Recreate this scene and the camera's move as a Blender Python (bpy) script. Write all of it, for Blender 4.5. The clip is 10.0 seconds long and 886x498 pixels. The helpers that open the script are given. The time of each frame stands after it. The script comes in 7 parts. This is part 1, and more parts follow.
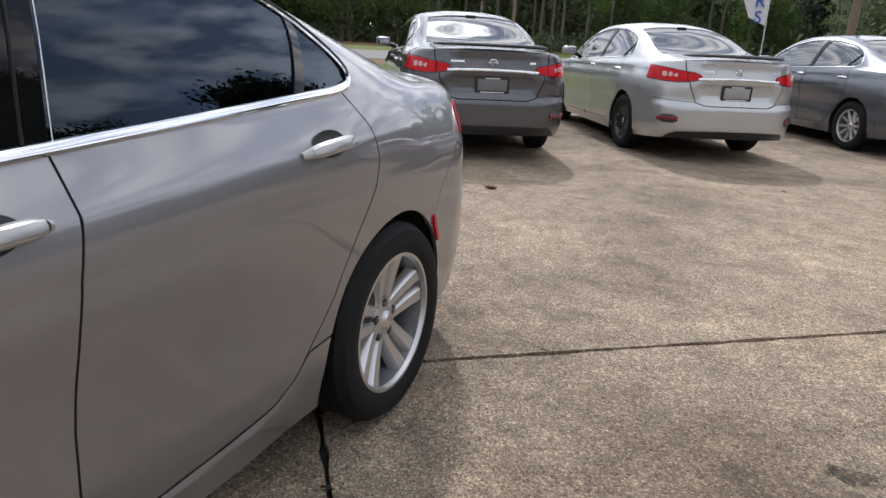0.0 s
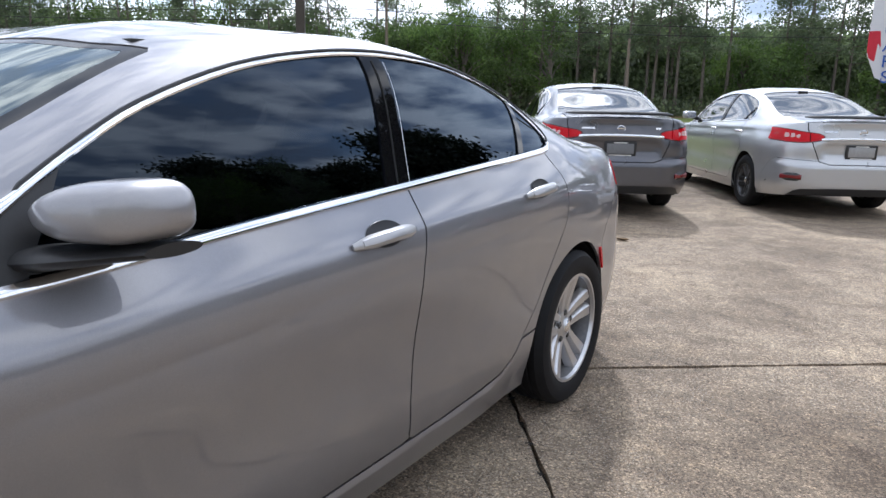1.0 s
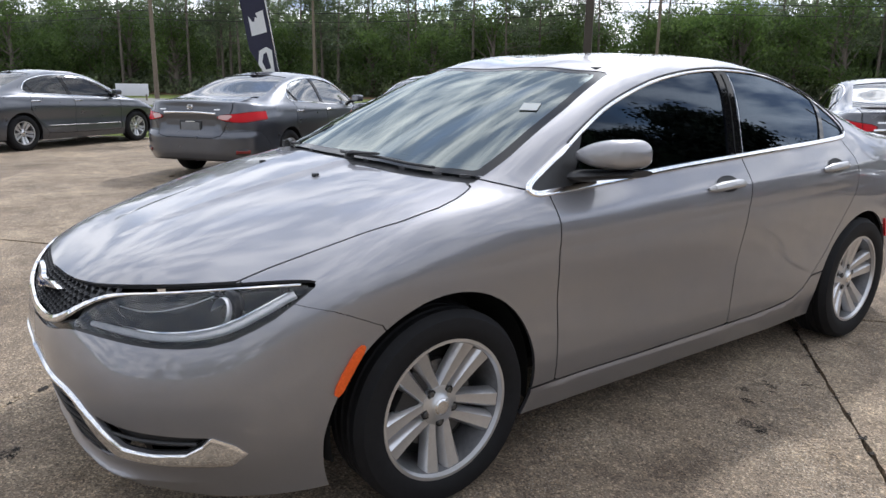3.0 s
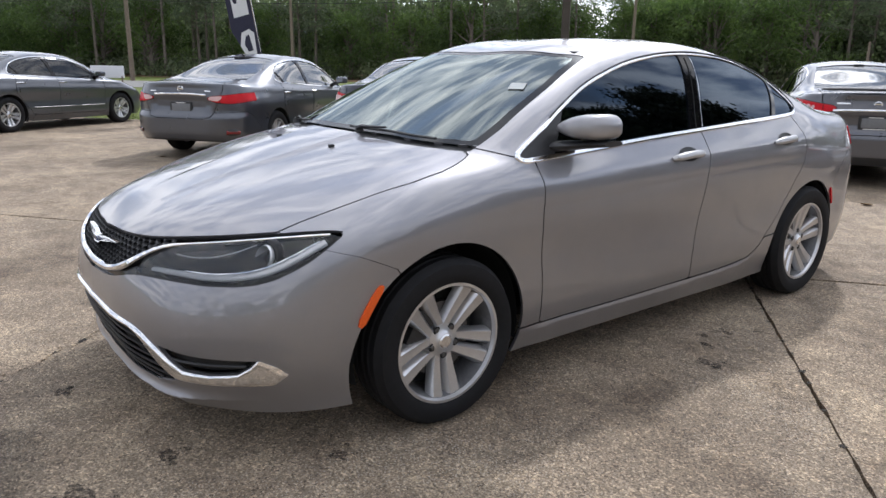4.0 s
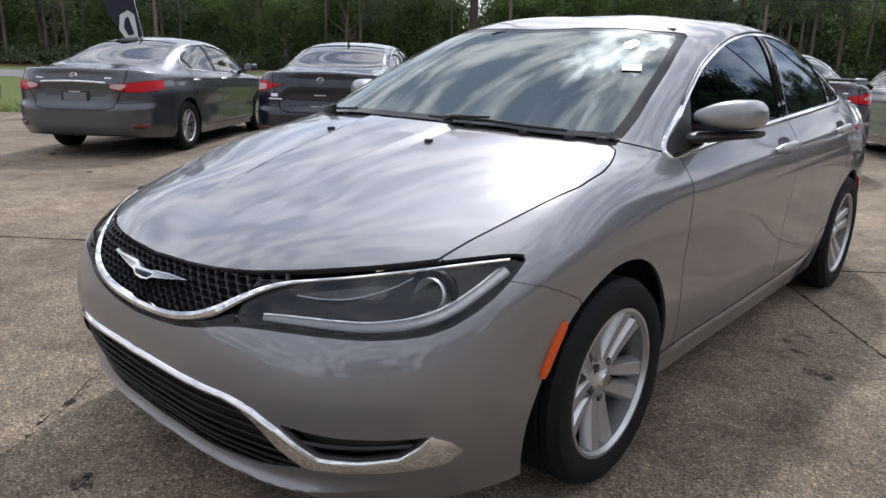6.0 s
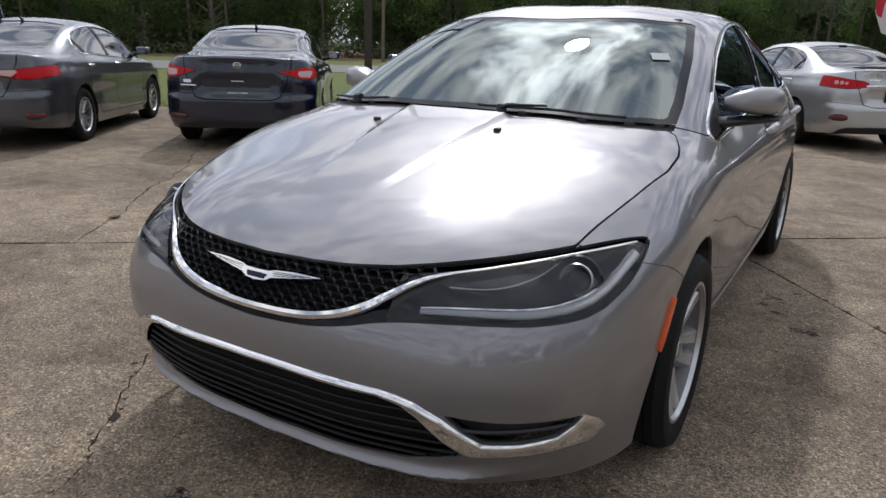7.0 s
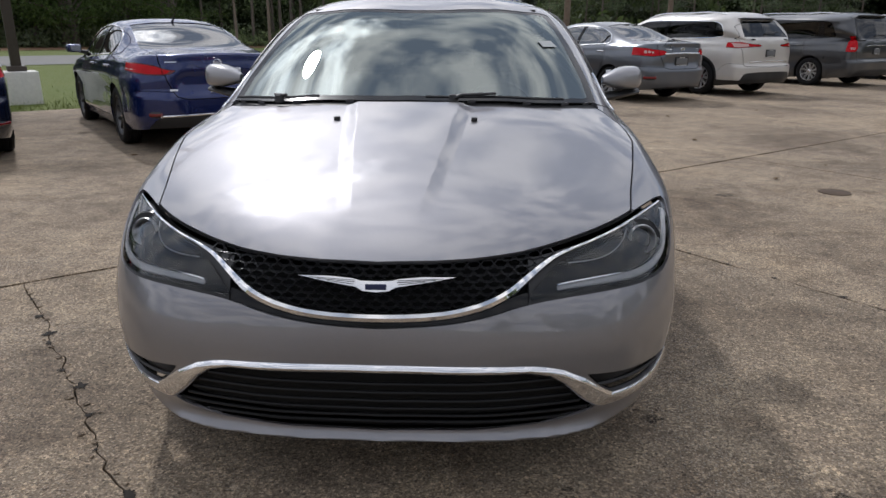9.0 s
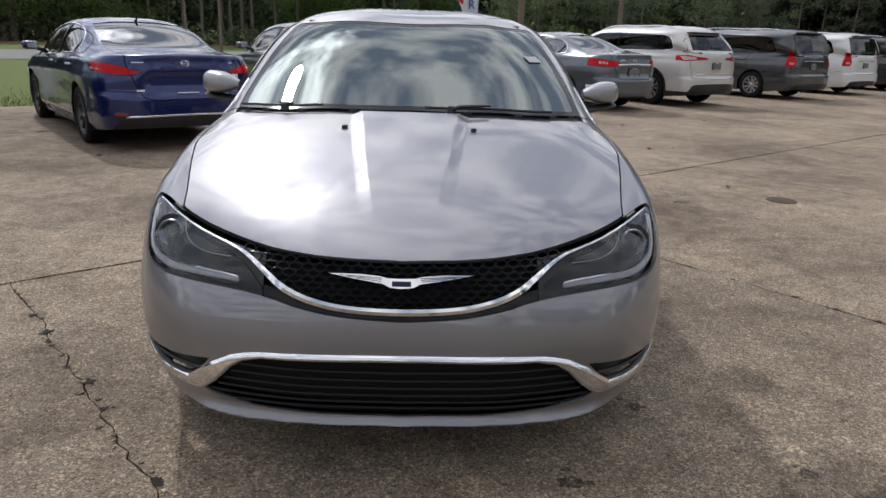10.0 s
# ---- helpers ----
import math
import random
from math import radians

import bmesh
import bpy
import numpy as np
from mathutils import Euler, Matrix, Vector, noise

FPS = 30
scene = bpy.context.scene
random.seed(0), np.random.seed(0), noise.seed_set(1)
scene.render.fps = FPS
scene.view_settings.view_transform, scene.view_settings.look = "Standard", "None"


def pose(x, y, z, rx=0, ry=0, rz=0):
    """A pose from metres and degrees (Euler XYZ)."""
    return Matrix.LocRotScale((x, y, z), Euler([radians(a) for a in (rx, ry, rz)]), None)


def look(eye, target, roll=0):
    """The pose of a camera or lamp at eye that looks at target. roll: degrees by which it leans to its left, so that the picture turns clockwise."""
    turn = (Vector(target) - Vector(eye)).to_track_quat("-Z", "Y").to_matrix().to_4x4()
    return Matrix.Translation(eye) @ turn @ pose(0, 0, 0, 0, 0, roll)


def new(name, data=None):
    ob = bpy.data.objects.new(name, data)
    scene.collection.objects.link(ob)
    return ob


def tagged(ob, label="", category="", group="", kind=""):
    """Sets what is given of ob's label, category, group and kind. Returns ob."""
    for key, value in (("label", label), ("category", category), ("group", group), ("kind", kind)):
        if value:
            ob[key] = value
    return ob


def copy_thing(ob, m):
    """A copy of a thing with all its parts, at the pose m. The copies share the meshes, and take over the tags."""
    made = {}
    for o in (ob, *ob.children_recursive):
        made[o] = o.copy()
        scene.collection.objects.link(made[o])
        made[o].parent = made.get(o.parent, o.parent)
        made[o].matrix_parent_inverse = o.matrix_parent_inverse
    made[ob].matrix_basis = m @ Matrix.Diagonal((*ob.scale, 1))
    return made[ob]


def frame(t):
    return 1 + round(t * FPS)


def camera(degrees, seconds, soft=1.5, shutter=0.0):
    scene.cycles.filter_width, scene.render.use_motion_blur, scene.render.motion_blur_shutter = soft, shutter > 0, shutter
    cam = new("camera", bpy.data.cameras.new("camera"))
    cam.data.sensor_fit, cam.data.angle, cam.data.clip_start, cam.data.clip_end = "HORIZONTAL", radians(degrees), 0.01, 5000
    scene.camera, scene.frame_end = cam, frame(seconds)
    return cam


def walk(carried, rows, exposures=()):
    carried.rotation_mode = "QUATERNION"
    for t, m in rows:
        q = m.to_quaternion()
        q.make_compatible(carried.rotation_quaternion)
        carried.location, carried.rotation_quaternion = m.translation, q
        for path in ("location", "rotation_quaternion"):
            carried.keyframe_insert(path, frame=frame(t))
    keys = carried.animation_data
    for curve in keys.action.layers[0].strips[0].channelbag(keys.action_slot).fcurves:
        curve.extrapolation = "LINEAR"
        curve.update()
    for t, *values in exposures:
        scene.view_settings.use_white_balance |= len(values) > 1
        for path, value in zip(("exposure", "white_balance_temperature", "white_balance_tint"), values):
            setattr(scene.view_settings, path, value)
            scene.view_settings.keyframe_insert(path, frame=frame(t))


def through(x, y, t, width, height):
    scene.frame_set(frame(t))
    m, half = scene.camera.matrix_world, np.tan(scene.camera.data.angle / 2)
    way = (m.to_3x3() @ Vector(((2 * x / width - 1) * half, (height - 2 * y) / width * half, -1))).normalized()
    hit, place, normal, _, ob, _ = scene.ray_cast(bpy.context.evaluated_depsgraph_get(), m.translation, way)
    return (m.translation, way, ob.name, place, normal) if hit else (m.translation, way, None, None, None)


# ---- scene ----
cam = camera(64.9, 10.0)
PATH = [
    (0, (1.924, 0.852, 1.268), (1.151, 2.596, 0.669), 3.0),
    (0.5, (1.995, 0.395, 1.285), (1.21, 2.165, 0.787), 0.8),
    (1, (2.015, 0.041, 1.3), (0.946, 1.675, 0.869), 1.2),
    (1.5, (2.196, -0.306, 1.296), (0.972, 1.218, 0.873), 2.3),
    (2, (2.297, -0.627, 1.293), (0.905, 0.723, 0.8), 2.1),
    (2.5, (2.404, -0.973, 1.293), (0.864, 0.213, 0.817), 0.3),
    (2.7, (2.443, -1.087, 1.328), (0.869, 0.06, 0.872), 0.9),
    (3.8, (2.859, -1.491, 1.338), (1.316, -0.324, 0.832), 1.2),
    (4, (2.834, -1.54, 1.333), (1.31, -0.349, 0.825), 1.0),
    (4.5, (2.741, -1.68, 1.334), (1.296, -0.393, 0.83), 2.2),
    (5, (2.517, -1.744, 1.279), (1.063, -0.459, 0.795), 2.7),
    (5.5, (2.148, -1.739, 1.244), (0.721, -0.425, 0.756), 1.3),
    (5.7, (1.991, -1.742, 1.249), (0.614, -0.381, 0.749), 1.1),
    (6.8, (1.458, -2.207, 1.297), (0.433, -0.584, 0.734), 2.0),
    (7, (1.311, -2.242, 1.272), (0.331, -0.592, 0.711), 1.7),
    (7.5, (0.956, -2.276, 1.285), (0.194, -0.511, 0.733), 1.4),
    (8, (0.707, -2.425, 1.29), (0.246, -0.558, 0.738), 1.0),
    (8.5, (0.464, -2.623, 1.314), (0.246, -0.723, 0.73), 0.9),
    (9, (0.24, -2.671, 1.311), (0.164, -0.764, 0.712), 0.2),
    (9.5, (0.106, -2.725, 1.337), (0.137, -0.812, 0.756), 0.6),
    (10, (0.047, -2.846, 1.354), (0.116, -0.935, 0.767), 1.8),
]
EXPOSURES = [(0.0, 0.37, 6300, 11), (0.5, 0.52, 5990, 10), (1.0, 0.63, 5860, 10), (2.5, 0.48, 6060, 10), (4.5, 0.47, 6160, 11), (5.7, 0.24, 6160, 11), (7.0, -0.16, 6270, 11), (8.0, -0.30, 6280, 11), (10.0, -0.13, 6280, 11)]
walk(cam, [(t, look(eye, target, roll)) for t, eye, target, roll in PATH], EXPOSURES)

# ---- world, sun and exposure ----
SUN_WAY = Vector((-0.33, 0.62, 0.72)).normalized()      # towards the sun
world = bpy.data.worlds.new("sky")
world.use_nodes = True
scene.world = world
wn, wl = world.node_tree.nodes, world.node_tree.links
wn.clear()
w_out = wn.new("ShaderNodeOutputWorld")
w_bg = wn.new("ShaderNodeBackground")
w_sky = wn.new("ShaderNodeTexSky")
w_sky.sky_type = "NISHITA"
w_sky.sun_disc = False
w_sky.sun_elevation = math.asin(SUN_WAY.z)
w_sky.sun_rotation = math.atan2(SUN_WAY.x, SUN_WAY.y)
w_sky.dust_density = 0.8
w_bg.inputs["Strength"].default_value = 0.152
# broken cloud over the whole sky
w_co = wn.new("ShaderNodeTexCoord")
w_map = wn.new("ShaderNodeMapping")
w_map.inputs["Scale"].default_value = (1.0, 1.0, 2.6)
w_noise = wn.new("ShaderNodeTexNoise")
w_noise.inputs["Scale"].default_value = 2.3
w_noise.inputs["Detail"].default_value = 7.0
w_noise.inputs["Roughness"].default_value = 0.55
w_noise.inputs["Distortion"].default_value = 0.5
w_ramp = wn.new("ShaderNodeValToRGB")
w_ramp.color_ramp.elements[0].position = 0.20
w_ramp.color_ramp.elements[1].position = 0.43
w_noise2 = wn.new("ShaderNodeTexNoise")
w_noise2.inputs["Scale"].default_value = 7.5
w_noise2.inputs["Detail"].default_value = 5.0
w_ramp2 = wn.new("ShaderNodeValToRGB")
w_ramp2.color_ramp.elements[0].position, w_ramp2.color_ramp.elements[0].color = 0.40, (2.3, 2.7, 3.5, 1)
w_ramp2.color_ramp.elements[1].position, w_ramp2.color_ramp.elements[1].color = 0.60, (8.0, 7.9, 7.95, 1)
w_mix = wn.new("ShaderNodeMix")
w_mix.data_type = "RGBA"
wl.new(w_co.outputs["Generated"], w_map.inputs["Vector"])
wl.new(w_map.outputs["Vector"], w_noise.inputs["Vector"])
wl.new(w_map.outputs["Vector"], w_noise2.inputs["Vector"])
wl.new(w_noise.outputs["Fac"], w_ramp.inputs["Fac"])
wl.new(w_noise2.outputs["Fac"], w_ramp2.inputs["Fac"])
wl.new(w_ramp.outputs["Color"], w_mix.inputs["Factor"])
wl.new(w_sky.outputs["Color"], w_mix.inputs["A"])
wl.new(w_ramp2.outputs["Color"], w_mix.inputs["B"])
# thin cloud scatters more light the nearer the sun
w_norm = wn.new("ShaderNodeVectorMath")
w_norm.operation = "NORMALIZE"
w_dot = wn.new("ShaderNodeVectorMath")
w_dot.operation = "DOT_PRODUCT"
w_dot.inputs[1].default_value = SUN_WAY
w_glow = wn.new("ShaderNodeMapRange")
w_glow.interpolation_type = "SMOOTHERSTEP"
for key, value in (("From Min", -0.1), ("From Max", 1.0), ("To Min", 0.86), ("To Max", 1.22)):
    w_glow.inputs[key].default_value = value
w_mul = wn.new("ShaderNodeVectorMath")
w_mul.operation = "SCALE"
wl.new(w_co.outputs["Generated"], w_norm.inputs[0])
wl.new(w_norm.outputs["Vector"], w_dot.inputs[0])
wl.new(w_dot.outputs["Value"], w_glow.inputs["Value"])
wl.new(w_mix.outputs["Result"], w_mul.inputs[0])
wl.new(w_glow.outputs["Result"], w_mul.inputs["Scale"])
# the sun's own glare through the ragged cloud
w_edge = wn.new("ShaderNodeTexNoise")
w_edge.inputs["Scale"].default_value = 11.0
w_edge.inputs["Detail"].default_value = 4.0
w_jag = wn.new("ShaderNodeMath")
w_jag.operation = "MULTIPLY_ADD"
w_jag.inputs[1].default_value = 0.075
w_glare = wn.new("ShaderNodeMapRange")
w_glare.interpolation_type = "SMOOTHSTEP"
for key, value in (("From Min", 1.0200), ("From Max", 1.0450), ("To Min", 0.0), ("To Max", 22.0)):
    w_glare.inputs[key].default_value = value
w_add = wn.new("ShaderNodeVectorMath")
w_add.operation = "ADD"
wl.new(w_norm.outputs["Vector"], w_edge.inputs["Vector"])
wl.new(w_edge.outputs["Fac"], w_jag.inputs[0])
wl.new(w_dot.outputs["Value"], w_jag.inputs[2])
wl.new(w_jag.outputs["Value"], w_glare.inputs["Value"])
wl.new(w_mul.outputs["Vector"], w_add.inputs[0])
wl.new(w_glare.outputs["Result"], w_add.inputs[1])
wl.new(w_add.outputs["Vector"], w_bg.inputs["Color"])
wl.new(w_bg.outputs["Background"], w_out.inputs["Surface"])

sun = new("sun", bpy.data.lights.new("sun", "SUN"))
sun.data.energy = 1.8
sun.data.angle = radians(2.8)
sun.data.color = (1.0, 0.965, 0.93)
sun.matrix_world = look(SUN_WAY * 50, (0, 0, 0))


# ---- materials ----
def shader(name, colour, rough=0.5, metal=0.0, **more):
    m = bpy.data.materials.new(name)
    m.use_nodes = True
    b = m.node_tree.nodes["Principled BSDF"]
    b.inputs["Base Color"].default_value = (*colour, 1)
    b.inputs["Roughness"].default_value = rough
    b.inputs["Metallic"].default_value = metal
    for key, value in more.items():
        b.inputs[key.replace("_", " ")].default_value = value
    m.diffuse_color = (*colour, 1)
    return m


def node(m, kind, **values):
    n = m.node_tree.nodes.new(kind)
    for key, value in values.items():
        n.inputs[key.replace("_", " ")].default_value = value
    return n


def link(m, a, b):
    m.node_tree.links.new(a, b)


def ramp(m, source, stops):
    r = m.node_tree.nodes.new("ShaderNodeValToRGB")
    e = r.color_ramp.elements
    while len(e) < len(stops):
        e.new(0.5)
    for k, (p, c) in enumerate(stops):
        e[k].position, e[k].color = p, (*c, 1)
    link(m, source, r.inputs["Fac"])
    return r.outputs["Color"]


def grain(m, scale, detail=4.0, rough=0.6, coords="Object"):
    co = m.node_tree.nodes.new("ShaderNodeTexCoord")
    n = node(m, "ShaderNodeTexNoise", Scale=scale, Detail=detail, Roughness=rough)
    link(m, co.outputs[coords], n.inputs["Vector"])
    return n.outputs["Fac"]


def blend(m, fac, a, b, kind="MIX"):
    x = m.node_tree.nodes.new("ShaderNodeMix")
    x.data_type, x.blend_type = "RGBA", kind
    for sock, v in (("Factor", fac), ("A", a), ("B", b)):
        if isinstance(v, (int, float)):
            x.inputs[sock].default_value = v
        elif isinstance(v, tuple):
            x.inputs[sock].default_value = (*v, 1)
        else:
            link(m, v, x.inputs[sock])
    return x.outputs["Result"]


def relief(m, height, strength=0.2, distance=0.01):
    b = node(m, "ShaderNodeBump", Strength=strength, Distance=distance)
    link(m, height, b.inputs["Height"])
    link(m, b.outputs["Normal"], m.node_tree.nodes["Principled BSDF"].inputs["Normal"])


def speckled(name, colour, rough=0.5, metal=0.0, scale=60.0, spread=0.15, bump=0.0, **more):
    """A plain material with two scales of variation in its colour."""
    m = shader(name, colour, rough, metal, **more)
    lo, hi = tuple(c * (1 - spread) for c in colour), tuple(min(1, c * (1 + spread)) for c in colour)
    a = ramp(m, grain(m, scale), [(0.35, lo), (0.65, hi)])
    c = blend(m, 0.5, a, ramp(m, grain(m, scale * 0.08), [(0.3, lo), (0.7, hi)]))
    link(m, c, m.node_tree.nodes["Principled BSDF"].inputs["Base Color"])
    if bump:
        relief(m, grain(m, scale), bump, 0.003)
    return m


def car_paint(name, colour, metal=0.75, rough=0.32, flake=0.10, coat=1.0, dust=0.03, clear=1.5):
    m = shader(name, colour, rough, metal, Coat_Weight=coat, Coat_Roughness=0.045, Coat_IOR=clear)
    b = m.node_tree.nodes["Principled BSDF"]
    lo, hi = tuple(c * (1 - flake) for c in colour), tuple(min(1, c * (1 + flake)) for c in colour)
    c = ramp(m, grain(m, 900.0, 2.0), [(0.35, lo), (0.65, hi)])
    dirt = ramp(m, grain(m, 2.2, 6.0), [(0.45, (0, 0, 0)), (0.75, (dust * 6, dust * 6, dust * 6))])
    link(m, blend(m, dirt, c, tuple(x * 0.8 for x in colour)), b.inputs["Base Color"])
    link(m, ramp(m, grain(m, 5.0, 5.0), [(0.3, (rough * 0.9,) * 3), (0.7, (rough * 1.12,) * 3)]), b.inputs["Roughness"])
    return m


def pane(name, tint, gloss=1.5, rough=0.0, mirror=(1, 1, 1)):
    """Window glass: clear or tinted, with the reflection that its angle gives."""
    m = bpy.data.materials.new(name)
    m.use_nodes = True
    n = m.node_tree.nodes
    n.clear()
    o, mixer = n.new("ShaderNodeOutputMaterial"), n.new("ShaderNodeMixShader")
    t = node(m, "ShaderNodeBsdfTransparent", Color=(*tint, 1))
    g = node(m, "ShaderNodeBsdfGlossy", Color=(*mirror, 1), Roughness=rough)
    f = node(m, "ShaderNodeFresnel", IOR=gloss)
    link(m, f.outputs["Fac"], mixer.inputs["Fac"])
    link(m, t.outputs["BSDF"], mixer.inputs[1])
    link(m, g.outputs["BSDF"], mixer.inputs[2])
    link(m, mixer.outputs["Shader"], o.inputs["Surface"])
    m.diffuse_color = (*tint, 1)
    return m


SILVER = car_paint("silver_paint", (0.262, 0.258, 0.274), metal=0.86, rough=0.49, clear=1.74)
PILLAR = shader("pillar_black", (0.006, 0.006, 0.007), 0.03, Specular_IOR_Level=0.35)
PALE_LENS = shader("pale_red_lens", (0.62, 0.40, 0.38), 0.2)
CHROME = shader("chrome", (0.86, 0.86, 0.87), 0.06, 1.0)
SATIN = shader("satin_chrome", (0.72, 0.72, 0.73), 0.18, 1.0)
ALLOY = speckled("alloy", (0.56, 0.56, 0.57), 0.30, 0.85, scale=90, spread=0.06)
# alloy with the shade inside a wheel in its colour; door strips use it too
DARKENED_ALLOY = speckled("darkened_alloy", (0.17, 0.17, 0.175), 0.45, 0.6, scale=60, spread=0.2)
ALLOY_DARK = speckled("dark_alloy", (0.05, 0.05, 0.052), 0.35, 0.6, scale=90)
RUBBER = speckled("rubber", (0.007, 0.007, 0.008), 0.7, scale=40, spread=0.3, bump=0.1, Specular_IOR_Level=0.25)
BLACK = speckled("black_plastic", (0.018, 0.018, 0.019), 0.45, scale=120, spread=0.2, bump=0.08)
GRILLE = shader("grille_plastic", (0.007, 0.007, 0.008), 0.45, Specular_IOR_Level=0.28)
GLOSS = shader("gloss_black", (0.010, 0.010, 0.011), 0.12, Specular_IOR_Level=0.3)
MESH = shader("grille_mesh_plastic", (0.020, 0.020, 0.022), 0.32)
CAVITY = shader("dark_cavity", (0.006, 0.006, 0.006), 0.9)
STEEL = speckled("brake_steel", (0.12, 0.115, 0.11), 0.45, 0.8, scale=60)
CLEAR = pane("clear_glass", (0.26, 0.36, 0.34), 2.65, mirror=(0.92, 1.0, 0.97))
TINTED = pane("tinted_glass", (0.030, 0.032, 0.036), 1.62, mirror=(0.68, 0.82, 1.0))
LENS = pane("lamp_lens", (0.93, 0.94, 0.95), 1.46)
RED = speckled("red_lens", (0.52, 0.006, 0.012), 0.12, scale=120, spread=0.12, Specular_IOR_Level=0.2)
RED_DARK = shader("dark_red_lens", (0.16, 0.004, 0.006), 0.12, Coat_Weight=0.6)
RING = shader("ring_metal", (0.62, 0.62, 0.63), 0.32, 0.6)
WHITE_LENS = speckled("light_guide", (0.50, 0.50, 0.51), 0.2, scale=300, spread=0.2)
AMBER = speckled("amber_lens", (0.72, 0.10, 0.01), 0.18, scale=150, spread=0.2)
CLOTH = speckled("seat_cloth", (0.036, 0.036, 0.034), 0.85, scale=200, bump=0.1)
DASH = speckled("dash_plastic", (0.032, 0.034, 0.034), 0.6, scale=200)
STICKER = speckled("sticker_paper", (0.40, 0.42, 0.41), 0.5, scale=120, spread=0.12)
PAPER = speckled("paper", (0.75, 0.74, 0.70), 0.7, scale=80, spread=0.05)


# ---- mesh helpers ----
def part(name, bm, material, parent=None, label="", smooth=30.0):
    """One mesh object out of a bmesh, under a thing or a part."""
    me = bpy.data.meshes.new(name)
    bm.normal_update()
    for f in bm.faces:
        f.smooth = smooth > 0
    if smooth:
        for e in bm.edges:
            if len(e.link_faces) == 2 and e.calc_face_angle(0) > radians(smooth):
                e.smooth = False
    bm.to_mesh(me)
    bm.free()
    me.materials.append(material)
    ob = new(name, me)
    if parent is not None:
        ob.parent = parent
    return tagged(ob, label)


def thing(name, label, category, group="", m=None, kind=""):
    ob = new(name)
    ob.empty_display_size = 0.3
    if m is not None:
        ob.matrix_world = m
    return tagged(ob, label, category, group, kind)


def box(x0, y0, z0, x1, y1, z1, bevel=0.0, seg=2):
    bm = bmesh.new()
    bmesh.ops.create_cube(bm, size=1.0)
    for v in bm.verts:
        v.co = Vector(((x0 + x1) / 2 + v.co.x * (x1 - x0), (y0 + y1) / 2 + v.co.y * (y1 - y0), (z0 + z1) / 2 + v.co.z * (z1 - z0)))
    if bevel:
        bmesh.ops.bevel(bm, geom=bm.edges[:], offset=bevel, segments=seg, affect="EDGES", profile=0.6)
    return bm


def tube(points, radius, sides=8, closed=False, bm=None, flat=1.0, ups=None):
    """A round or flattened bar along points. radius: one, or one a point. ups: the way of its flat side at each point."""
    bm = bm or bmesh.new()
    pts = [Vector(p) for p in points]
    n = len(pts)
    rings = []
    for i, p in enumerate(pts):
        a = pts[(i - 1) % n] if closed or i else p
        b = pts[(i + 1) % n] if closed or i < n - 1 else p
        d = (b - a).normalized()
        up = Vector(ups[i]) if ups is not None else (Vector((0, 0, 1)) if abs(d.z) < 0.9 else Vector((1, 0, 0)))
        u = d.cross(up).normalized()
        w = u.cross(d).normalized()
        r = radius[i] if isinstance(radius, (list, tuple)) else radius
        rings.append([bm.verts.new(p + u * (r * math.cos(k * math.tau / sides)) + w * (r * flat * math.sin(k * math.tau / sides))) for k in range(sides)])
    for i in range(n if closed else n - 1):
        r0, r1 = rings[i], rings[(i + 1) % n]
        for k in range(sides):
            bm.faces.new((r0[k], r0[(k + 1) % sides], r1[(k + 1) % sides], r1[k]))
    if not closed:
        bm.faces.new(rings[0][::-1])
        bm.faces.new(rings[-1])
    bmesh.ops.recalc_face_normals(bm, faces=bm.faces[:])
    return bm


def lathe(profile, steps=48, axis="x", bm=None):
    """Turns (radius, along) pairs about an axis through the origin."""
    bm = bm or bmesh.new()
    rings = []
    for k in range(steps):
        a = k * math.tau / steps
        c, s = math.cos(a), math.sin(a)
        rings.append([bm.verts.new((h, r * c, r * s) if axis == "x" else (r * c, r * s, h)) for r, h in profile])
    for k in range(steps):
        r0, r1 = rings[k], rings[(k + 1) % steps]
        for i in range(len(profile) - 1):
            bm.faces.new((r0[i], r0[i + 1], r1[i + 1], r1[i]))
    bmesh.ops.remove_doubles(bm, verts=bm.verts[:], dist=1e-5)
    bmesh.ops.recalc_face_normals(bm, faces=bm.faces[:])
    return bm


def moved(bm, m):
    bmesh.ops.transform(bm, matrix=m, verts=bm.verts[:])
    return bm


# ---- body surfaces ----
def bessel(knots, vals):
    """Tangents for a smooth curve through vals at knots (first axis)."""
    h = np.diff(knots)[..., None] if knots.ndim == 1 else np.diff(knots, axis=0)[..., None]
    shape = [len(h)] + [1] * (vals.ndim - 1)
    h = h.reshape(shape) if knots.ndim == 1 else h
    d = np.diff(vals, axis=0) / h
    t = np.empty_like(vals)
    t[1:-1] = (h[1:] * d[:-1] + h[:-1] * d[1:]) / (h[1:] + h[:-1])
    t[0], t[-1] = d[0], d[-1]
    return t


def hermite(knots, vals, counts):
    """Samples a curve with counts[k] steps on its k-th stretch. Returns the samples and their index."""
    t = bessel(knots, vals)
    out, idx = [], []
    for k, c in enumerate(counts):
        h = knots[k + 1] - knots[k]
        h = h if np.ndim(h) == 0 else h[..., None]
        for j in range(c):
            u = j / c
            a, b = u * u * (3 - 2 * u), u * (1 - u) ** 2
            out.append(vals[k] * (1 - a) + vals[k + 1] * a + h * (b * t[k] - u * u * (1 - u) * t[k + 1]))
            idx.append(k + u)
    out.append(vals[-1])
    idx.append(len(counts))
    return np.array(out), np.array(idx)


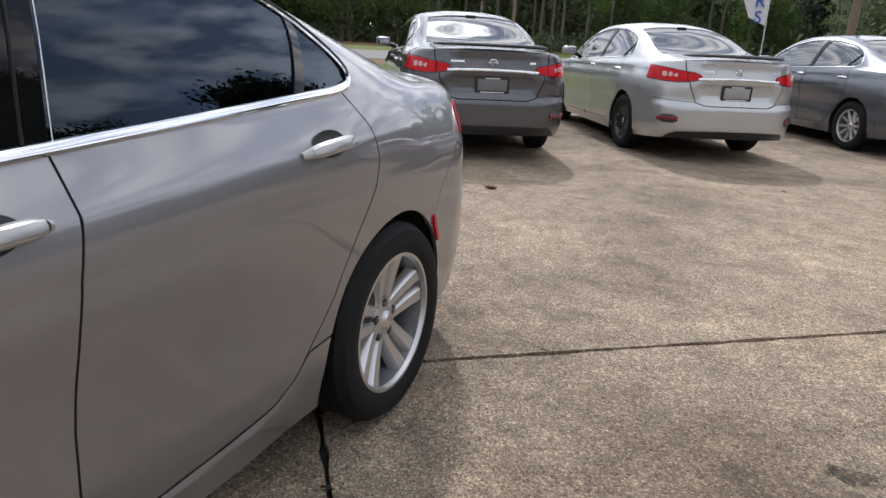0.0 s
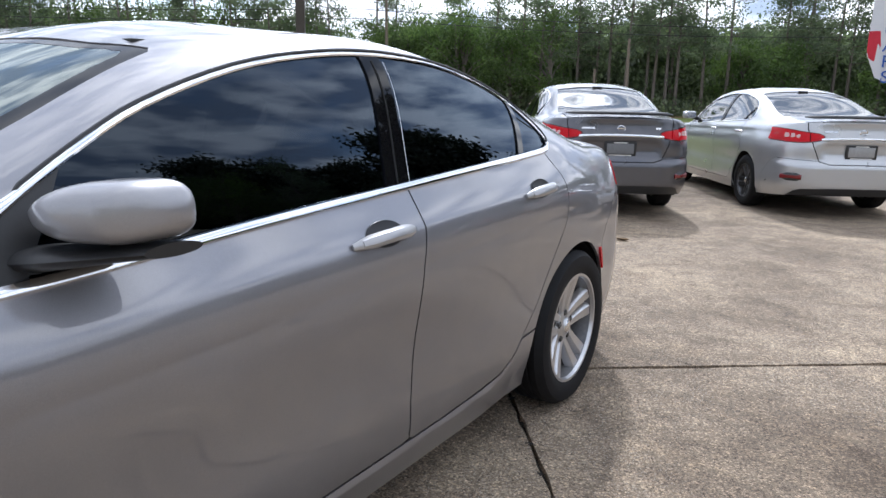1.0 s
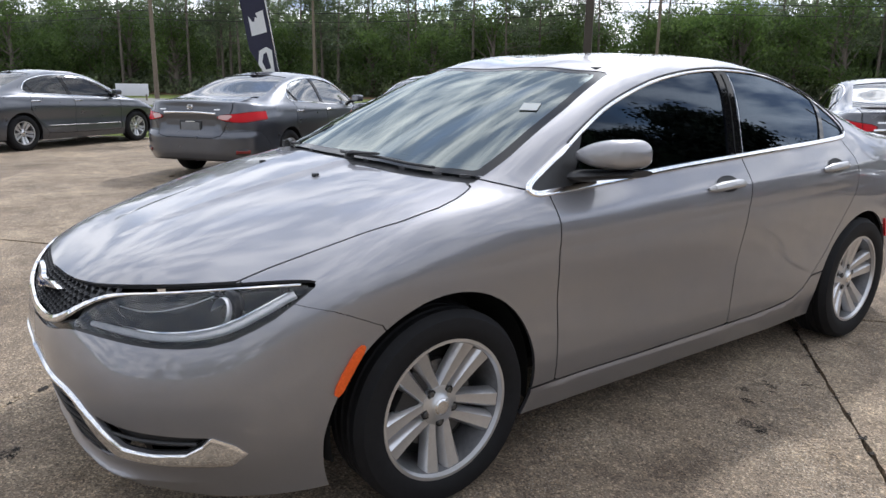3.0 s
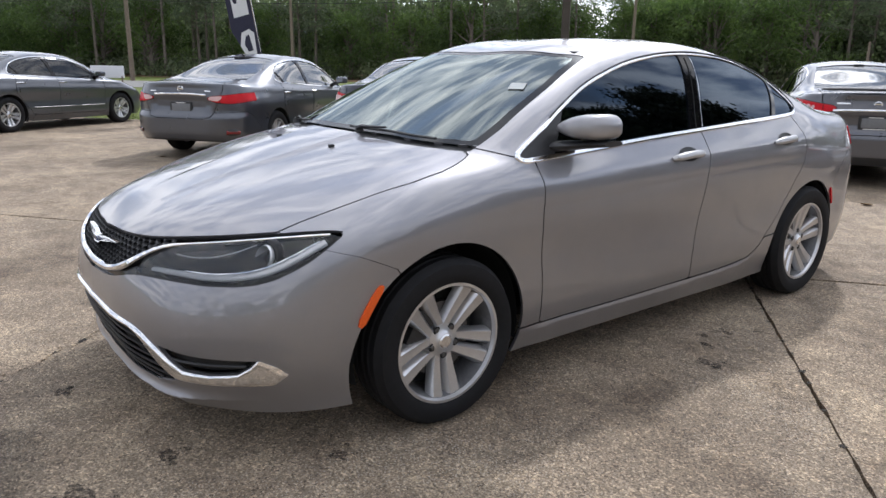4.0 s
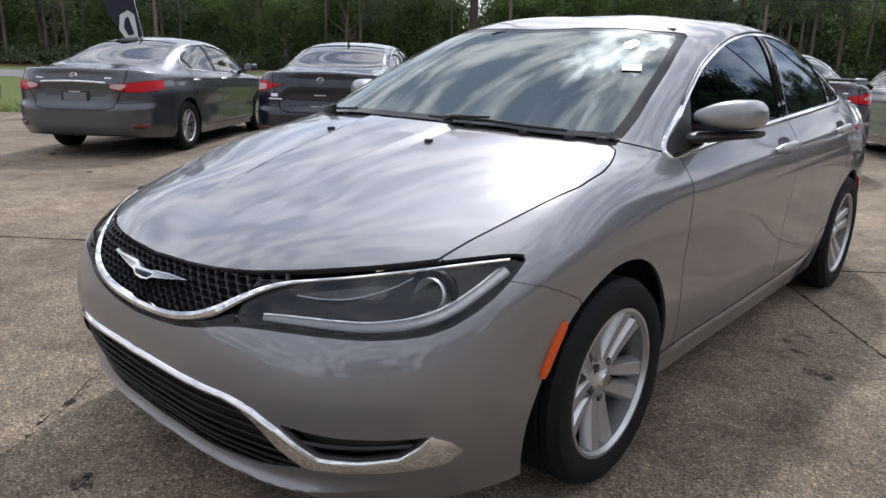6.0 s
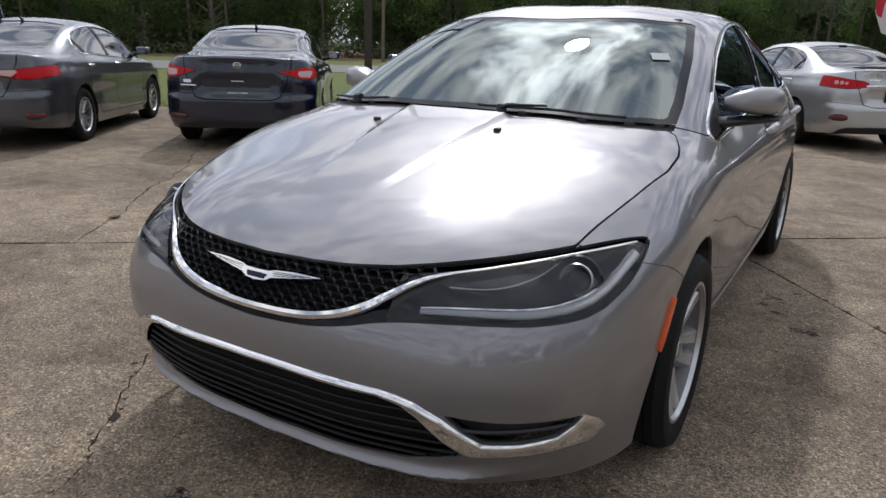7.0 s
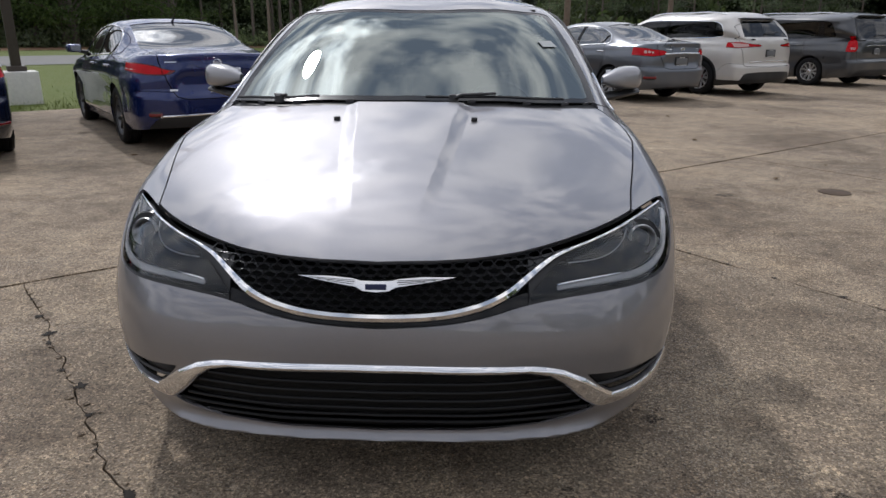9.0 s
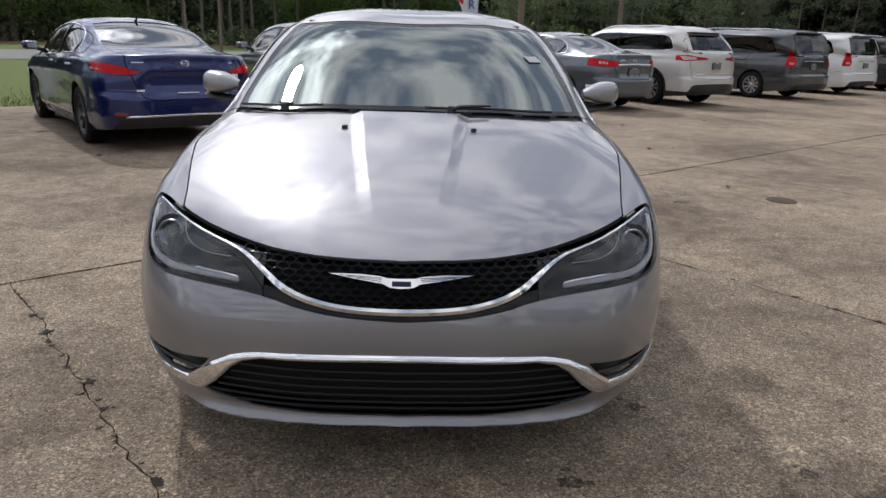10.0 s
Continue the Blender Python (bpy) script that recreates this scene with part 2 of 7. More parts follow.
class Skin:
    """A smooth body surface through level lines, from the front's middle round the side to the rear's middle; held as triangles
    with columns x y z, normal, s, v."""

    def __init__(self, levels, fine=1.0, shape=None):
        lv = np.array(levels, float)                                   # level, key, xyz
        ks = lv.transpose(1, 0, 2)                                     # key, level, xyz
        step = np.linalg.norm(np.diff(ks, axis=0), axis=2).mean(axis=1)
        knots = np.concatenate([[0], np.cumsum(step)])
        counts = [max(2, int(round(d / 0.035 * fine))) for d in step]
        a, self.s = hermite(knots, ks, counts)                         # sample, level, xyz
        b = a.transpose(1, 0, 2)                                       # level, sample, xyz
        chord = np.linalg.norm(np.diff(b, axis=0), axis=2)
        kv = np.concatenate([np.zeros((1, b.shape[1])), np.cumsum(np.maximum(chord, 1e-3), axis=0)])
        vc = [max(2, int(round(c.mean() / 0.03 * fine))) for c in chord]
        g, self.v = hermite(kv, b, vc)                                 # v, s, xyz
        if shape:
            g = shape(g)
        self.g = g
        du, dv = np.gradient(g, axis=1), np.gradient(g, axis=0)
        n = np.cross(du, dv)
        n[:, 0, 0] = n[:, -1, 0] = 0
        n[-1, :, 0] = 0
        n /= np.maximum(np.linalg.norm(n, axis=2, keepdims=True), 1e-9)
        side = n[len(self.v) // 3, len(self.s) // 2]
        self.n = n if side[0] > 0 else -n
        sv = np.stack(np.meshgrid(self.v, self.s, indexing="ij")[::-1], axis=2)
        full = np.concatenate([g, self.n, sv], axis=2)
        q = np.stack([full[:-1, :-1], full[:-1, 1:], full[1:, 1:], full[1:, :-1]], axis=2).reshape(-1, 4, 8)
        tri = np.concatenate([q[:, [0, 1, 2]], q[:, [0, 2, 3]]])
        e = np.cross(tri[:, 1, :3] - tri[:, 0, :3], tri[:, 2, :3] - tri[:, 0, :3])
        flip = (e * tri[:, :, 3:6].mean(axis=1)).sum(axis=1) < 0
        tri[flip] = tri[flip][:, ::-1]
        self.half = tri
        mir = tri[:, ::-1].copy()
        mir[:, :, 0] *= -1
        mir[:, :, 3] *= -1
        self.tri = np.concatenate([tri, mir])
        from mathutils.bvhtree import BVHTree
        self.tree = BVHTree.FromPolygons(self.tri[:, :, :3].reshape(-1, 3).tolist(), np.arange(len(self.tri) * 3).reshape(-1, 3).tolist())

    def ray(self, origin, way):
        p, n, _, _ = self.tree.ray_cast(Vector(origin), Vector(way).normalized())
        if p is None:
            p, n, _, _ = self.tree.find_nearest(Vector(origin) + Vector(way).normalized() * Vector(origin).length)
        if n.dot(Vector(way)) > 0:
            n = -n
        return p, n

    def side(self, y, z, sign=1):
        return self.ray((3.0 * sign, y, z), (-sign, 0, 0))

    def ahead(self, x, z):
        return self.ray((x, -4.0, z), (0, 1, 0))

    def behind(self, x, z):
        return self.ray((x, 8.0, z), (0, -1, 0))

    def above(self, x, y):
        return self.ray((x, y, 4.0), (0, 0, -1))


def split(soup, f, gap=0.0):
    """Cuts triangles along f = 0. Returns what lies inside (f > gap) and outside (f < -gap)."""
    def keep(tri, val):
        pos = val > 0
        c = pos.sum(axis=1)
        out = [tri[c == 3]]
        for want, sign in ((1, True), (2, False)):
            m = c == want
            if not m.any():
                continue
            t, w, p = tri[m], val[m], pos[m]
            lone = np.argmax(p == sign, axis=1)
            order = (lone[:, None] + np.arange(3)) % 3
            r = np.arange(len(t))[:, None]
            t, w = t[r, order], w[r, order]
            k1 = (w[:, 0] / (w[:, 0] - w[:, 1]))[:, None]
            k2 = (w[:, 0] / (w[:, 0] - w[:, 2]))[:, None]
            a, b = t[:, 0] + (t[:, 1] - t[:, 0]) * k1, t[:, 0] + (t[:, 2] - t[:, 0]) * k2
            if sign:
                out.append(np.stack([t[:, 0], a, b], axis=1))
            else:
                out.append(np.stack([a, t[:, 1], t[:, 2]], axis=1))
                out.append(np.stack([a, t[:, 2], b], axis=1))
        return np.concatenate(out)
    val = f(soup.reshape(-1, 8)).reshape(-1, 3)
    val = np.where(np.abs(val) < 1e-7, 1e-7, val)
    return keep(soup, val - gap), keep(soup, -val - gap)


def refined(soup, rule, times=1):
    """Quarters the triangles for which rule holds at their middle."""
    for _ in range(times):
        m = rule(soup.mean(axis=1))
        t = soup[m]
        a, b, c = t[:, 0], t[:, 1], t[:, 2]
        ab2, bc2, ca2 = (a + b) / 2, (b + c) / 2, (c + a) / 2
        four = [np.stack(q, axis=1) for q in ((a, ab2, ca2), (ab2, b, bc2), (ca2, bc2, c), (ab2, bc2, ca2))]
        soup = np.concatenate([soup[~m]] + four)
    n = soup[:, :, 3:6]
    soup[:, :, 3:6] = n / np.maximum(np.linalg.norm(n, axis=2, keepdims=True), 1e-9)
    return soup


def rounded(points, times=2, closed=True):
    """Cuts the corners of an outline."""
    p = np.array(points, float)
    for _ in range(times):
        q = np.roll(p, -1, axis=0) if closed else p[1:]
        base = p if closed else p[:-1]
        r = np.stack([0.75 * base + 0.25 * q, 0.25 * base + 0.75 * q], axis=1).reshape(-1, p.shape[1])
        p = r if closed else np.concatenate([p[:1], r, p[-1:]])
    return p


def inside(poly, a=1, b=2):
    """The distance to an outline in two of the columns, positive inside."""
    p = np.array(poly, float)
    q = np.roll(p, -1, axis=0)

    def f(r):
        pt = r[:, [a, b]]
        best = np.full(len(pt), 1e9)
        odd = np.zeros(len(pt), bool)
        for u, w in zip(p, q):
            d = w - u
            t = np.clip(((pt - u) @ d) / max(d @ d, 1e-12), 0, 1)
            best = np.minimum(best, np.hypot(*(pt - u - t[:, None] * d).T))
            cross = (u[1] > pt[:, 1]) != (w[1] > pt[:, 1])
            with np.errstate(divide="ignore", invalid="ignore"):
                xs = u[0] + (pt[:, 1] - u[1]) / (w[1] - u[1] if w[1] != u[1] else 1e-12) * (w[0] - u[0])
            odd ^= cross & (pt[:, 0] < xs)
        return np.where(odd, best, -best)
    return f


def curve_of(points, a, b):
    """Positive where column b lies beyond the line b = line(a)."""
    p = np.array(sorted(points), float)
    return lambda r: r[:, b] - np.interp(r[:, a], p[:, 0], p[:, 1])


def limit(f, *others):
    """f, but only where the others are positive too."""
    return lambda r: np.minimum.reduce([f(r)] + [o(r) for o in others])


def skin_part(name, soup, material, parent, label="", inset=0.0, rim=0.012):
    """A mesh out of body triangles, moved inwards by inset, with its open edges turned in by rim."""
    if not len(soup):
        return None
    pos = soup[:, :, :3] - soup[:, :, 3:6] * inset
    flat, nor = pos.reshape(-1, 3), soup[:, :, 3:6].reshape(-1, 3)
    key, first, inv = np.unique(np.round(flat * 20000).astype(np.int64), axis=0, return_index=True, return_inverse=True)
    inv = inv.ravel()
    verts = flat[first]
    norm = np.zeros_like(verts)
    np.add.at(norm, inv, nor)
    norm /= np.maximum(np.linalg.norm(norm, axis=1, keepdims=True), 1e-9)
    faces = inv.reshape(-1, 3)
    faces = faces[(faces[:, 0] != faces[:, 1]) & (faces[:, 1] != faces[:, 2]) & (faces[:, 0] != faces[:, 2])]
    vl, nl, fl = verts.tolist(), norm.tolist(), faces.tolist()
    if rim:
        e = np.concatenate([faces[:, [0, 1]], faces[:, [1, 2]], faces[:, [2, 0]]])
        code = e[:, 0].astype(np.int64) * (len(verts) + 1) + e[:, 1]
        back = e[:, 1].astype(np.int64) * (len(verts) + 1) + e[:, 0]
        for a, b in e[~np.isin(code, back)]:
            if abs(verts[a][0]) < 1e-4 and abs(verts[b][0]) < 1e-4:
                continue
            k = len(vl)
            w = np.cross(norm[a], verts[b] - verts[a])
            w = (-w / max(np.linalg.norm(w), 1e-9)).tolist()
            vl += [vl[b], vl[a], (verts[a] - norm[a] * rim).tolist(), (verts[b] - norm[b] * rim).tolist()]
            nl += [w] * 4
            fl.append((k, k + 1, k + 2, k + 3))
    me = bpy.data.meshes.new(name)
    me.from_pydata(vl, [], fl)
    me.shade_smooth()
    me.normals_split_custom_set_from_vertices(nl)
    me.materials.append(material)
    ob = new(name, me)
    if parent is not None:
        ob.parent = parent
    return tagged(ob, label)


def even_normals(soup, along, degree=4):
    """Gives pressed panels the normals of one even surface fitted to them; along is the axis they face."""
    r = soup.reshape(-1, 8).copy()
    u, w = [k for k in range(3) if k != along]
    a, b = r[:, u], r[:, w]
    a0, b0, sa, sb = (a.min() + a.max()) / 2, b.mean(), np.ptp(a) / 2, np.ptp(b) / 2
    a, b = (a - a0) / sa, (b - b0) / sb
    powers = [(i, j) for i in range(degree + 3) for j in range(degree + 1) if i + j <= degree + 2 and (along == 0 or i % 2 == 0)]
    terms = np.stack([a ** i * b ** j for i, j in powers], axis=1)
    k, *_ = np.linalg.lstsq(terms, r[:, along], rcond=None)
    da = sum(c * i * a ** max(i - 1, 0) * b ** j for c, (i, j) in zip(k, powers)) / sa
    db = sum(c * j * a ** i * b ** max(j - 1, 0) for c, (i, j) in zip(k, powers)) / sb
    n = np.zeros((len(r), 3))
    n[:, u], n[:, w], n[:, along] = -da, -db, 1.0
    n *= np.sign((n * r[:, 3:6]).sum(axis=1, keepdims=True))
    n /= np.linalg.norm(n, axis=1, keepdims=True)
    r[:, 3:6] = n
    return r.reshape(-1, 3, 8)


def bowed_glass(soup, tilt=13.0, radius=1.7):
    """Gives door glass the normals of one sheet that bows evenly from sill to roof."""
    r = soup.reshape(-1, 8).copy()
    y, z = r[:, 1] - 1.6, r[:, 2] - 1.13
    terms = np.stack([np.ones_like(y), y, y * y, z, y * z, z * z], axis=1)
    k, *_ = np.linalg.lstsq(terms, np.abs(r[:, 0]), rcond=None)
    n = np.stack([np.ones_like(y), -(k[1] + 2 * k[2] * y + k[4] * z), -(k[3] + k[4] * y)], axis=1)
    n /= np.linalg.norm(n, axis=1, keepdims=True)
    flat = np.hypot(n[:, 0], n[:, 1])
    el = np.arctan2(n[:, 2], flat) - radians(tilt) + z / radius
    n[:, :2] *= (np.cos(el) / flat)[:, None]
    n[:, 2] = np.sin(el)
    n[:, 0] *= np.sign(r[:, 0])
    r[:, 3:6] = n
    return r.reshape(-1, 3, 8)


# ---- the sedan's level lines: x, y, z from the front's middle round the flank to the rear's middle; front axle at y = 0 ----
SEDAN = [
    [(0, -.95, .215), (.35, -.93, .21), (.62, -.84, .195), (.80, -.64, .18), (.875, -.44, .175), (.88, 0, .18), (.865, .40, .18), (.86, .62, .18), (.86, 1.0, .18),
     (.86, 1.55, .18), (.86, 2.1, .18), (.87, 2.38, .19), (.88, 2.74, .20), (.865, 3.12, .22), (.77, 3.53, .25), (.50, 3.76, .27), (0, 3.81, .27)],
    [(0, -1.01, .33), (.36, -.99, .33), (.68, -.878, .33), (.85, -.65, .325), (.905, -.42, .32), (.915, 0, .32), (.90, .40, .31), (.893, .62, .305), (.897, 1.0, .305),
     (.90, 1.55, .305), (.905, 2.1, .31), (.91, 2.38, .33), (.92, 2.74, .35), (.895, 3.12, .37), (.80, 3.53, .40), (.53, 3.80, .42), (0, 3.855, .42)],
    [(0, -1.028, .55), (.37, -1.003, .55), (.695, -.885, .56), (.868, -.645, .57), (.918, -.41, .585), (.928, 0, .60), (.914, .40, .58), (.911, .62, .575), (.916, 1.0, .575),
     (.922, 1.55, .58), (.926, 2.1, .59), (.928, 2.38, .60), (.932, 2.74, .62), (.90, 3.12, .62), (.805, 3.54, .64), (.54, 3.82, .66), (0, 3.87, .66)],
    [(0, -.998, .66), (.37, -.963, .665), (.685, -.822, .685), (.848, -.565, .73), (.905, -.34, .79), (.918, 0, .835), (.912, .40, .855), (.910, .62, .862), (.914, 1.0, .875),
     (.921, 1.55, .893), (.925, 2.1, .912), (.925, 2.38, .918), (.912, 2.74, .920), (.872, 3.12, .915), (.785, 3.53, .885), (.52, 3.81, .90), (0, 3.86, .90)],
    [(0, -.955, .735), (.36, -.90, .745), (.65, -.71, .77), (.80, -.46, .815), (.85, -.28, .865), (.865, 0, .925), (.86, .38, .965), (.855, .60, .975), (.86, 1.0, .995),
     (.86, 1.55, 1.025), (.86, 2.1, 1.055), (.855, 2.38, 1.07), (.84, 2.74, 1.075), (.79, 3.12, 1.06), (.70, 3.52, 1.05), (.45, 3.76, 1.06), (0, 3.80, 1.06)],
    [(0, -.948, .742), (.33, -.83, .79), (.58, -.58, .845), (.68, -.33, .905), (.71, -.16, .945), (.74, .06, .985), (.775, .30, 1.03), (.75, .58, 1.16), (.67, 1.0, 1.35),
     (.605, 1.6, 1.44), (.60, 2.1, 1.415), (.615, 2.42, 1.345), (.66, 2.85, 1.20), (.68, 3.2, 1.095), (.60, 3.52, 1.075), (.38, 3.72, 1.08), (0, 3.76, 1.08)],
    [(0, -.94, .749), (.22, -.74, .835), (.36, -.45, .91), (.42, -.22, .965), (.45, -.10, .995), (.46, .02, 1.02), (.47, .16, 1.06), (.44, .50, 1.225), (.40, .98, 1.425),
     (.36, 1.6, 1.482), (.36, 2.1, 1.46), (.38, 2.5, 1.37), (.42, 2.95, 1.20), (.43, 3.25, 1.105), (.38, 3.48, 1.088), (.22, 3.66, 1.09), (0, 3.70, 1.09)],
    [(0, -.93, .755), (0, -.70, .85), (0, -.42, .935), (0, -.22, .985), (0, -.12, 1.005), (0, -.02, 1.03), (0, .10, 1.06), (0, .45, 1.225), (0, .96, 1.43),
     (0, 1.6, 1.495), (0, 2.1, 1.475), (0, 2.55, 1.38), (0, 3.0, 1.205), (0, 3.28, 1.11), (0, 3.48, 1.092), (0, 3.62, 1.095), (0, 3.66, 1.095)],
]


# ---- the silver sedan ----
def both(f):
    """A rule for the right half, used on both."""
    return lambda r: f(np.concatenate([np.abs(r[:, :1]), r[:, 1:]], axis=1))


def where(column, low=-99.0, high=99.0):
    return lambda r: np.minimum(r[:, column] - low, high - r[:, column])


def sides(soup):
    """Splits triangles into those of the driver's side and the others."""
    m = soup[:, :, 0].mean(axis=1) > 0
    return (1, soup[m]), (-1, soup[~m])


def raised(soup, height, axis, sign):
    """Moves body triangles along an axis by height(x, y, z), and tilts their normals to suit."""
    r = soup.reshape(-1, 8).copy()
    p, e = r[:, :3].copy(), 0.0012
    h = height(p)
    for k in range(3):
        if k == axis:
            continue
        d = np.zeros(3)
        d[k] = e
        slope = (height(p + d) - height(p - d)) / (2 * e)
        r[:, 3 + k] -= slope * np.abs(r[:, 3 + axis])
    r[:, axis] += sign * h
    n = r[:, 3:6]
    r[:, 3:6] = n / np.maximum(np.linalg.norm(n, axis=1, keepdims=True), 1e-9)
    return r.reshape(-1, 3, 8)


def flank_crease(p):
    """The crease along the doors under the handles."""
    y, z = p[:, 1], p[:, 2]
    at = np.interp(y, [-.2, .05, .5, .9, 1.4, 1.65, 2.1, 2.6, 3.2], [.872, .878, .886, .905, .925, .938, .953, .963, .968])
    d = np.sqrt((z - at) ** 2 + 0.006 ** 2) - 0.006
    return np.interp(y, [-.25, .3, 2.5, 3.15], [0, .013, .013, 0]) * np.clip(1 - d / .095, 0, 1) * np.where(np.abs(p[:, 0]) > .6, 1, 0)


def creased(soup):
    """Refines and raises both flanks along the crease."""
    near = lambda c: (np.abs(c[:, 0]) > .6) & (c[:, 2] > .76) & (c[:, 2] < 1.07) & (c[:, 1] > -.3) & (c[:, 1] < 3.2)
    soup = refined(soup, near, 1)
    out = []
    for sign, part_of in sides(soup):
        if sign < 0:
            part_of = part_of.copy()
            part_of[:, :, [0, 3]] *= -1
        part_of = raised(part_of, flank_crease, 0, 1)
        if sign < 0:
            part_of[:, :, [0, 3]] *= -1
        out.append(part_of)
    return np.concatenate(out)


def chin_lip(p):
    """The lip that juts out under the lower grille."""
    x, y, z = np.abs(p[:, 0]), p[:, 1], p[:, 2]
    at = np.interp(x, [0, .5, .7], [.214, .220, .240])
    shelf = np.where(z > at, np.clip(1 - (z - at) / .040, 0, 1) ** 1.5, np.clip(1 - (at - z) / .055, 0, 1))
    return .034 * shelf * np.interp(x, [0, .60, .80], [1, 1, 0]) * np.where(y < -.5, 1, 0)


def sill_step(soup):
    """Lets the top of the sill stand out under the doors."""
    def step(p):
        top = np.interp(p[:, 1], [.3, .5, 1.64, 1.95, 2.12, 2.21, 2.265, 2.45], [.283, .285, .296, .308, .325, .37, .425, .44])
        return .011 * np.clip((top - p[:, 2]) / .022, 0, 1) * np.interp(p[:, 1], [.42, .55, 2.05, 2.25], [.3, 1, 1, 0])
    out = []
    for sign, half in sides(soup):
        half = half.copy()
        half[:, :, [0, 3]] *= sign
        half = raised(half, step, 0, 1)
        half[:, :, [0, 3]] *= sign
        out.append(half)
    return np.concatenate(out)


def hood_ridges(p):
    """Two creases that run from the windshield towards the badge, with a raised field between them."""
    x, y = np.abs(p[:, 0]), p[:, 1]
    centre = np.interp(y, [-0.95, -0.5, 0.1], [0.07, 0.135, 0.205])
    rise = np.interp(y, [-0.80, -0.45, -0.1, 0.06], [0.0, 0.0085, 0.0150, 0.0155])
    t = np.clip((centre + 0.045 - x) / 0.045, 0, 1)
    return rise * (0.8 * t + 0.2 * t * t * (3 - 2 * t)) * (0.6 + 0.4 * np.minimum(1, t * 1.0))


def hexes(skin, low, high, half, depth, parent, material, pitch=(0.036, 0.0195)):
    """A honeycomb mesh in front of a dark back, between two lines z = low(x) and z = high(x)."""
    bm = bmesh.new()
    px, pz = pitch
    for row in range(-2, 14):
        for col in range(-16, 17):
            x, z = (col + 0.5 * (row % 2)) * px, 0.60 + row * pz * 0.78
            if abs(x) > half or z < low(abs(x)) - 0.004 or z > high(abs(x)) + 0.004:
                continue
            rings = []
            for scale, back in ((1.0, 0.004), (0.86, 0.0), (0.80, 0.016)):
                ring = []
                for k in range(6):
                    a = math.tau * k / 6
                    hx, hz = x + math.cos(a) * px * 0.60 * scale, z + math.sin(a) * pz * 0.60 * scale
                    hz = min(max(hz, low(abs(hx))), high(abs(hx)))
                    p, _ = skin.ahead(hx, hz)
                    ring.append(bm.verts.new((hx, p.y + depth + back, hz)))
                rings.append(ring)
            for r0, r1 in zip(rings, rings[1:]):
                for k in range(6):
                    bm.faces.new((r0[k], r0[(k + 1) % 6], r1[(k + 1) % 6], r1[k]))
    bmesh.ops.recalc_face_normals(bm, faces=bm.faces[:])
    return part("grille_mesh", bm, material, parent, "black honeycomb grille mesh")


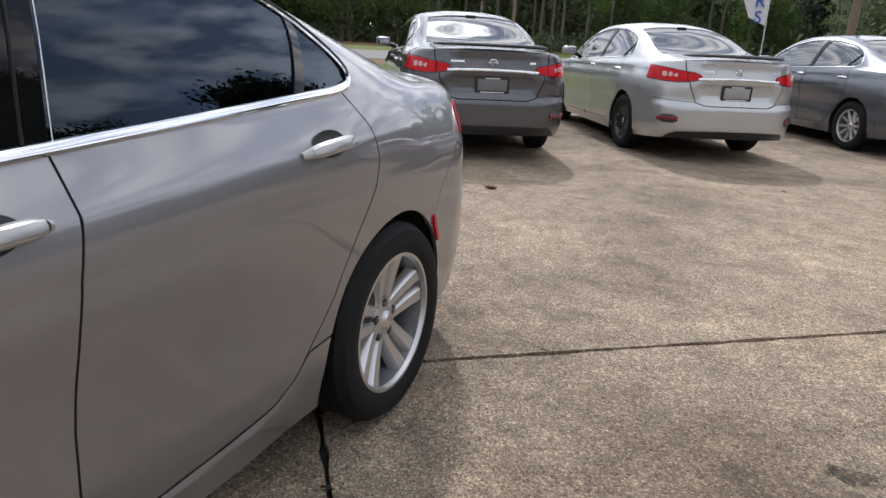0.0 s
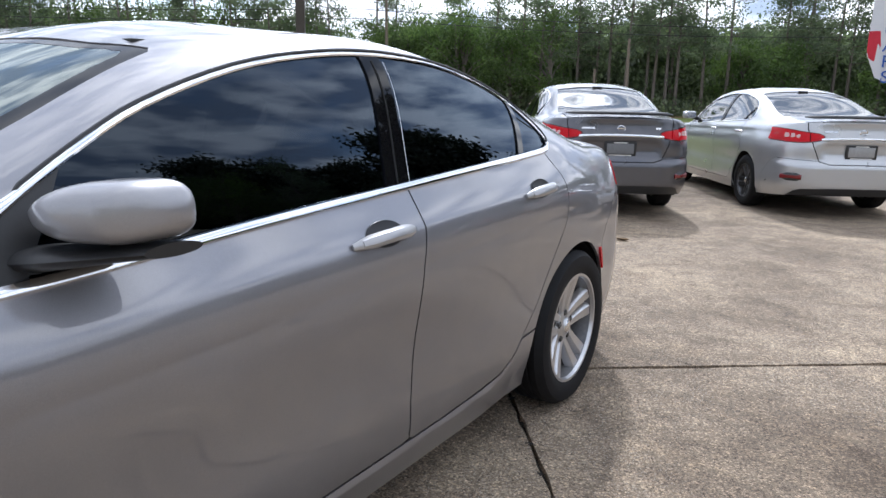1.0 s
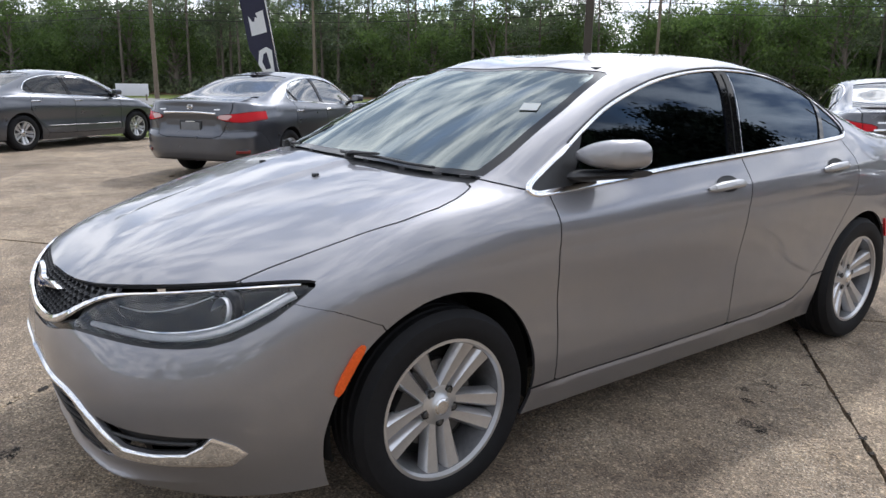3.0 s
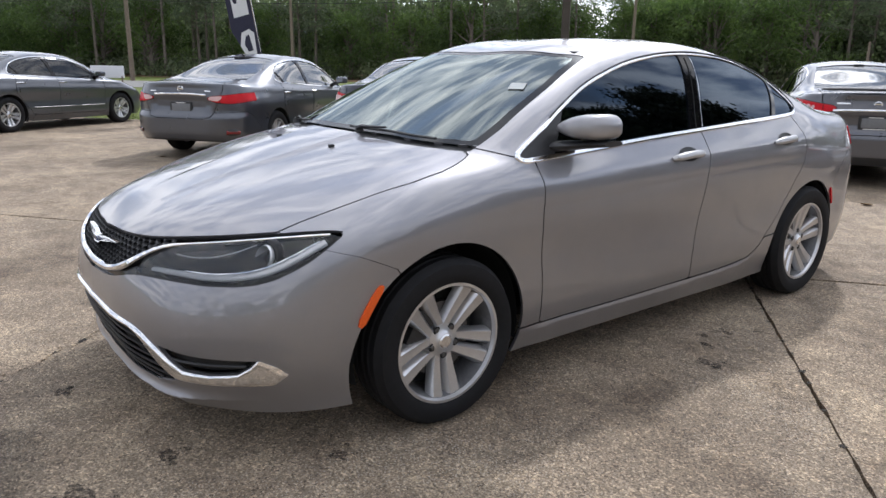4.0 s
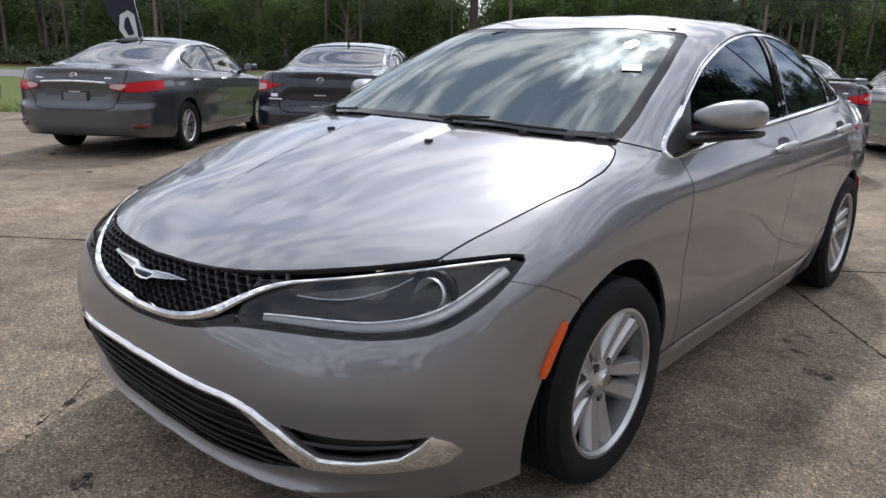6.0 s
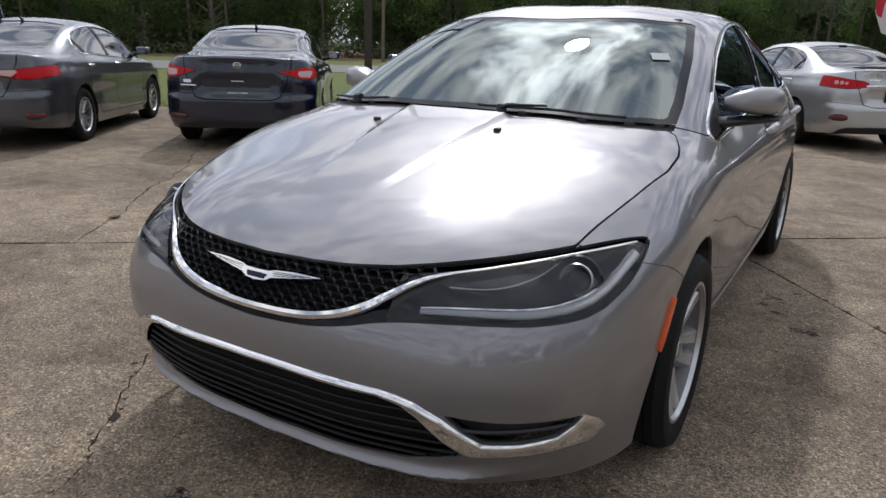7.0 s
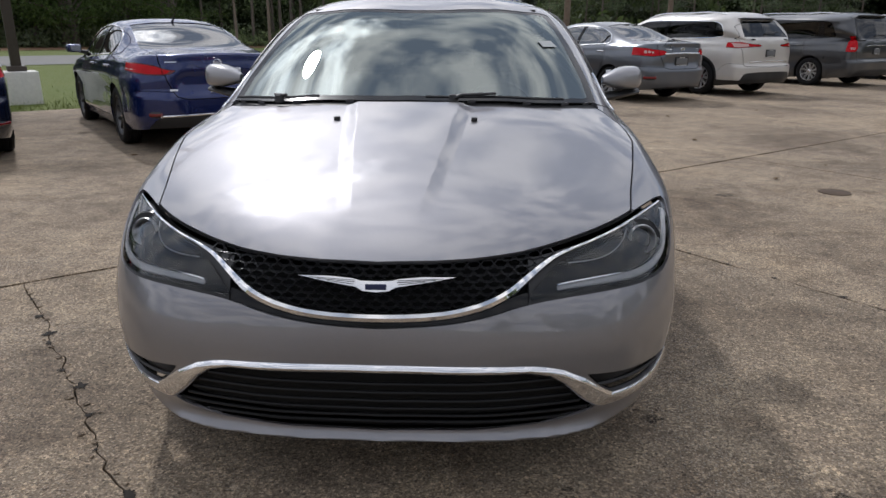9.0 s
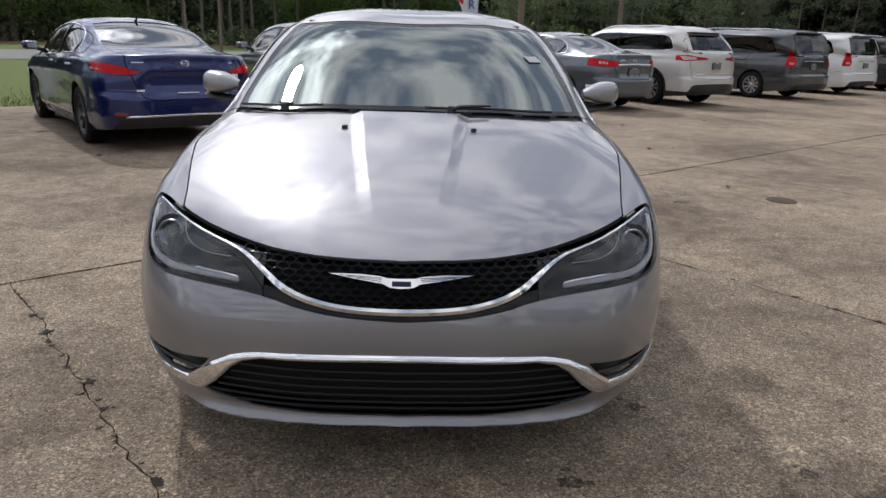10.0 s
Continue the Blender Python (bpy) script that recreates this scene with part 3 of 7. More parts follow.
def wheel(parent, x, y, kind="split", radius=0.335, width=0.215, rim=0.238, turn=0.0, metal=None, face=0.0):
    """A wheel with tyre, barrel, spokes, hub, bolts and brake disc; its outside looks to the side that x has."""
    metal = metal or ALLOY
    hub = new("wheel")
    hub.parent = parent
    hub.matrix_local = pose(x, y, radius, 0, 0, 0 if x > 0 else 180) @ pose(0, 0, 0, turn, 0, 0)
    w = width / 2
    R = radius
    tyre = [(rim - 0.012, w * 0.80), (rim + 0.004, w * 0.93), (rim + (R - rim) * 0.45, w * 1.0), (rim + (R - rim) * 0.78, w * 0.95), (R - 0.012, w * 0.84), (R - 0.003, w * 0.70)]
    for k in range(4):
        c = w * (0.56 - k * 0.37)
        tyre += [(R, c + 0.012), (R, c - 0.012), (R - 0.007, c - 0.016), (R - 0.007, c - 0.024)]
    tyre += [(R - 0.003, -w * 0.72), (R - 0.02, -w * 0.9), (rim + 0.02, -w), (rim - 0.012, -w * 0.85)]
    part("tyre", lathe(tyre, 56), RUBBER, hub, "black rubber tyre", smooth=40)
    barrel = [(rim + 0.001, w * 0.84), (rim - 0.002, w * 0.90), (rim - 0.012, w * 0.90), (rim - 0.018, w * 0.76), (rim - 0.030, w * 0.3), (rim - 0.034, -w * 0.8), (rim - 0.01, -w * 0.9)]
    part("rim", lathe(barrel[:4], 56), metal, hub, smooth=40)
    part("barrel", lathe(barrel[3:], 56), DARKENED_ALLOY, hub, "inner barrel with shade put into its colour", smooth=40)
    part("brake_disc", lathe([(0.06, 0.02), (0.145, 0.02), (0.145, -0.005), (0.06, -0.005)], 40), STEEL, hub)
    part("drum_cover", lathe([(0.0, -0.012), (0.19, -0.012), (0.19, -0.05), (0.0, -0.05)], 28), CAVITY, hub)
    part("caliper", moved(box(-0.03, 0.07, -0.07, 0.045, 0.155, 0.07, 0.012), pose(0, 0, 0, 150 - turn, 0, 0)), BLACK, hub)
    out = w * 0.62 + face

    def spoke(a0, a1, r0, r1, w0, w1, h0, h1):
        bm = bmesh.new()
        rings = []
        for i in range(6):
            t = i / 5
            py, pz = r0 * math.cos(a0) * (1 - t) + r1 * math.cos(a1) * t, r0 * math.sin(a0) * (1 - t) + r1 * math.sin(a1) * t
            half, top = w0 + (w1 - w0) * t, h0 + (h1 - h0) * t ** 1.4
            dy, dz_way = r1 * math.cos(a1) - r0 * math.cos(a0), r1 * math.sin(a1) - r0 * math.sin(a0)
            c, s = dy / math.hypot(dy, dz_way), dz_way / math.hypot(dy, dz_way)
            ring = []
            for sx, dz in ((-1.35, -0.034), (-1.08, -0.010), (-0.72, 0.0), (0, -0.0012), (0.72, 0.0), (1.08, -0.010), (1.35, -0.034)):
                ring.append(bm.verts.new((top + dz, py - sx * half * s, pz + sx * half * c)))
            rings.append(ring)
        for p, q in zip(rings, rings[1:]):
            for k in range(6):
                bm.faces.new((p[k], p[k + 1], q[k + 1], q[k]))
        bm.faces.new(rings[0])
        bm.faces.new(rings[-1][::-1])
        bmesh.ops.recalc_face_normals(bm, faces=bm.faces[:])
        return bm
    if kind == "split":
        for k in range(5):
            a = math.tau * (k + 0.25) / 5
            for d in (-1, 1):
                part("spoke", spoke(a + d * 0.47, a + d * 0.190, 0.056, rim - 0.006, 0.0155, 0.0295, out - 0.016, out + 0.016), metal, hub)
    elif kind == "ten":
        for k in range(5):
            a = math.tau * (k + 0.25) / 5
            for d in (-1, 1):
                part("spoke", spoke(a + d * 0.16, a + d * 0.30, 0.045, rim - 0.012, 0.014, 0.019, out - 0.008, out + 0.01), metal, hub)
    else:
        for k in range(5):
            a = math.tau * (k + 0.25) / 5
            part("spoke", spoke(a, a, 0.045, rim - 0.012, 0.024, 0.048, out - 0.008, out + 0.012), metal, hub)
    part("hub", lathe([(0.0, out + 0.0), (0.030, out + 0.0), (0.034, out - 0.004), (0.046, out - 0.010), (0.066, out - 0.014), (0.074, out - 0.04), (0.0, out - 0.05)], 30), metal, hub)
    part("hub_cap", lathe([(0.0, out + 0.005), (0.022, out + 0.004), (0.028, out + 0.0), (0.028, out - 0.006)], 24), SATIN, hub)
    for k in range(5):
        a = math.tau * (k + 0.25) / 5
        # flat black disc paints the shade of the bolt's pocket
        part("bolt_recess_shade", moved(lathe([(0.0, -0.0112), (0.0155, -0.0112), (0.0165, -0.0125)], 16), pose(out, 0.057 * math.cos(a), 0.057 * math.sin(a))), CAVITY, hub)
        part("bolt", moved(lathe([(0.0, 0.004), (0.008, 0.004), (0.010, 0.0), (0.013, -0.004), (0.014, -0.012)], 8), pose(out - 0.011, 0.057 * math.cos(a), 0.057 * math.sin(a))), STEEL, hub)
    return hub


def seat(parent, x, y, material, width=0.48, bench=False):
    part("seat", moved(box(-width / 2, -0.26, 0, width / 2, 0.26, 0.16, 0.05, 3), pose(x, y, 0.38, 6, 0, 0)), material, parent, "grey cloth car seat")
    part("seat_back", moved(box(-width / 2, -0.06, 0, width / 2, 0.07, 0.58, 0.06, 3), pose(x, y + 0.24, 0.52, -20, 0, 0)), material, parent)
    for dx in ((-0.4, 0, 0.4) if bench else (0,)):
        part("headrest", moved(box(-0.13, -0.045, 0, 0.13, 0.05, 0.17, 0.045, 3), pose(x + dx, y + 0.47, 1.08 if not bench else 1.02, -14, 0, 0)), material, parent, "rounded seat headrest")


hero = Skin(SEDAN, 1.25)
sedan = thing("silver_sedan", "silver four-door sedan with tinted windows, parked on stained concrete", "car")

MIRROR_PAINT = car_paint("mirror_paint", (0.315, 0.308, 0.318), metal=0.6, rough=0.36)
front_wheel, rear_wheel = (0.0, 0.325), (2.742, 0.325)
arches = lambda r: np.where(np.abs(r[:, 0]) > 0.5, np.minimum(np.hypot(r[:, 1], r[:, 2] - 0.322) - 0.042 * np.clip(-r[:, 1] / .36, 0, 1) * np.clip((.70 - r[:, 2]) / .36, 0, 1), np.hypot(r[:, 1] - 2.742, r[:, 2] - 0.322)) - 0.389, 1.0)
hood_front = [(0, .732), (.15, .733), (.25, .737), (.38, .746), (.47, .756), (.60, .772), (.72, .789), (.78, .800)]
mouth = both(limit(inside(rounded([(-.3, .732), (0, .732), (.15, .733), (.25, .737), (.38, .746), (.47, .756), (.60, .772), (.72, .787), (.79, .797), (.845, .802), (.872, .795), (.876, .75),
                                   (.866, .70), (.828, .651), (.76, .641), (.62, .645), (.47, .638), (.375, .625), (.30, .604), (.2, .585), (.1, .576), (0, .573), (-.3, .573)], 1), 0, 2), where(1, high=-0.4)))
band = both(limit(inside([(-.2, .474), (0, .474), (.30, .470), (.41, .465), (.45, .459), (.495, .447), (.560, .412), (.608, .373), (.645, .345), (.72, .340), (.785, .348), (.815, .375), (.832, .402),
                          (.853, .372), (.860, .34), (.835, .304), (.73, .299), (.618, .300), (.60, .306), (.555, .345), (.50, .405), (.46, .432), (.40, .446), (0, .452), (-.2, .452)], 0, 2), where(1, high=-0.5)))
low_mouth = both(limit(inside([(-.2, .453), (0, .453), (.40, .447), (.46, .433), (.50, .406), (.555, .346), (.600, .307), (.59, .296), (.56, .284), (.45, .258), (.25, .247), (0, .243), (-.2, .243)], 0, 2), where(1, high=-0.5)))
pocket = both(limit(inside([(.562, .425), (.609, .374), (.646, .346), (.72, .341), (.785, .349), (.815, .376), (.830, .400), (.70, .410)], 0, 2), where(1, high=-0.5)))
daylight = [(.372, .995), (.395, .972), (.47, .975), (.74, .990), (1.085, 1.018), (1.62, 1.046), (2.05, 1.070), (2.33, 1.085), (2.53, 1.096), (2.60, 1.108), (2.632, 1.14), (2.60, 1.20), (2.487, 1.297),
            (2.30, 1.358), (2.10, 1.395), (1.90, 1.410), (1.72, 1.414), (1.50, 1.404), (1.19, 1.362), (.905, 1.277), (.74, 1.197), (.55, 1.085)]
daylight = rounded(daylight, 1).tolist()
glasshouse = both(limit(inside(daylight, 1, 2), where(0, low=0.3)))
hood_back = [(0, .03), (.25, .038), (.45, .06), (.6, .10), (.7, .152), (.76, .212), (.9, .36)]
screen_top = [(0, .875), (.3, .890), (.5, .945), (.61, 1.02), (.7, 1.09)]
screen_side = [(.1, .765), (.215, .752), (.38, .738), (.70, .682), (1.0, .612), (1.1, .59)]
cowl = both(limit(curve_of(hood_back, 0, 1), lambda r: np.interp(r[:, 0], *zip(*hood_back)) + 0.055 - r[:, 1], lambda r: np.interp(r[:, 1], *zip(*screen_side)) - r[:, 0], where(2, low=0.9)))
screen = both(limit(lambda r: r[:, 1] - np.interp(r[:, 0], *zip(*hood_back)) - 0.055, lambda r: np.interp(r[:, 0], *zip(*screen_top)) - r[:, 1],
                    lambda r: np.interp(r[:, 1], *zip(*screen_side)) - r[:, 0], where(2, low=0.9)))
back_light = both(limit(where(1, 2.36, 3.17), lambda r: np.interp(r[:, 1], [2.3, 2.8, 3.2], [.50, .575, .60]) - r[:, 0], where(2, low=1.05)))
hood_side = [(-.80, .70), (-.63, .722), (-.5, .745), (-.3, .79), (-.116, .824), (.02, .820), (.10, .802), (.16, .780), (.215, .752), (.3, .70)]
hood_rule = both(limit(lambda r: np.interp(r[:, 0], *zip(*hood_back)) - r[:, 1], lambda r: np.interp(r[:, 1], *zip(*hood_side)) - r[:, 0],
                       lambda r: r[:, 2] - np.interp(r[:, 0], *zip(*hood_front))))
bumper_rule = lambda r: np.interp(r[:, 2], [.10, .60, .653, .717, .744, .77, .80], [-.20, -.22, -.243, -.384, -.483, -.56, -.60]) - r[:, 1]
belt_line = lambda r: np.interp(r[:, 1], [.372, .47, .74, 1.085, 1.62, 2.05, 2.33, 2.53], [.985, .98, .995, 1.024, 1.052, 1.076, 1.091, 1.102]) - r[:, 2]
front_door_rule = both(limit(inside([(.450, 1.10), (.459, .975), (.468, .88), (.463, .76), (.474, .60), (.489, .48), (.503, .284), (1.0, .287), (1.584, .295), (1.565, .42), (1.566, .55), (1.574, .65), (1.588, .75), (1.608, .86), (1.626, .935), (1.626, 1.10)], 1, 2), where(0, low=0.3), belt_line))
rear_door_rule = both(limit(inside([(1.626, 1.10), (1.626, .935), (1.608, .86), (1.588, .75), (1.574, .65), (1.566, .55), (1.565, .42), (1.584, .295), (1.77, .298), (1.95, .308), (2.12, .325), (2.21, .37), (2.265, .435), (2.376, .545), (2.499, .726),
                                    (2.585, .83), (2.611, .903), (2.601, .991), (2.540, 1.085), (2.53, 1.10)], 1, 2), where(0, low=0.3), belt_line))
rocker_rule = both(limit(where(1, .30, 2.45), lambda r: np.interp(r[:, 1], [.3, .5, 1.64, 1.95, 2.12, 2.21, 2.265, 2.45], [.283, .285, .296, .308, .325, .37, .425, .44]) - r[:, 2], where(0, low=0.3)))
tail_rule = both(limit(where(1, low=3.0), lambda r: np.interp(r[:, 1], [3.0, 3.05, 3.10, 3.34, 3.5, 4.0], [.60, .62, .70, .86, .80, .70]) - r[:, 2]))
trunk_rule = both(limit(where(1, low=3.19), lambda r: np.interp(r[:, 1], [3.1, 3.5, 3.9], [.64, .60, .56]) - r[:, 0], where(2, low=.66)))
tail_lamp = both(limit(inside([(.53, .93), (.60, .985), (.75, 1.00), (.86, .985), (.90, .93), (.88, .885), (.75, .87), (.60, .885)], 0, 2), where(1, low=3.43)))

fine_nose = lambda c: (c[:, 1] < -0.42) & (c[:, 2] < 0.86)
skin_tri = refined(refined(hero.tri, fine_nose, 1), lambda c: (c[:, 1] < -0.5) & (c[:, 2] < 0.82), 1)
rest, _ = split(skin_tri, arches)
inner_shell = rest
GAP = 0.0028
_, rest = split(rest, mouth, 0.0)
mouth_all, _ = split(skin_tri, mouth)
band_all, rest = split(rest, band)
low_all, rest = split(rest, low_mouth)
pocket_all, rest = split(rest, pocket)
glass_all, rest = split(rest, glasshouse)
screen_all, rest = split(rest, screen)
cowl_all, rest = split(rest, cowl)
back_all, rest = split(rest, back_light)
lamp_all, rest = split(rest, tail_lamp, GAP)
pieces = []
for name, rule in (("hood", hood_rule), ("front_bumper", bumper_rule), ("front_door", front_door_rule), ("rear_door", rear_door_rule), ("rocker_panel", rocker_rule),
                   ("trunk_lid", trunk_rule), ("rear_bumper", tail_rule)):
    got, rest = split(rest, rule, GAP * 1.5 if name == "rocker_panel" else GAP)
    pieces.append((name, got))
fender, rest = split(rest, limit(lambda r: np.interp(r[:, 2], [.284, .48, .60, .76, .88, .975], [.503, .489, .474, .463, .468, .459]) - r[:, 1],
                                lambda r: np.interp(r[:, 1], [.1, .20, .215, .37, .46], [1.3, 1.3, 1.03, .99, .985]) - r[:, 2]), GAP)
pieces.append(("fender", fender))
for name, got in pieces:
    if name == "hood":
        got = refined(got, lambda c: (np.abs(c[:, 0]) < .32) & (c[:, 1] > -.85), 2)
        got = even_normals(got, 2, 5)
        got = raised(got, hood_ridges, 2, 1)
    if name == "front_bumper":
        got = raised(got, chin_lip, 1, -1)
    if name == "rocker_panel":
        got = sill_step(refined(got, lambda c: c[:, 2] < 9, 1))
    if name in ("front_door", "rear_door", "fender"):
        got = creased(got)
    if name in ("front_door", "rear_door", "fender", "rocker_panel"):
        for sign, part_of in sides(got):
            skin_part(name, part_of, SILVER, sedan)
    else:
        skin_part(name, got, SILVER, sedan)
skin_part("body_frame", creased(rest), SILVER, sedan, "roof, pillars and rear quarters in silver paint")
_, hidden = split(inner_shell, mouth)
for rule in (low_mouth, pocket, glasshouse, screen, back_light):
    _, hidden = split(hidden, rule, -0.004)
skin_part("inner_shell", hidden, CAVITY, sedan, inset=0.014, rim=0)
# plain dark box in place of the floor, added to block light from below
part("underbody", box(-0.60, -0.80, 0.20, 0.60, 3.6, 0.24), CAVITY, sedan)
for x in (-1, 1):
    for y in (0, 2.742):
        prof = [(0.392, 0.868 if y == 0 else 0.886), (0.404, 0.84), (0.402, 0.56), (0.05, 0.54)]
        liner = moved(lathe(prof, 56), pose(0, y, 0.322, 0, 0, 0 if x > 0 else 180))
        bmesh.ops.delete(liner, geom=[v for v in liner.verts if v.co.z < (0.21 if y == 0 else 0.30)], context="VERTS")
        part("arch_liner", liner, CAVITY, sedan)
        wheel(sedan, x * (0.832 if y else 0.838), y if y else -0.012, "split", 0.335 if y else 0.326, turn=0.0 if y else 36.0)

# window glass, pillars and bright trim
for sign, panes in sides(glass_all):
    pillar = lambda a, b, c, d: (lambda r: np.minimum(r[:, 1] - (a + (r[:, 2] - 1.05) * c), (b + (r[:, 2] - 1.05) * d) - r[:, 1]))
    post, panes = split(panes, pillar(1.540, 1.632, .30, .30))
    sash, panes = split(panes, pillar(2.285, 2.325, .85, .85))
    patch, panes = split(panes, lambda r: .595 + (r[:, 2] - 1.0) * .62 - r[:, 1])
    skin_part("pillar_trim", bowed_glass(post), PILLAR, sedan, "gloss black centre pillar", inset=-0.001)
    for edge, thick, stuff in ((1.586, .0035, CAVITY), (1.640, .0014, SATIN)):
        line = [hero.side(edge + (z - 1.05) * .30, z, sign) for z in np.linspace(1.055, 1.392, 9)]
        part("pillar_seam", tube([p + n * .0015 for p, n in line], thick, 6), stuff, sedan)
    skin_part("window_divider", sash, PILLAR, sedan, inset=-0.001)
    skin_part("mirror_patch", patch, BLACK, sedan, inset=0.0)
    panes = bowed_glass(panes)
    m = panes[:, :, 1].mean(axis=1)
    lean = panes[:, :, 1].mean(axis=1) - (panes[:, :, 2].mean(axis=1) - 1.05) * 0.85
    skin_part("front_window", panes[m < 1.63], TINTED, sedan, "dark tinted door glass", inset=0.005)
    skin_part("rear_window", panes[(m >= 1.63) & (lean < 2.305)], TINTED, sedan, "dark tinted door glass", inset=0.005)
    skin_part("quarter_window", panes[lean >= 2.305], TINTED, sedan, "small dark tinted quarter glass", inset=0.005)
    pts = [hero.side(y, z, sign) for y, z in rounded(daylight, 1)]
    part("window_trim", tube([p + n * 0.002 for p, n in pts], [0.0085 if q[1] > 1.11 + 0.0 * q[0] else 0.0125 for q in rounded(daylight, 1)], 8, True, flat=0.6, ups=[n for _, n in pts]), CHROME, sedan, "chrome window surround")
    seal = [p - n * 0.002 + Vector((0, 0, -0.016 if q[1] < 1.12 else 0.013)) for (p, n), q in zip(pts, rounded(daylight, 1))]
    part("window_seal", tube(seal, 0.0045, 6, True), BLACK, sedan)
ring, clear = split(even_normals(screen_all, 2, 4), lambda r: 0.035 - screen(r))
skin_part("windshield", clear, CLEAR, sedan, "clear windshield reflecting the cloudy sky", inset=0.003, rim=0.004)
skin_part("windshield_band", ring, GLOSS, sedan, inset=0.0025, rim=0.004)
skin_part("cowl", cowl_all, BLACK, sedan, "black plastic cowl under the wipers", inset=0.012)
skin_part("rear_windshield", back_all, TINTED, sedan, inset=0.003)
for sign, half in sides(lamp_all):
    skin_part("tail_lamp", half, RED, sedan, "red tail lamp lens", inset=-0.004)

# grille, lamps and bright work of the nose
low_line = lambda x: float(np.interp(x, [0, .1, .17, .215, .285, .355, .388, .446, .50], [.610, .611, .617, .623, .640, .668, .692, .727, .745]))
high_line = lambda x: float(np.interp(x, *zip(*hood_front))) - 0.008
skin_part("grille_back", mouth_all, CAVITY, sedan, inset=0.045, rim=0)
hexes(hero, low_line, high_line, 0.45, 0.010, sedan, MESH)
lamp_rule = both(limit(inside(rounded([(.385, .636), (.43, .682), (.47, .715), (.52, .738), (.60, .754), (.705, .771), (.78, .783), (.838, .792), (.866, .788), (.870, .752), (.861, .705), (.826, .659), (.76, .649), (.62, .653), (.47, .646)], 1), 0, 2), where(1, high=-.4)))
lamp_lens, mouth_rest = split(mouth_all, lamp_rule)
lip, _ = split(mouth_rest, both(lambda r: np.interp(r[:, 0], [0, .1, .2, .30, .375, .40], [.600, .602, .610, .632, .655, .66]) - r[:, 2]))
skin_part("grille_lip", lip, GLOSS, sedan, inset=0.014)
side_lip, _ = split(mouth_rest, both(limit(where(0, low=.40), lambda r: np.interp(r[:, 0], *zip(*hood_front)) - 0.012 - r[:, 2])))
for sign, half in sides(side_lip):
    skin_part("lamp_gasket", half, BLACK, sedan, inset=0.010)
for sign, lens in sides(lamp_lens):
    lamp = skin_part("headlamp", lens, CAVITY, sedan, "clear headlamp with dark housing", inset=0.060, rim=0)
    bezel = speckled("lamp_bezel", (0.017, 0.018, 0.021), 0.4, scale=90, Specular_IOR_Level=0.1) if sign > 0 else bpy.data.materials["lamp_bezel"]
    inner, edge = split(lens, lambda r: lamp_rule(r) - 0.012)
    skin_part("bezel", inner, bezel, lamp, "dark grey lamp bezel", inset=0.038, rim=0)
    skin_part("lens", lens, LENS, lamp, "clear plastic lens", inset=0.003, rim=0.04)
    at = lambda x, z, d: (lambda pn: pn[0] - pn[1] * d)(hero.ahead(sign * x, z))
    eye = at(.770, .742, .034)
    _, nrm = hero.ahead(sign * .776, .743)
    face_to = (nrm * 0.45 + Vector((0, -1, 0.05))).normalized().to_track_quat("X", "Z").to_matrix().to_4x4()
    part("projector_ring", moved(lathe([(0.034, -0.006), (0.037, 0.016), (0.0395, 0.020), (0.0425, 0.015), (0.042, -0.02)], 36), Matrix.Translation(eye) @ face_to), RING, lamp, "chrome ring round the projector")
    part("projector", moved(lathe([(0.0, 0.012), (0.012, 0.010), (0.022, 0.005), (0.031, -0.006), (0.033, -0.03)], 28), Matrix.Translation(eye) @ face_to), GLOSS, lamp, "dark glass projector")
    part("shroud", moved(lathe([(0.041, 0.006), (0.060, 0.004), (0.066, -0.006), (0.064, -0.02)], 32), Matrix.Translation(eye) @ face_to), GLOSS, lamp, "gloss black shroud")
    strip = [at(x, z, 0.0085) for x, z in rounded([(.475, .664), (.52, .668), (.62, .671), (.72, .668), (.79, .676), (.825, .697), (.845, .735), (.856, .772)], 2, False)]
    nrm_at = [hero.ahead(sign * x, z)[1] for x, z in rounded([(.475, .664), (.52, .668), (.62, .671), (.72, .668), (.79, .676), (.825, .697), (.845, .735), (.856, .772)], 2, False)]
    n_s = len(strip)
    part("light_strip", tube(strip, [0.0055 + 0.0075 * min(1, k / n_s * 1.6) for k in range(n_s)], 8, flat=0.5, ups=nrm_at), WHITE_LENS, lamp, "pale light strip along the lower edge")
    rim_pts = [at(x, z, 0.006) for x, z in rounded([(.475, .672), (.52, .677), (.62, .681), (.72, .679), (.78, .688), (.812, .706), (.832, .74), (.842, .775)], 2, False)]
    part("strip_rim", tube(rim_pts, 0.0032, 6), CHROME, lamp)
    ref = bmesh.new()
    rows = []
    for k in range(9):
        t = k / 8
        x0, z0, z1 = .53 + .165 * t, .726 + .004 * t, .731 + .031 * t - .010 * max(0, t - .75) * 4
        rows.append([ref.verts.new(at(x0, z0 + (z1 - z0) * j / 3, 0.022 + 0.0004 * ((j + k) % 2))) for j in range(4)])
    for a, b in zip(rows, rows[1:]):
        for j in range(3):
            ref.faces.new((a[j], a[j + 1], b[j + 1], b[j]))
    arc = rounded([(.515, .722), (.58, .7215), (.64, .727), (.69, .745), (.712, .768)], 2, False)
    part("reflector_rim", tube([at(x, z, 0.019) for x, z in arc], .0016, 6), RING, lamp)
    part("turn_reflector", ref, shader("reflector_metal", (0.07, 0.068, 0.066), 0.4, 0.4) if sign > 0 else bpy.data.materials["reflector_metal"], lamp, "faceted turn signal reflector", smooth=0)
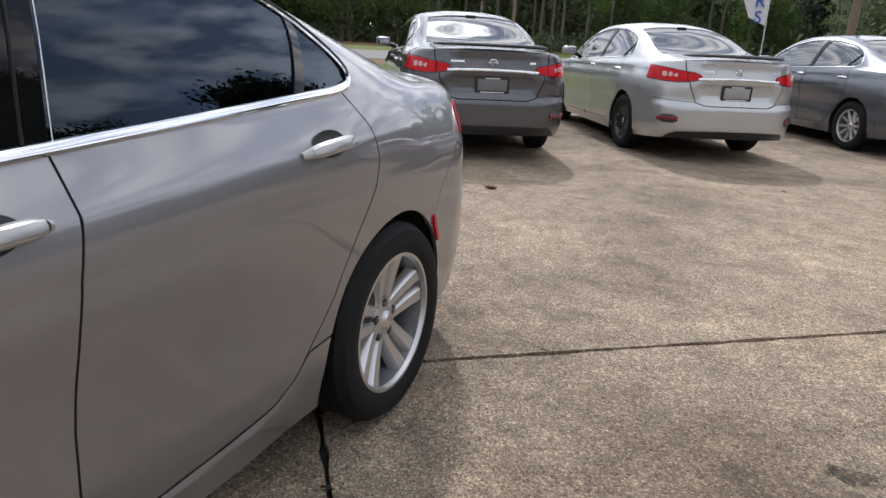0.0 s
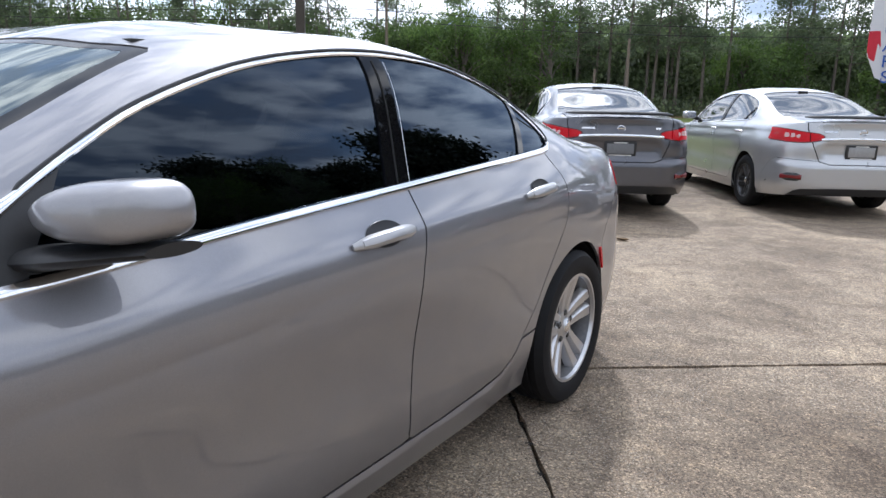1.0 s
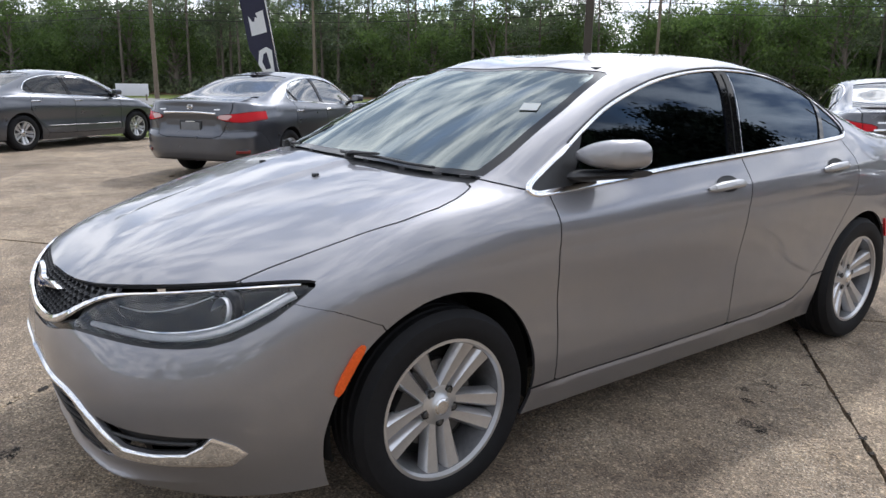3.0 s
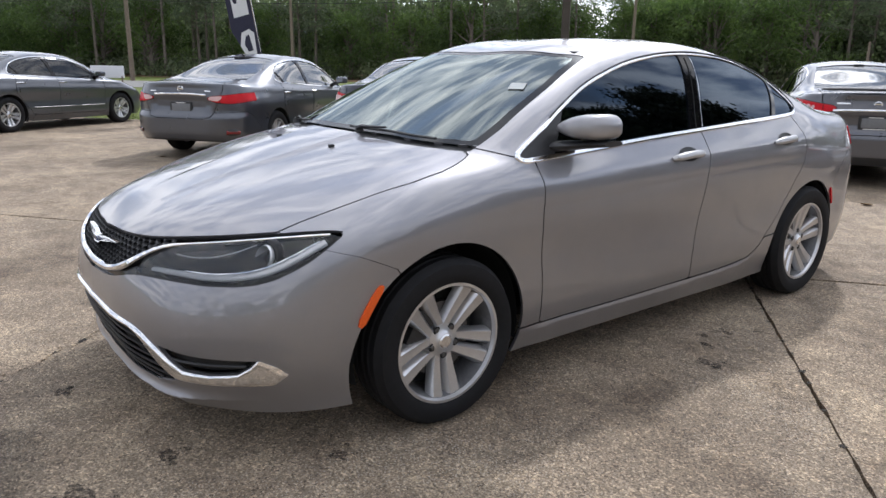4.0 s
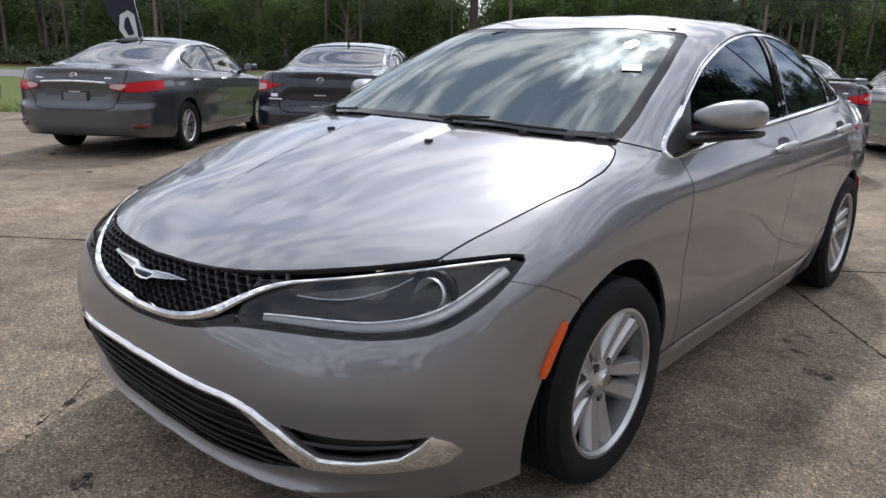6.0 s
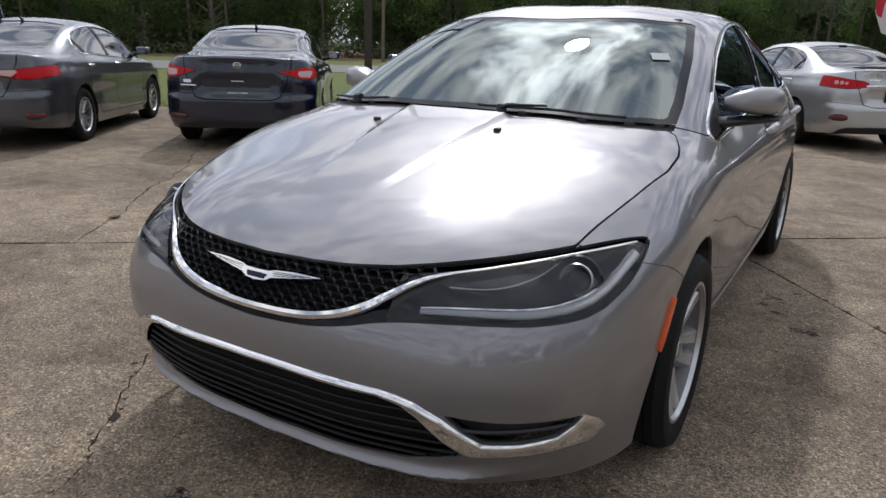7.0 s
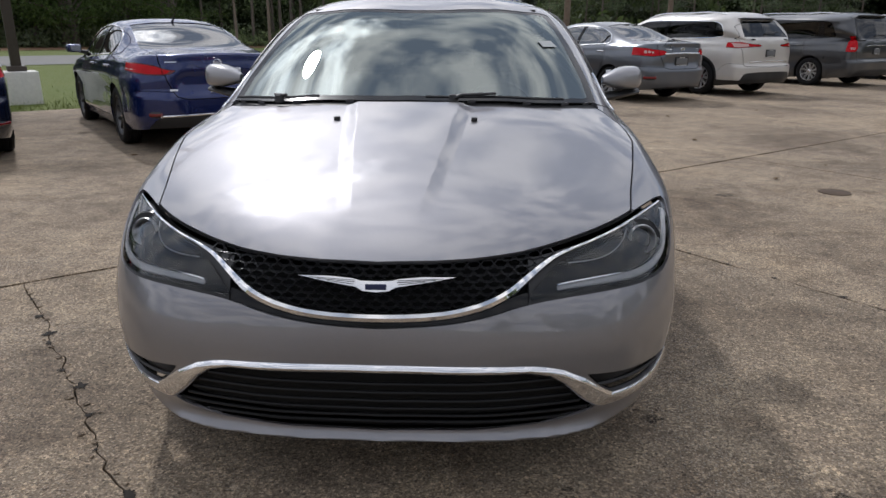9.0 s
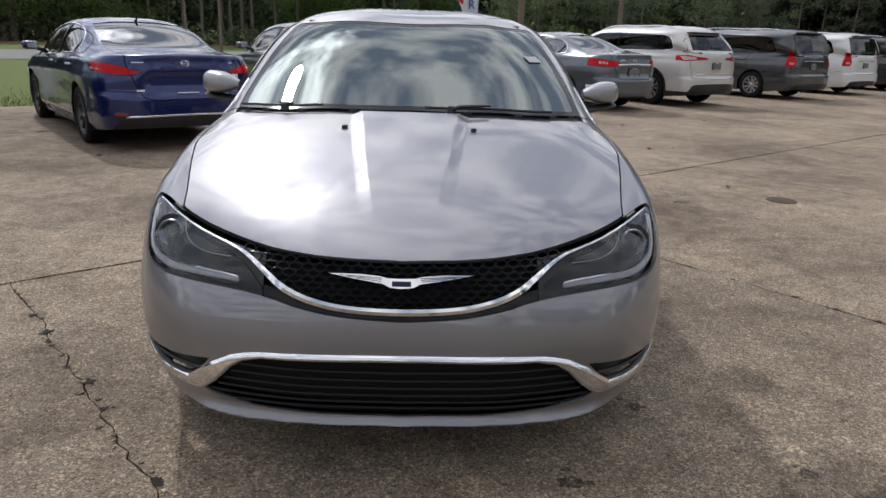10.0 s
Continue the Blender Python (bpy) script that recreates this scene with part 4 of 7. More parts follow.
# added black box that hides the lit ground behind the grille
part("grille_blocker", box(-.42, -.775, .25, .42, -.745, .72, .01), CAVITY, sedan, "black panel added behind the grille to block the view through")
chrome_line = [(0, .601), (.10, .602), (.17, .608), (.215, .615), (.285, .632), (.345, .658), (.388, .688), (.446, .723), (.50, .740), (.60, .755), (.705, .772), (.78, .783), (.846, .791)]
line = [(-x, z) for x, z in chrome_line[:0:-1]] + chrome_line
line = rounded(line, 1, False)
hits = [hero.ahead(x, z) for x, z in line]
part("grille_trim", tube([p - n * 0.002 for p, n in hits], [0.0135 if abs(x) < .33 else 0.0135 - 0.0098 * min(1, (abs(x) - .33) / .2) for x, z in line], 8, flat=0.75, ups=[n for _, n in hits]), CHROME, sedan, "chrome strip under the grille and over the lamps")
def band_bulge(p):
    d = np.clip(band(np.concatenate([p, p], axis=1)) / 0.013, 0, 1)
    return 0.010 * (1 - (1 - d) ** 2)


band_all = raised(refined(band_all, lambda c: c[:, 2] < 9, 1), band_bulge, 1, -1)
skin_part("bumper_trim", band_all, CHROME, sedan, "chrome surround of the lower grille", inset=-0.002, rim=0.02)
skin_part("lower_grille_back", low_all, CAVITY, sedan, inset=0.05, rim=-0.044)
for sign, half in sides(pocket_all):
    skin_part("fog_pocket", half, BLACK, sedan, inset=0.03, rim=0)
for k in range(6):
    z = 0.272 + k * 0.028
    half = float(np.interp(z, [.26, .30, .346, .406, .44], [.46, .575, .535, .48, .42]))
    xs = np.linspace(-half, half, 33)
    row = [hero.ahead(x, z + 0.004 * (x / half) ** 2) for x in xs]
    part("grille_bar", tube([p + Vector((0, 0.012, 0)) for p, n in row], 0.0052, 8, flat=1.0), GRILLE, sedan)
for sign in (-1, 1):
    row = [hero.ahead(sign * x, .378) for x in np.linspace(.575, .80, 12)]
    part("pocket_bar", tube([p + Vector((0, 0.014, 0)) for p, n in row], 0.006, 6), BLACK, sedan)
# winged badge, a plain shape
wing = [(0, .668), (.034, .670), (.052, .679), (.12, .688), (.206, .7015), (.12, .7025), (.06, .6985), (.040, .694), (0, .694)]
outline = [(-x, z) for x, z in reversed(wing[1:-1])] + [(0, .668)] + wing[1:-1] + [(0, .694)]
bm = bmesh.new()
front = [bm.verts.new((x, hero.ahead(x, z)[0].y - 0.010, z)) for x, z in outline]
back = [bm.verts.new((x * 1.03, v.co.y + 0.014, z)) for (x, z), v in zip(outline, front)]
bm.faces.new(front)
for k in range(len(front)):
    bm.faces.new((front[k], front[(k + 1) % len(front)], back[(k + 1) % len(front)], back[k]))
bmesh.ops.recalc_face_normals(bm, faces=bm.faces[:])
badge = part("badge", bm, CHROME, sedan, "chrome winged badge on the grille", smooth=25)
part("badge_plate", moved(box(-.027, -.003, -.0075, .027, .002, .0075, .002), Matrix.Translation((0, hero.ahead(0, .68)[0].y - 0.011, .6815))),
     shader("badge_blue", (0.03, 0.04, 0.10), 0.2), badge)

for sign in (-1, 1):
    for z0, z1, x0, x1 in ((.6855, .6915, .058, .128), (.6905, .6955, .055, .155), (.6945, .6985, .055, .175)):
        row = [(sign * (x0 + (x1 - x0) * t), z0 + (z1 - z0) * t) for t in (0, .5, 1)]
        part("badge_groove", tube([(x, hero.ahead(x, z)[0].y - .0105, z) for x, z in row], .0009, 5), BLACK, badge)
SILVER_HANDLE = car_paint("handle_paint", (0.42, 0.415, 0.42), metal=0.6, rough=0.34)
# markers, handles, mirrors, wipers and washer jets
for name, mat, poly, lab in (("side_marker", AMBER, [(-.297, .604), (-.322, .612), (-.362, .56), (-.408, .480), (-.386, .464), (-.345, .535)], "amber side marker at the wheel arch"),
                             ("rear_marker", RED, [(3.02, .635), (3.042, .642), (3.088, .54), (3.072, .528)], "red rear side marker")):
    close = refined(hero.tri, lambda c: (np.abs(c[:, 1] - poly[0][1 - 1]) < .16) & (np.abs(c[:, 2] - .55) < .16), 2)
    got, _ = split(close, both(limit(inside(rounded(poly, 1), 1, 2), where(0, low=.5))))
    for sign, half in sides(got):
        skin_part(name, half, mat, sedan, lab, inset=-0.008, rim=0.014)
for sign in (-1, 1):
    for y0, z0, y1, z1 in ((1.316, .924, 1.572, .934), (2.239, .953, 2.481, .965)):
        pts, ups, rad = [], [], []
        for k in range(13):
            t = k / 12
            p, n = hero.side(y0 + (y1 - y0) * t, z0 + (z1 - z0) * t, sign)
            pts.append(p + n * (0.015 + 0.032 * min(1, 4.2 * t * (1 - t))))
            ups.append(n)
            rad.append(0.006 + 0.0125 * min(1, 5 * t * (1 - t) + 0.22))
        handle = part("door_handle", tube(pts, rad, 10, flat=0.62, ups=ups), SILVER_HANDLE, sedan, "silver painted pull handle")
        edge = [p + n * 0.008 for p, n in zip(pts, ups)]
        part("handle_face", tube(edge[1:-1], [r * 0.72 for r in rad[1:-1]], 8, flat=0.4, ups=ups[1:-1]), SILVER_HANDLE, handle)
        if y0 < 2 and sign > 0:
            part("lock_cylinder", moved(lathe([(0.0, 0.002), (0.008, 0.002), (0.010, 0.0), (0.010, -0.006)], 16), Matrix.Translation(pts[-2] + ups[-2] * 0.0065) @ ups[-2].to_track_quat("X", "Z").to_matrix().to_4x4()), BLACK, handle, "dark key lock")
        # dark disc on the flank paints the shade in the handle's cup
        p, n = hero.side((y0 + y1) / 2 + 0.01, (z0 + z1) / 2 + 0.010, sign)
        cup = moved(lathe([(0.0, 0.0), (0.04, 0.0), (0.058, 0.0012), (0.060, 0.0)], 28), Matrix.Translation(p + n * 0.0115) @ n.to_track_quat("X", "Z").to_matrix().to_4x4() @ Matrix.Diagonal((1, 1.25, 0.62, 1)))
        part("handle_cup_shade", cup, shader("handle_shadow", (0.035, 0.035, 0.037), 0.3, 0.5) if "handle_shadow" not in bpy.data.materials else bpy.data.materials["handle_shadow"], handle)
    # door mirror: a rounded housing on a black arm
    bm = bmesh.new()
    rings = []
    for i in range(21):
        t = i / 20
        x = 0.835 + 0.200 * t
        grow = math.sin(min(1, t * 1.25 + 0.22) * math.pi / 2) * math.sqrt(max(0.03, 1 - (max(0, t - 0.76) / 0.248) ** 2))
        cy, cz = 0.640 + 0.110 * t, 1.094 + 0.004 * t
        ring = []
        for k in range(32):
            a = math.tau * k / 32
            c, s = math.cos(a), math.sin(a)
            dy = 0.088 * grow * (abs(c) ** 0.62) * (1 if c > 0 else -1) * (0.75 if c > 0 else 1.15)
            dz = grow * (abs(s) ** 0.62) * (0.060 if s > 0 else -0.044)
            ring.append(bm.verts.new((sign * x, cy + dy, cz + dz)))
        rings.append(ring)
    for a, b in zip(rings, rings[1:]):
        for k in range(32):
            bm.faces.new((a[k], a[(k + 1) % 32], b[(k + 1) % 32], b[k]))
    bm.faces.new(rings[0])
    bm.faces.new(rings[-1][::-1])
    bmesh.ops.recalc_face_normals(bm, faces=bm.faces[:])
    mirror = part("door_mirror", bm, MIRROR_PAINT, sedan, "silver door mirror on a black foot", smooth=50)
    foot = bmesh.new()
    rings = []
    for i in range(10):
        t = i / 9
        cx, cy, cz = sign * (0.79 + 0.232 * t), 0.605 + 0.138 * t, 1.012 + 0.036 * t - 0.008 * t * t
        deep, high = 0.046 + 0.036 * math.sin(math.pi * min(1, t * .9)), 0.026 - 0.014 * t
        rings.append([foot.verts.new((cx, cy + deep * math.cos(a), cz + high * math.sin(a))) for a in (math.tau * k / 14 for k in range(14))])
    for a, b in zip(rings, rings[1:]):
        for k in range(14):
            foot.faces.new((a[k], a[(k + 1) % 14], b[(k + 1) % 14], b[k]))
    foot.faces.new(rings[0])
    foot.faces.new(rings[-1][::-1])
    bmesh.ops.recalc_face_normals(foot, faces=foot.faces[:])
    part("mirror_foot", foot, BLACK, mirror, "black foot under the mirror", smooth=50)
    part("mirror_glass", moved(box(-0.066, -0.004, -0.036, 0.066, 0.004, 0.040, 0.003), pose(sign * 0.925, 0.752, 1.097, 0, 0, sign * 24)), CHROME, mirror, "mirror glass")
def wiper(x0, x1, pivot):
    pts = [hero.above(x, float(np.interp(abs(x), *zip(*hood_back))) + 0.058 + 0.012 * abs(x - pivot)) for x in np.linspace(x0, x1, 11)]
    w = part("wiper", tube([p + n * 0.012 for p, n in pts], [0.007] * 11, 6, flat=0.8), BLACK, sedan, "black wiper blade resting on the glass")
    p, n = hero.above(pivot, float(np.interp(abs(pivot), *zip(*hood_back))) + 0.03)
    q, m = pts[5]
    part("wiper_arm", tube([p + n * 0.02, p + n * 0.034 + Vector((0.03, 0.0, 0)), q + m * 0.026], [0.014, 0.011, 0.007], 8, flat=0.7), BLACK, w)
    part("wiper_pivot", moved(lathe([(0, .03), (.016, .028), (.02, .0)], 14, "z"), Matrix.Translation(p + n * 0.005)), BLACK, w)
wiper(-0.72, -0.36, -0.52)
wiper(0.06, 0.60, 0.17)
for x in (-0.25, 0.25):
    p, n = hero.above(x, -0.122)
    part("washer_jet", moved(box(-0.011, -0.009, -0.004, 0.011, 0.013, 0.011, 0.004), Matrix.Translation(p)), BLACK, sedan, "small black washer jet")
# cabin
for x in (-0.37, 0.37):
    seat(sedan, x, 1.28, CLOTH)
seat(sedan, 0, 2.12, CLOTH, 1.25, True)
part("dashboard", moved(box(-0.68, 0.18, 0.62, 0.68, 0.72, 0.985, 0.07, 4), pose(0, 0, 0)), DASH, sedan, "dark dashboard behind the windshield")
part("steering_wheel", moved(lathe([(0.175, 0), (0.182, 0.013), (0.19, 0), (0.182, -0.013), (0.175, 0)], 36, "z"), pose(0.37, 0.86, 0.90, 62, 0, 0)), BLACK, sedan)
p, n = hero.above(0, 0.86)
part("rear_view_mirror", moved(box(-0.12, -0.012, -0.032, 0.12, 0.012, 0.032, 0.012), Matrix.Translation(p + Vector((0, 0.03, -0.085)))), BLACK, sedan)
part("mirror_stem", moved(box(-0.05, -0.03, -0.04, 0.05, 0.04, 0.01, 0.01), Matrix.Translation(p + Vector((0, 0.0, -0.03)))), BLACK, sedan)
p, n = hero.above(0.575, 0.62)
part("inspection_sticker", moved(box(-0.035, -0.028, -0.0006, 0.035, 0.028, 0.0006), Matrix.Translation(p + n * 0.0012) @ n.to_track_quat("Z", "Y").to_matrix().to_4x4()), STICKER, sedan, "white paper sticker inside the windshield")
part("headliner", moved(box(-0.55, 1.0, 1.395, 0.55, 2.3, 1.41, 0.005), pose(0, 0, 0)), CLOTH, sedan)


# ---- the other parked cars ----
def warp(front, base, tail, width, belt, roof, cowl_y, screen_y, roof_y, deck_y, deck_z, roof_wide=1.0, tail_wide=1.0, corner=((.985, .62), (.905, .24), (.60, .035))):
    """Makes maps that turn the sedan's lines into another car's. Returns the level lines and a map for single points."""
    end = base + tail

    def low_y(y):
        return np.interp(y, [-1.025, 0, 2.742, 3.87], [-front, 0, base, end])

    def high_y(y):
        return np.interp(y, [-.95, .05, .95, 2.1, 3.2, 3.80], [-front + .07, cowl_y, screen_y, roof_y, deck_y, end - .03])

    def map_z(y, z, high):
        out = np.interp(z, [0, .2, .55, 1.04, 1.495], [0, .2, .55, belt, roof])
        if high and y > 3.1:
            out = deck_z * z / 1.09
        return float(out)
    levels = []
    for k, line in enumerate(SEDAN):
        row = []
        for x, y, z in line:
            high = k >= 5
            ny = float(high_y(y) if high else low_y(y))
            nx = x * width / 1.87 * (roof_wide if high and z > 1.15 else 1.0) * (tail_wide if y > 3.3 else 1.0)
            nz = map_z(y, z, high)
            if k == 4 and y > 3.3:
                nz = deck_z * z / 1.09
            row.append((nx, ny, nz))
        if k < 5:
            x0, drop = row[12][0], 0.0 if k < 4 else 0.06 if deck_y < end - .2 else .02
            for key, (fx, dy) in zip((13, 14, 15), corner):
                row[key] = (x0 * fx, end - drop - dy, row[key][2])
            row[16] = (0, end - drop, row[16][2])
        levels.append(row)
    return levels, lambda y, z: (float(high_y(y)), map_z(min(y, 3.0), z, True))


def tail_shape(end, half, deck, hatch):
    """The folds of a parked car: bumper shelf, plate recess, trunk lip, shoulder and sill."""
    def shape(g):
        x, y, z = g[..., 0], g[..., 1], g[..., 2]
        back = np.clip((y - (end - .62)) / .34, 0, 1)
        back = back * back * (3 - 2 * back)
        shelf = np.clip((.655 - z) / .045, 0, 1)
        under = np.clip((.37 - z) / .17, 0, 1)
        amount = .046 * shelf - .085 * under ** 1.4
        if not hatch:
            lip = np.clip(1 - np.abs(z - (deck - .035)) / .055, 0, 1)
            dish = np.clip(1 - np.abs(z - .775) / .11, 0, 1) * np.clip((half * .52 - x) / .10, 0, 1)
            amount = amount + .040 * lip - .034 * np.minimum(1, dish * 2.2)
        out = g.copy()
        out[..., 1] += back * amount
        side = np.clip((x / half - .80) / .1, 0, 1) * (1 - back * .6)
        fold = deck - .185 + .030 * y
        out[..., 0] += side * (.026 * np.clip(1 - np.abs(z - fold) / .06, 0, 1) - .016 * np.clip(1 - np.abs(z - .56) / .16, 0, 1) + .012 * np.clip(1 - np.abs(z - .30) / .07, 0, 1))
        return out
    return shape


def parked_car(name, label, place, heading, paint, dims, radius=0.325, rim=0.215, wheel_kind="ten", wheel_metal=None, window=None, tail="sedan", lamp=None, lamp_white=None,
               plate=(0.70, 0.86, 0.16), strip=None, spoiler=False, low_black=0.36, reflectors=None, clad=False, badge=(0.0, 0.97), bright=True, fin=False, rails=False,
               side_strip=False, gate=None, script=(), lamp_depth=.50, glass=None, frame_plate=True, rear_glass=None):
    levels, mapped = warp(**dims)
    base, end = dims["base"], dims["base"] + dims["tail"]
    half = dims["width"] / 2
    skin = Skin(levels, 0.9, tail_shape(end, half, dims["deck_z"], tail != "sedan"))
    car = thing(name, label, "car", "parked cars", pose(place[0], place[1], 0, 0, 0, heading + 180) @ pose(0, -base, 0))
    hub_z = radius
    ar = radius + 0.048
    arch = lambda r: np.where(np.abs(r[:, 0]) > half * 0.55, np.minimum(np.hypot(r[:, 1], r[:, 2] - hub_z), np.hypot(r[:, 1] - base, r[:, 2] - hub_z)) - ar, 1.0)
    tail_tri = refined(skin.tri, lambda c: c[:, 1] > end - .7, 1)
    rest, _ = split(tail_tri, arch)
    dark = rest
    glass = glass or window
    day = [mapped(y, z) for y, z in daylight] if tail == "sedan" else None
    if tail != "sedan":
        b, t = dims["belt"], dims["roof"]
        day = rounded([(dims["cowl_y"] + .32, b + .02), (base - .2, b + .07), (end - .62, b + .09), (end - .50, b + .17), (end - .62, t - .20), (end - 1.0, t - .17), (dims["screen_y"] + .5, t - .155),
                       (dims["screen_y"] + .12, t - .19)], 2).tolist()
    dl = both(limit(inside(day, 1, 2), where(0, low=half * .35)))
    panes, rest = split(rest, dl)
    top = [mapped(a, 1.4)[0] for a in (.875, 1.02)]
    cow = dims["cowl_y"]
    fs = both(limit(where(1, cow + .06, top[0]), lambda r: half * np.interp(r[:, 1], [cow, top[1]], [.83, .65]) - r[:, 0], where(2, low=dims["belt"] - .12)))
    fscreen, rest = split(rest, fs)
    if tail == "sedan":
        y0, y1 = dims["roof_y"] + .16, dims["deck_y"] - .05
        rw = rear_glass or (.57, .70)
        rs = both(limit(where(1, y0, y1), lambda r: half * np.interp(r[:, 1], [y0, y1], rw) - r[:, 0], where(2, low=dims["deck_z"] - .02)))
    else:
        rs = both(limit(inside(gate, 0, 2), where(1, low=end - .75)))
    rscreen, rest = split(rest, rs)
    if tail == "sedan":
        rscreen = even_normals(rscreen, 2, 3)
    lamps, rest = split(rest, both(limit(inside(rounded(lamp, 1), 0, 2), where(1, low=end - lamp_depth))), 0.002)
    black, rest = split(rest, both(limit(inside(rounded([(-.3, low_black), (half * .66, low_black), (half * .80, low_black - .06), (half * .86, .1), (-.3, .1)], 1), 0, 2), where(1, low=end - .55))))
    if clad:
        more, rest = split(rest, both(lambda r: np.maximum(.34 - r[:, 2], np.where(r[:, 0] > half * .6, ar + .05 - np.minimum(np.hypot(r[:, 1], r[:, 2] - hub_z), np.hypot(r[:, 1] - base, r[:, 2] - hub_z)), -1))))
        for sign, piece in sides(more):
            skin_part("cladding", piece, BLACK, car, "black plastic sill and arch trim", inset=-0.004)
    dz = dims["deck_z"]
    lid = both(limit(inside([(-.1, dz + .3), (half * .66, dz + .3), (half * .66, dz - .10), (half * .60, dz - .30), (half * .52, dz - .46), (half * .4, dz - .49), (-.1, dz - .49)], 0, 2), where(1, low=dims["deck_y"] + .02))) if tail == "sedan" else \
        both(limit(inside([(-.1, 2), (half * .80, 2), (half * .82, 1.0), (half * .74, .62), (-.1, .60)], 0, 2), where(1, low=end - .35)))
    trunk, rest = split(rest, lid, 0.005)
    bumper, rest = split(rest, both(limit(where(1, low=end - .58), lambda r: np.interp(r[:, 1], [end - .58, end - .44, end - .30, end - .1, end + .1], [.46, .60, .68, .668, .655]) - r[:, 2])), 0.003)
    skin_part("rear_bumper", bumper, paint, car)
    ya, yb, yc = base * .16, base * .585, base * .93
    bz = dims["belt"] + .02
    d1 = both(limit(inside([(ya, bz + .1), (ya, .34), (ya + .06, .28), (yb, .29), (yb - .01, bz + .1)], 1, 2), where(0, low=half * .3)))
    d2 = both(limit(inside([(yb - .01, bz + .1), (yb, .29), (base - .52, .30), (base - .36, .50), (base - .16, .74), (yc, .9), (yc - .04, bz + .1)], 1, 2), where(0, low=half * .3)))
    for nm, rule in (("front_door", d1), ("rear_door", d2)):
        got, rest = split(rest, rule, 0.0045)
        for sign, piece in sides(got):
            door = skin_part(nm, piece, paint, car)
            if door is None:
                continue
            hy = (yb if nm == "front_door" else yc) - .20
            pts = [skin.side(hy + .2 * k / 6, dims["belt"] - .085 + .004 * k / 6, sign) for k in range(7)]
            part("door_handle", tube([p + n * (.004 + .03 * min(1, 4 * (k / 6) * (1 - k / 6))) for k, (p, n) in enumerate(pts)], 0.012, 6, flat=.7, ups=[n for _, n in pts]), SATIN if bright else paint, door)
    skin_part("body", rest, paint, car)
    skin_part("trunk_lid" if tail == "sedan" else "tailgate", trunk, paint, car)
    skin_part("bumper_skirt", black, BLACK, car, "black lower bumper", inset=0.006)
    _, hidden = split(dark, lambda r: np.maximum(dl(r), np.maximum(fs(r), rs(r))), -0.003)
    skin_part("inner_shell", hidden, CAVITY, car, inset=0.018, rim=0)
    # plain box added to keep light out from below
    part("underbody", box(-half * .66, -dims["front"] + .2, .22, half * .66, end - .45, .27), CAVITY, car)
    edge_of = both(inside(rounded(lamp, 1), 0, 2))
    for sign, piece in sides(lamps):
        dark_edge, lit = split(piece, lambda r: .011 - edge_of(r))
        la = skin_part("tail_lamp", dark_edge, RED_DARK, car, "red tail lamp", inset=-0.005, rim=0.02)
        for half_lens in split(lit, both(lambda r: r[:, 0] - half * (.64 if tail == "sedan" else .2)), .004):
            skin_part("lamp_lens", half_lens, RED, la, "bright red lens", inset=-0.009, rim=0.006)
        if lamp_white:
            xs = [x for x, z in lamp_white]
            wide = (max(xs) - min(xs)) / 3
            if wide > .045:
                wide *= 3
            for k in range(3 if wide < .045 else 1):
                x0 = min(xs) + k * wide
                inner, _ = split(piece, both(limit(inside(lamp_white, 0, 2), where(0, x0 + wide * .1, x0 + wide * .9))))
                skin_part("reverse_lens", inner, PALE_LENS, la, "pale reversing lens", inset=-0.012, rim=0.004)
    skin_part("windshield", fscreen, CLEAR, car, inset=0.004)
    skin_part("rear_windshield", rscreen, glass if tail != "sedan" else window, car, "rear window reflecting the sky", inset=0.004)
    for sign, piece in sides(panes):
        cuts = [(yb - .02, yb + .06), (base * .86, base * .875)] if tail == "sedan" else [(yb - .02, yb + .07), (base * 1.02, base * 1.07)]
        for a, b in cuts:
            lean = .25 if a < base * .8 else .6 if tail == "sedan" else .1
            post, piece = split(piece, lambda r, a=a, b=b, lean=lean: np.minimum(r[:, 1] - a - (r[:, 2] - bz) * lean, b + (r[:, 2] - bz) * lean - r[:, 1]))
            skin_part("pillar_trim", post, GLOSS, car, inset=-0.001)
        cy = piece[:, :, 1].mean(axis=1)
        limits = [-9, yb + .04, cuts[1][0] + .02 + (.09 if tail == "sedan" else 0), 99]
        for nm, lo, hi in zip(("front_window", "rear_window", "quarter_window"), limits, limits[1:]):
            skin_part(nm, piece[(cy >= lo) & (cy < hi)], glass, car, inset=0.006)
        if bright:
            pts = [skin.side(y, z, sign) for y, z in day]
            part("window_trim", tube([p + n * .002 for p, n in pts], 0.008, 5, True, flat=.6, ups=[n for _, n in pts]), CHROME, car)
        for y in (0, base):
            liner = moved(lathe([(ar + .005, half * .97), (ar + .012, half * .58), (.05, half * .56)], 32), pose(0, y, hub_z, 0, 0, 0 if sign > 0 else 180))
            bmesh.ops.delete(liner, geom=[v for v in liner.verts if v.co.z < .17], context="VERTS")
            part("arch_liner", liner, CAVITY, car)
            wheel(car, sign * (half - .125), y, wheel_kind, radius, .205, rim, random.uniform(0, 70), wheel_metal)
        mx = half + .055
        mz = dims["belt"] + .075
        my = dims["cowl_y"] + .58
        m = moved(box(-.095, -.065, -.055, .095, .065, .055, .045, 4), pose(sign * mx, my, mz, 0, 0, sign * 14))
        mir = part("door_mirror", m, paint, car, "door mirror")
        part("mirror_foot", tube([(sign * half * .88, my - .04, mz - .06), (sign * (half + .02), my - .02, mz - .03)], [.03, .022], 8), BLACK, mir)
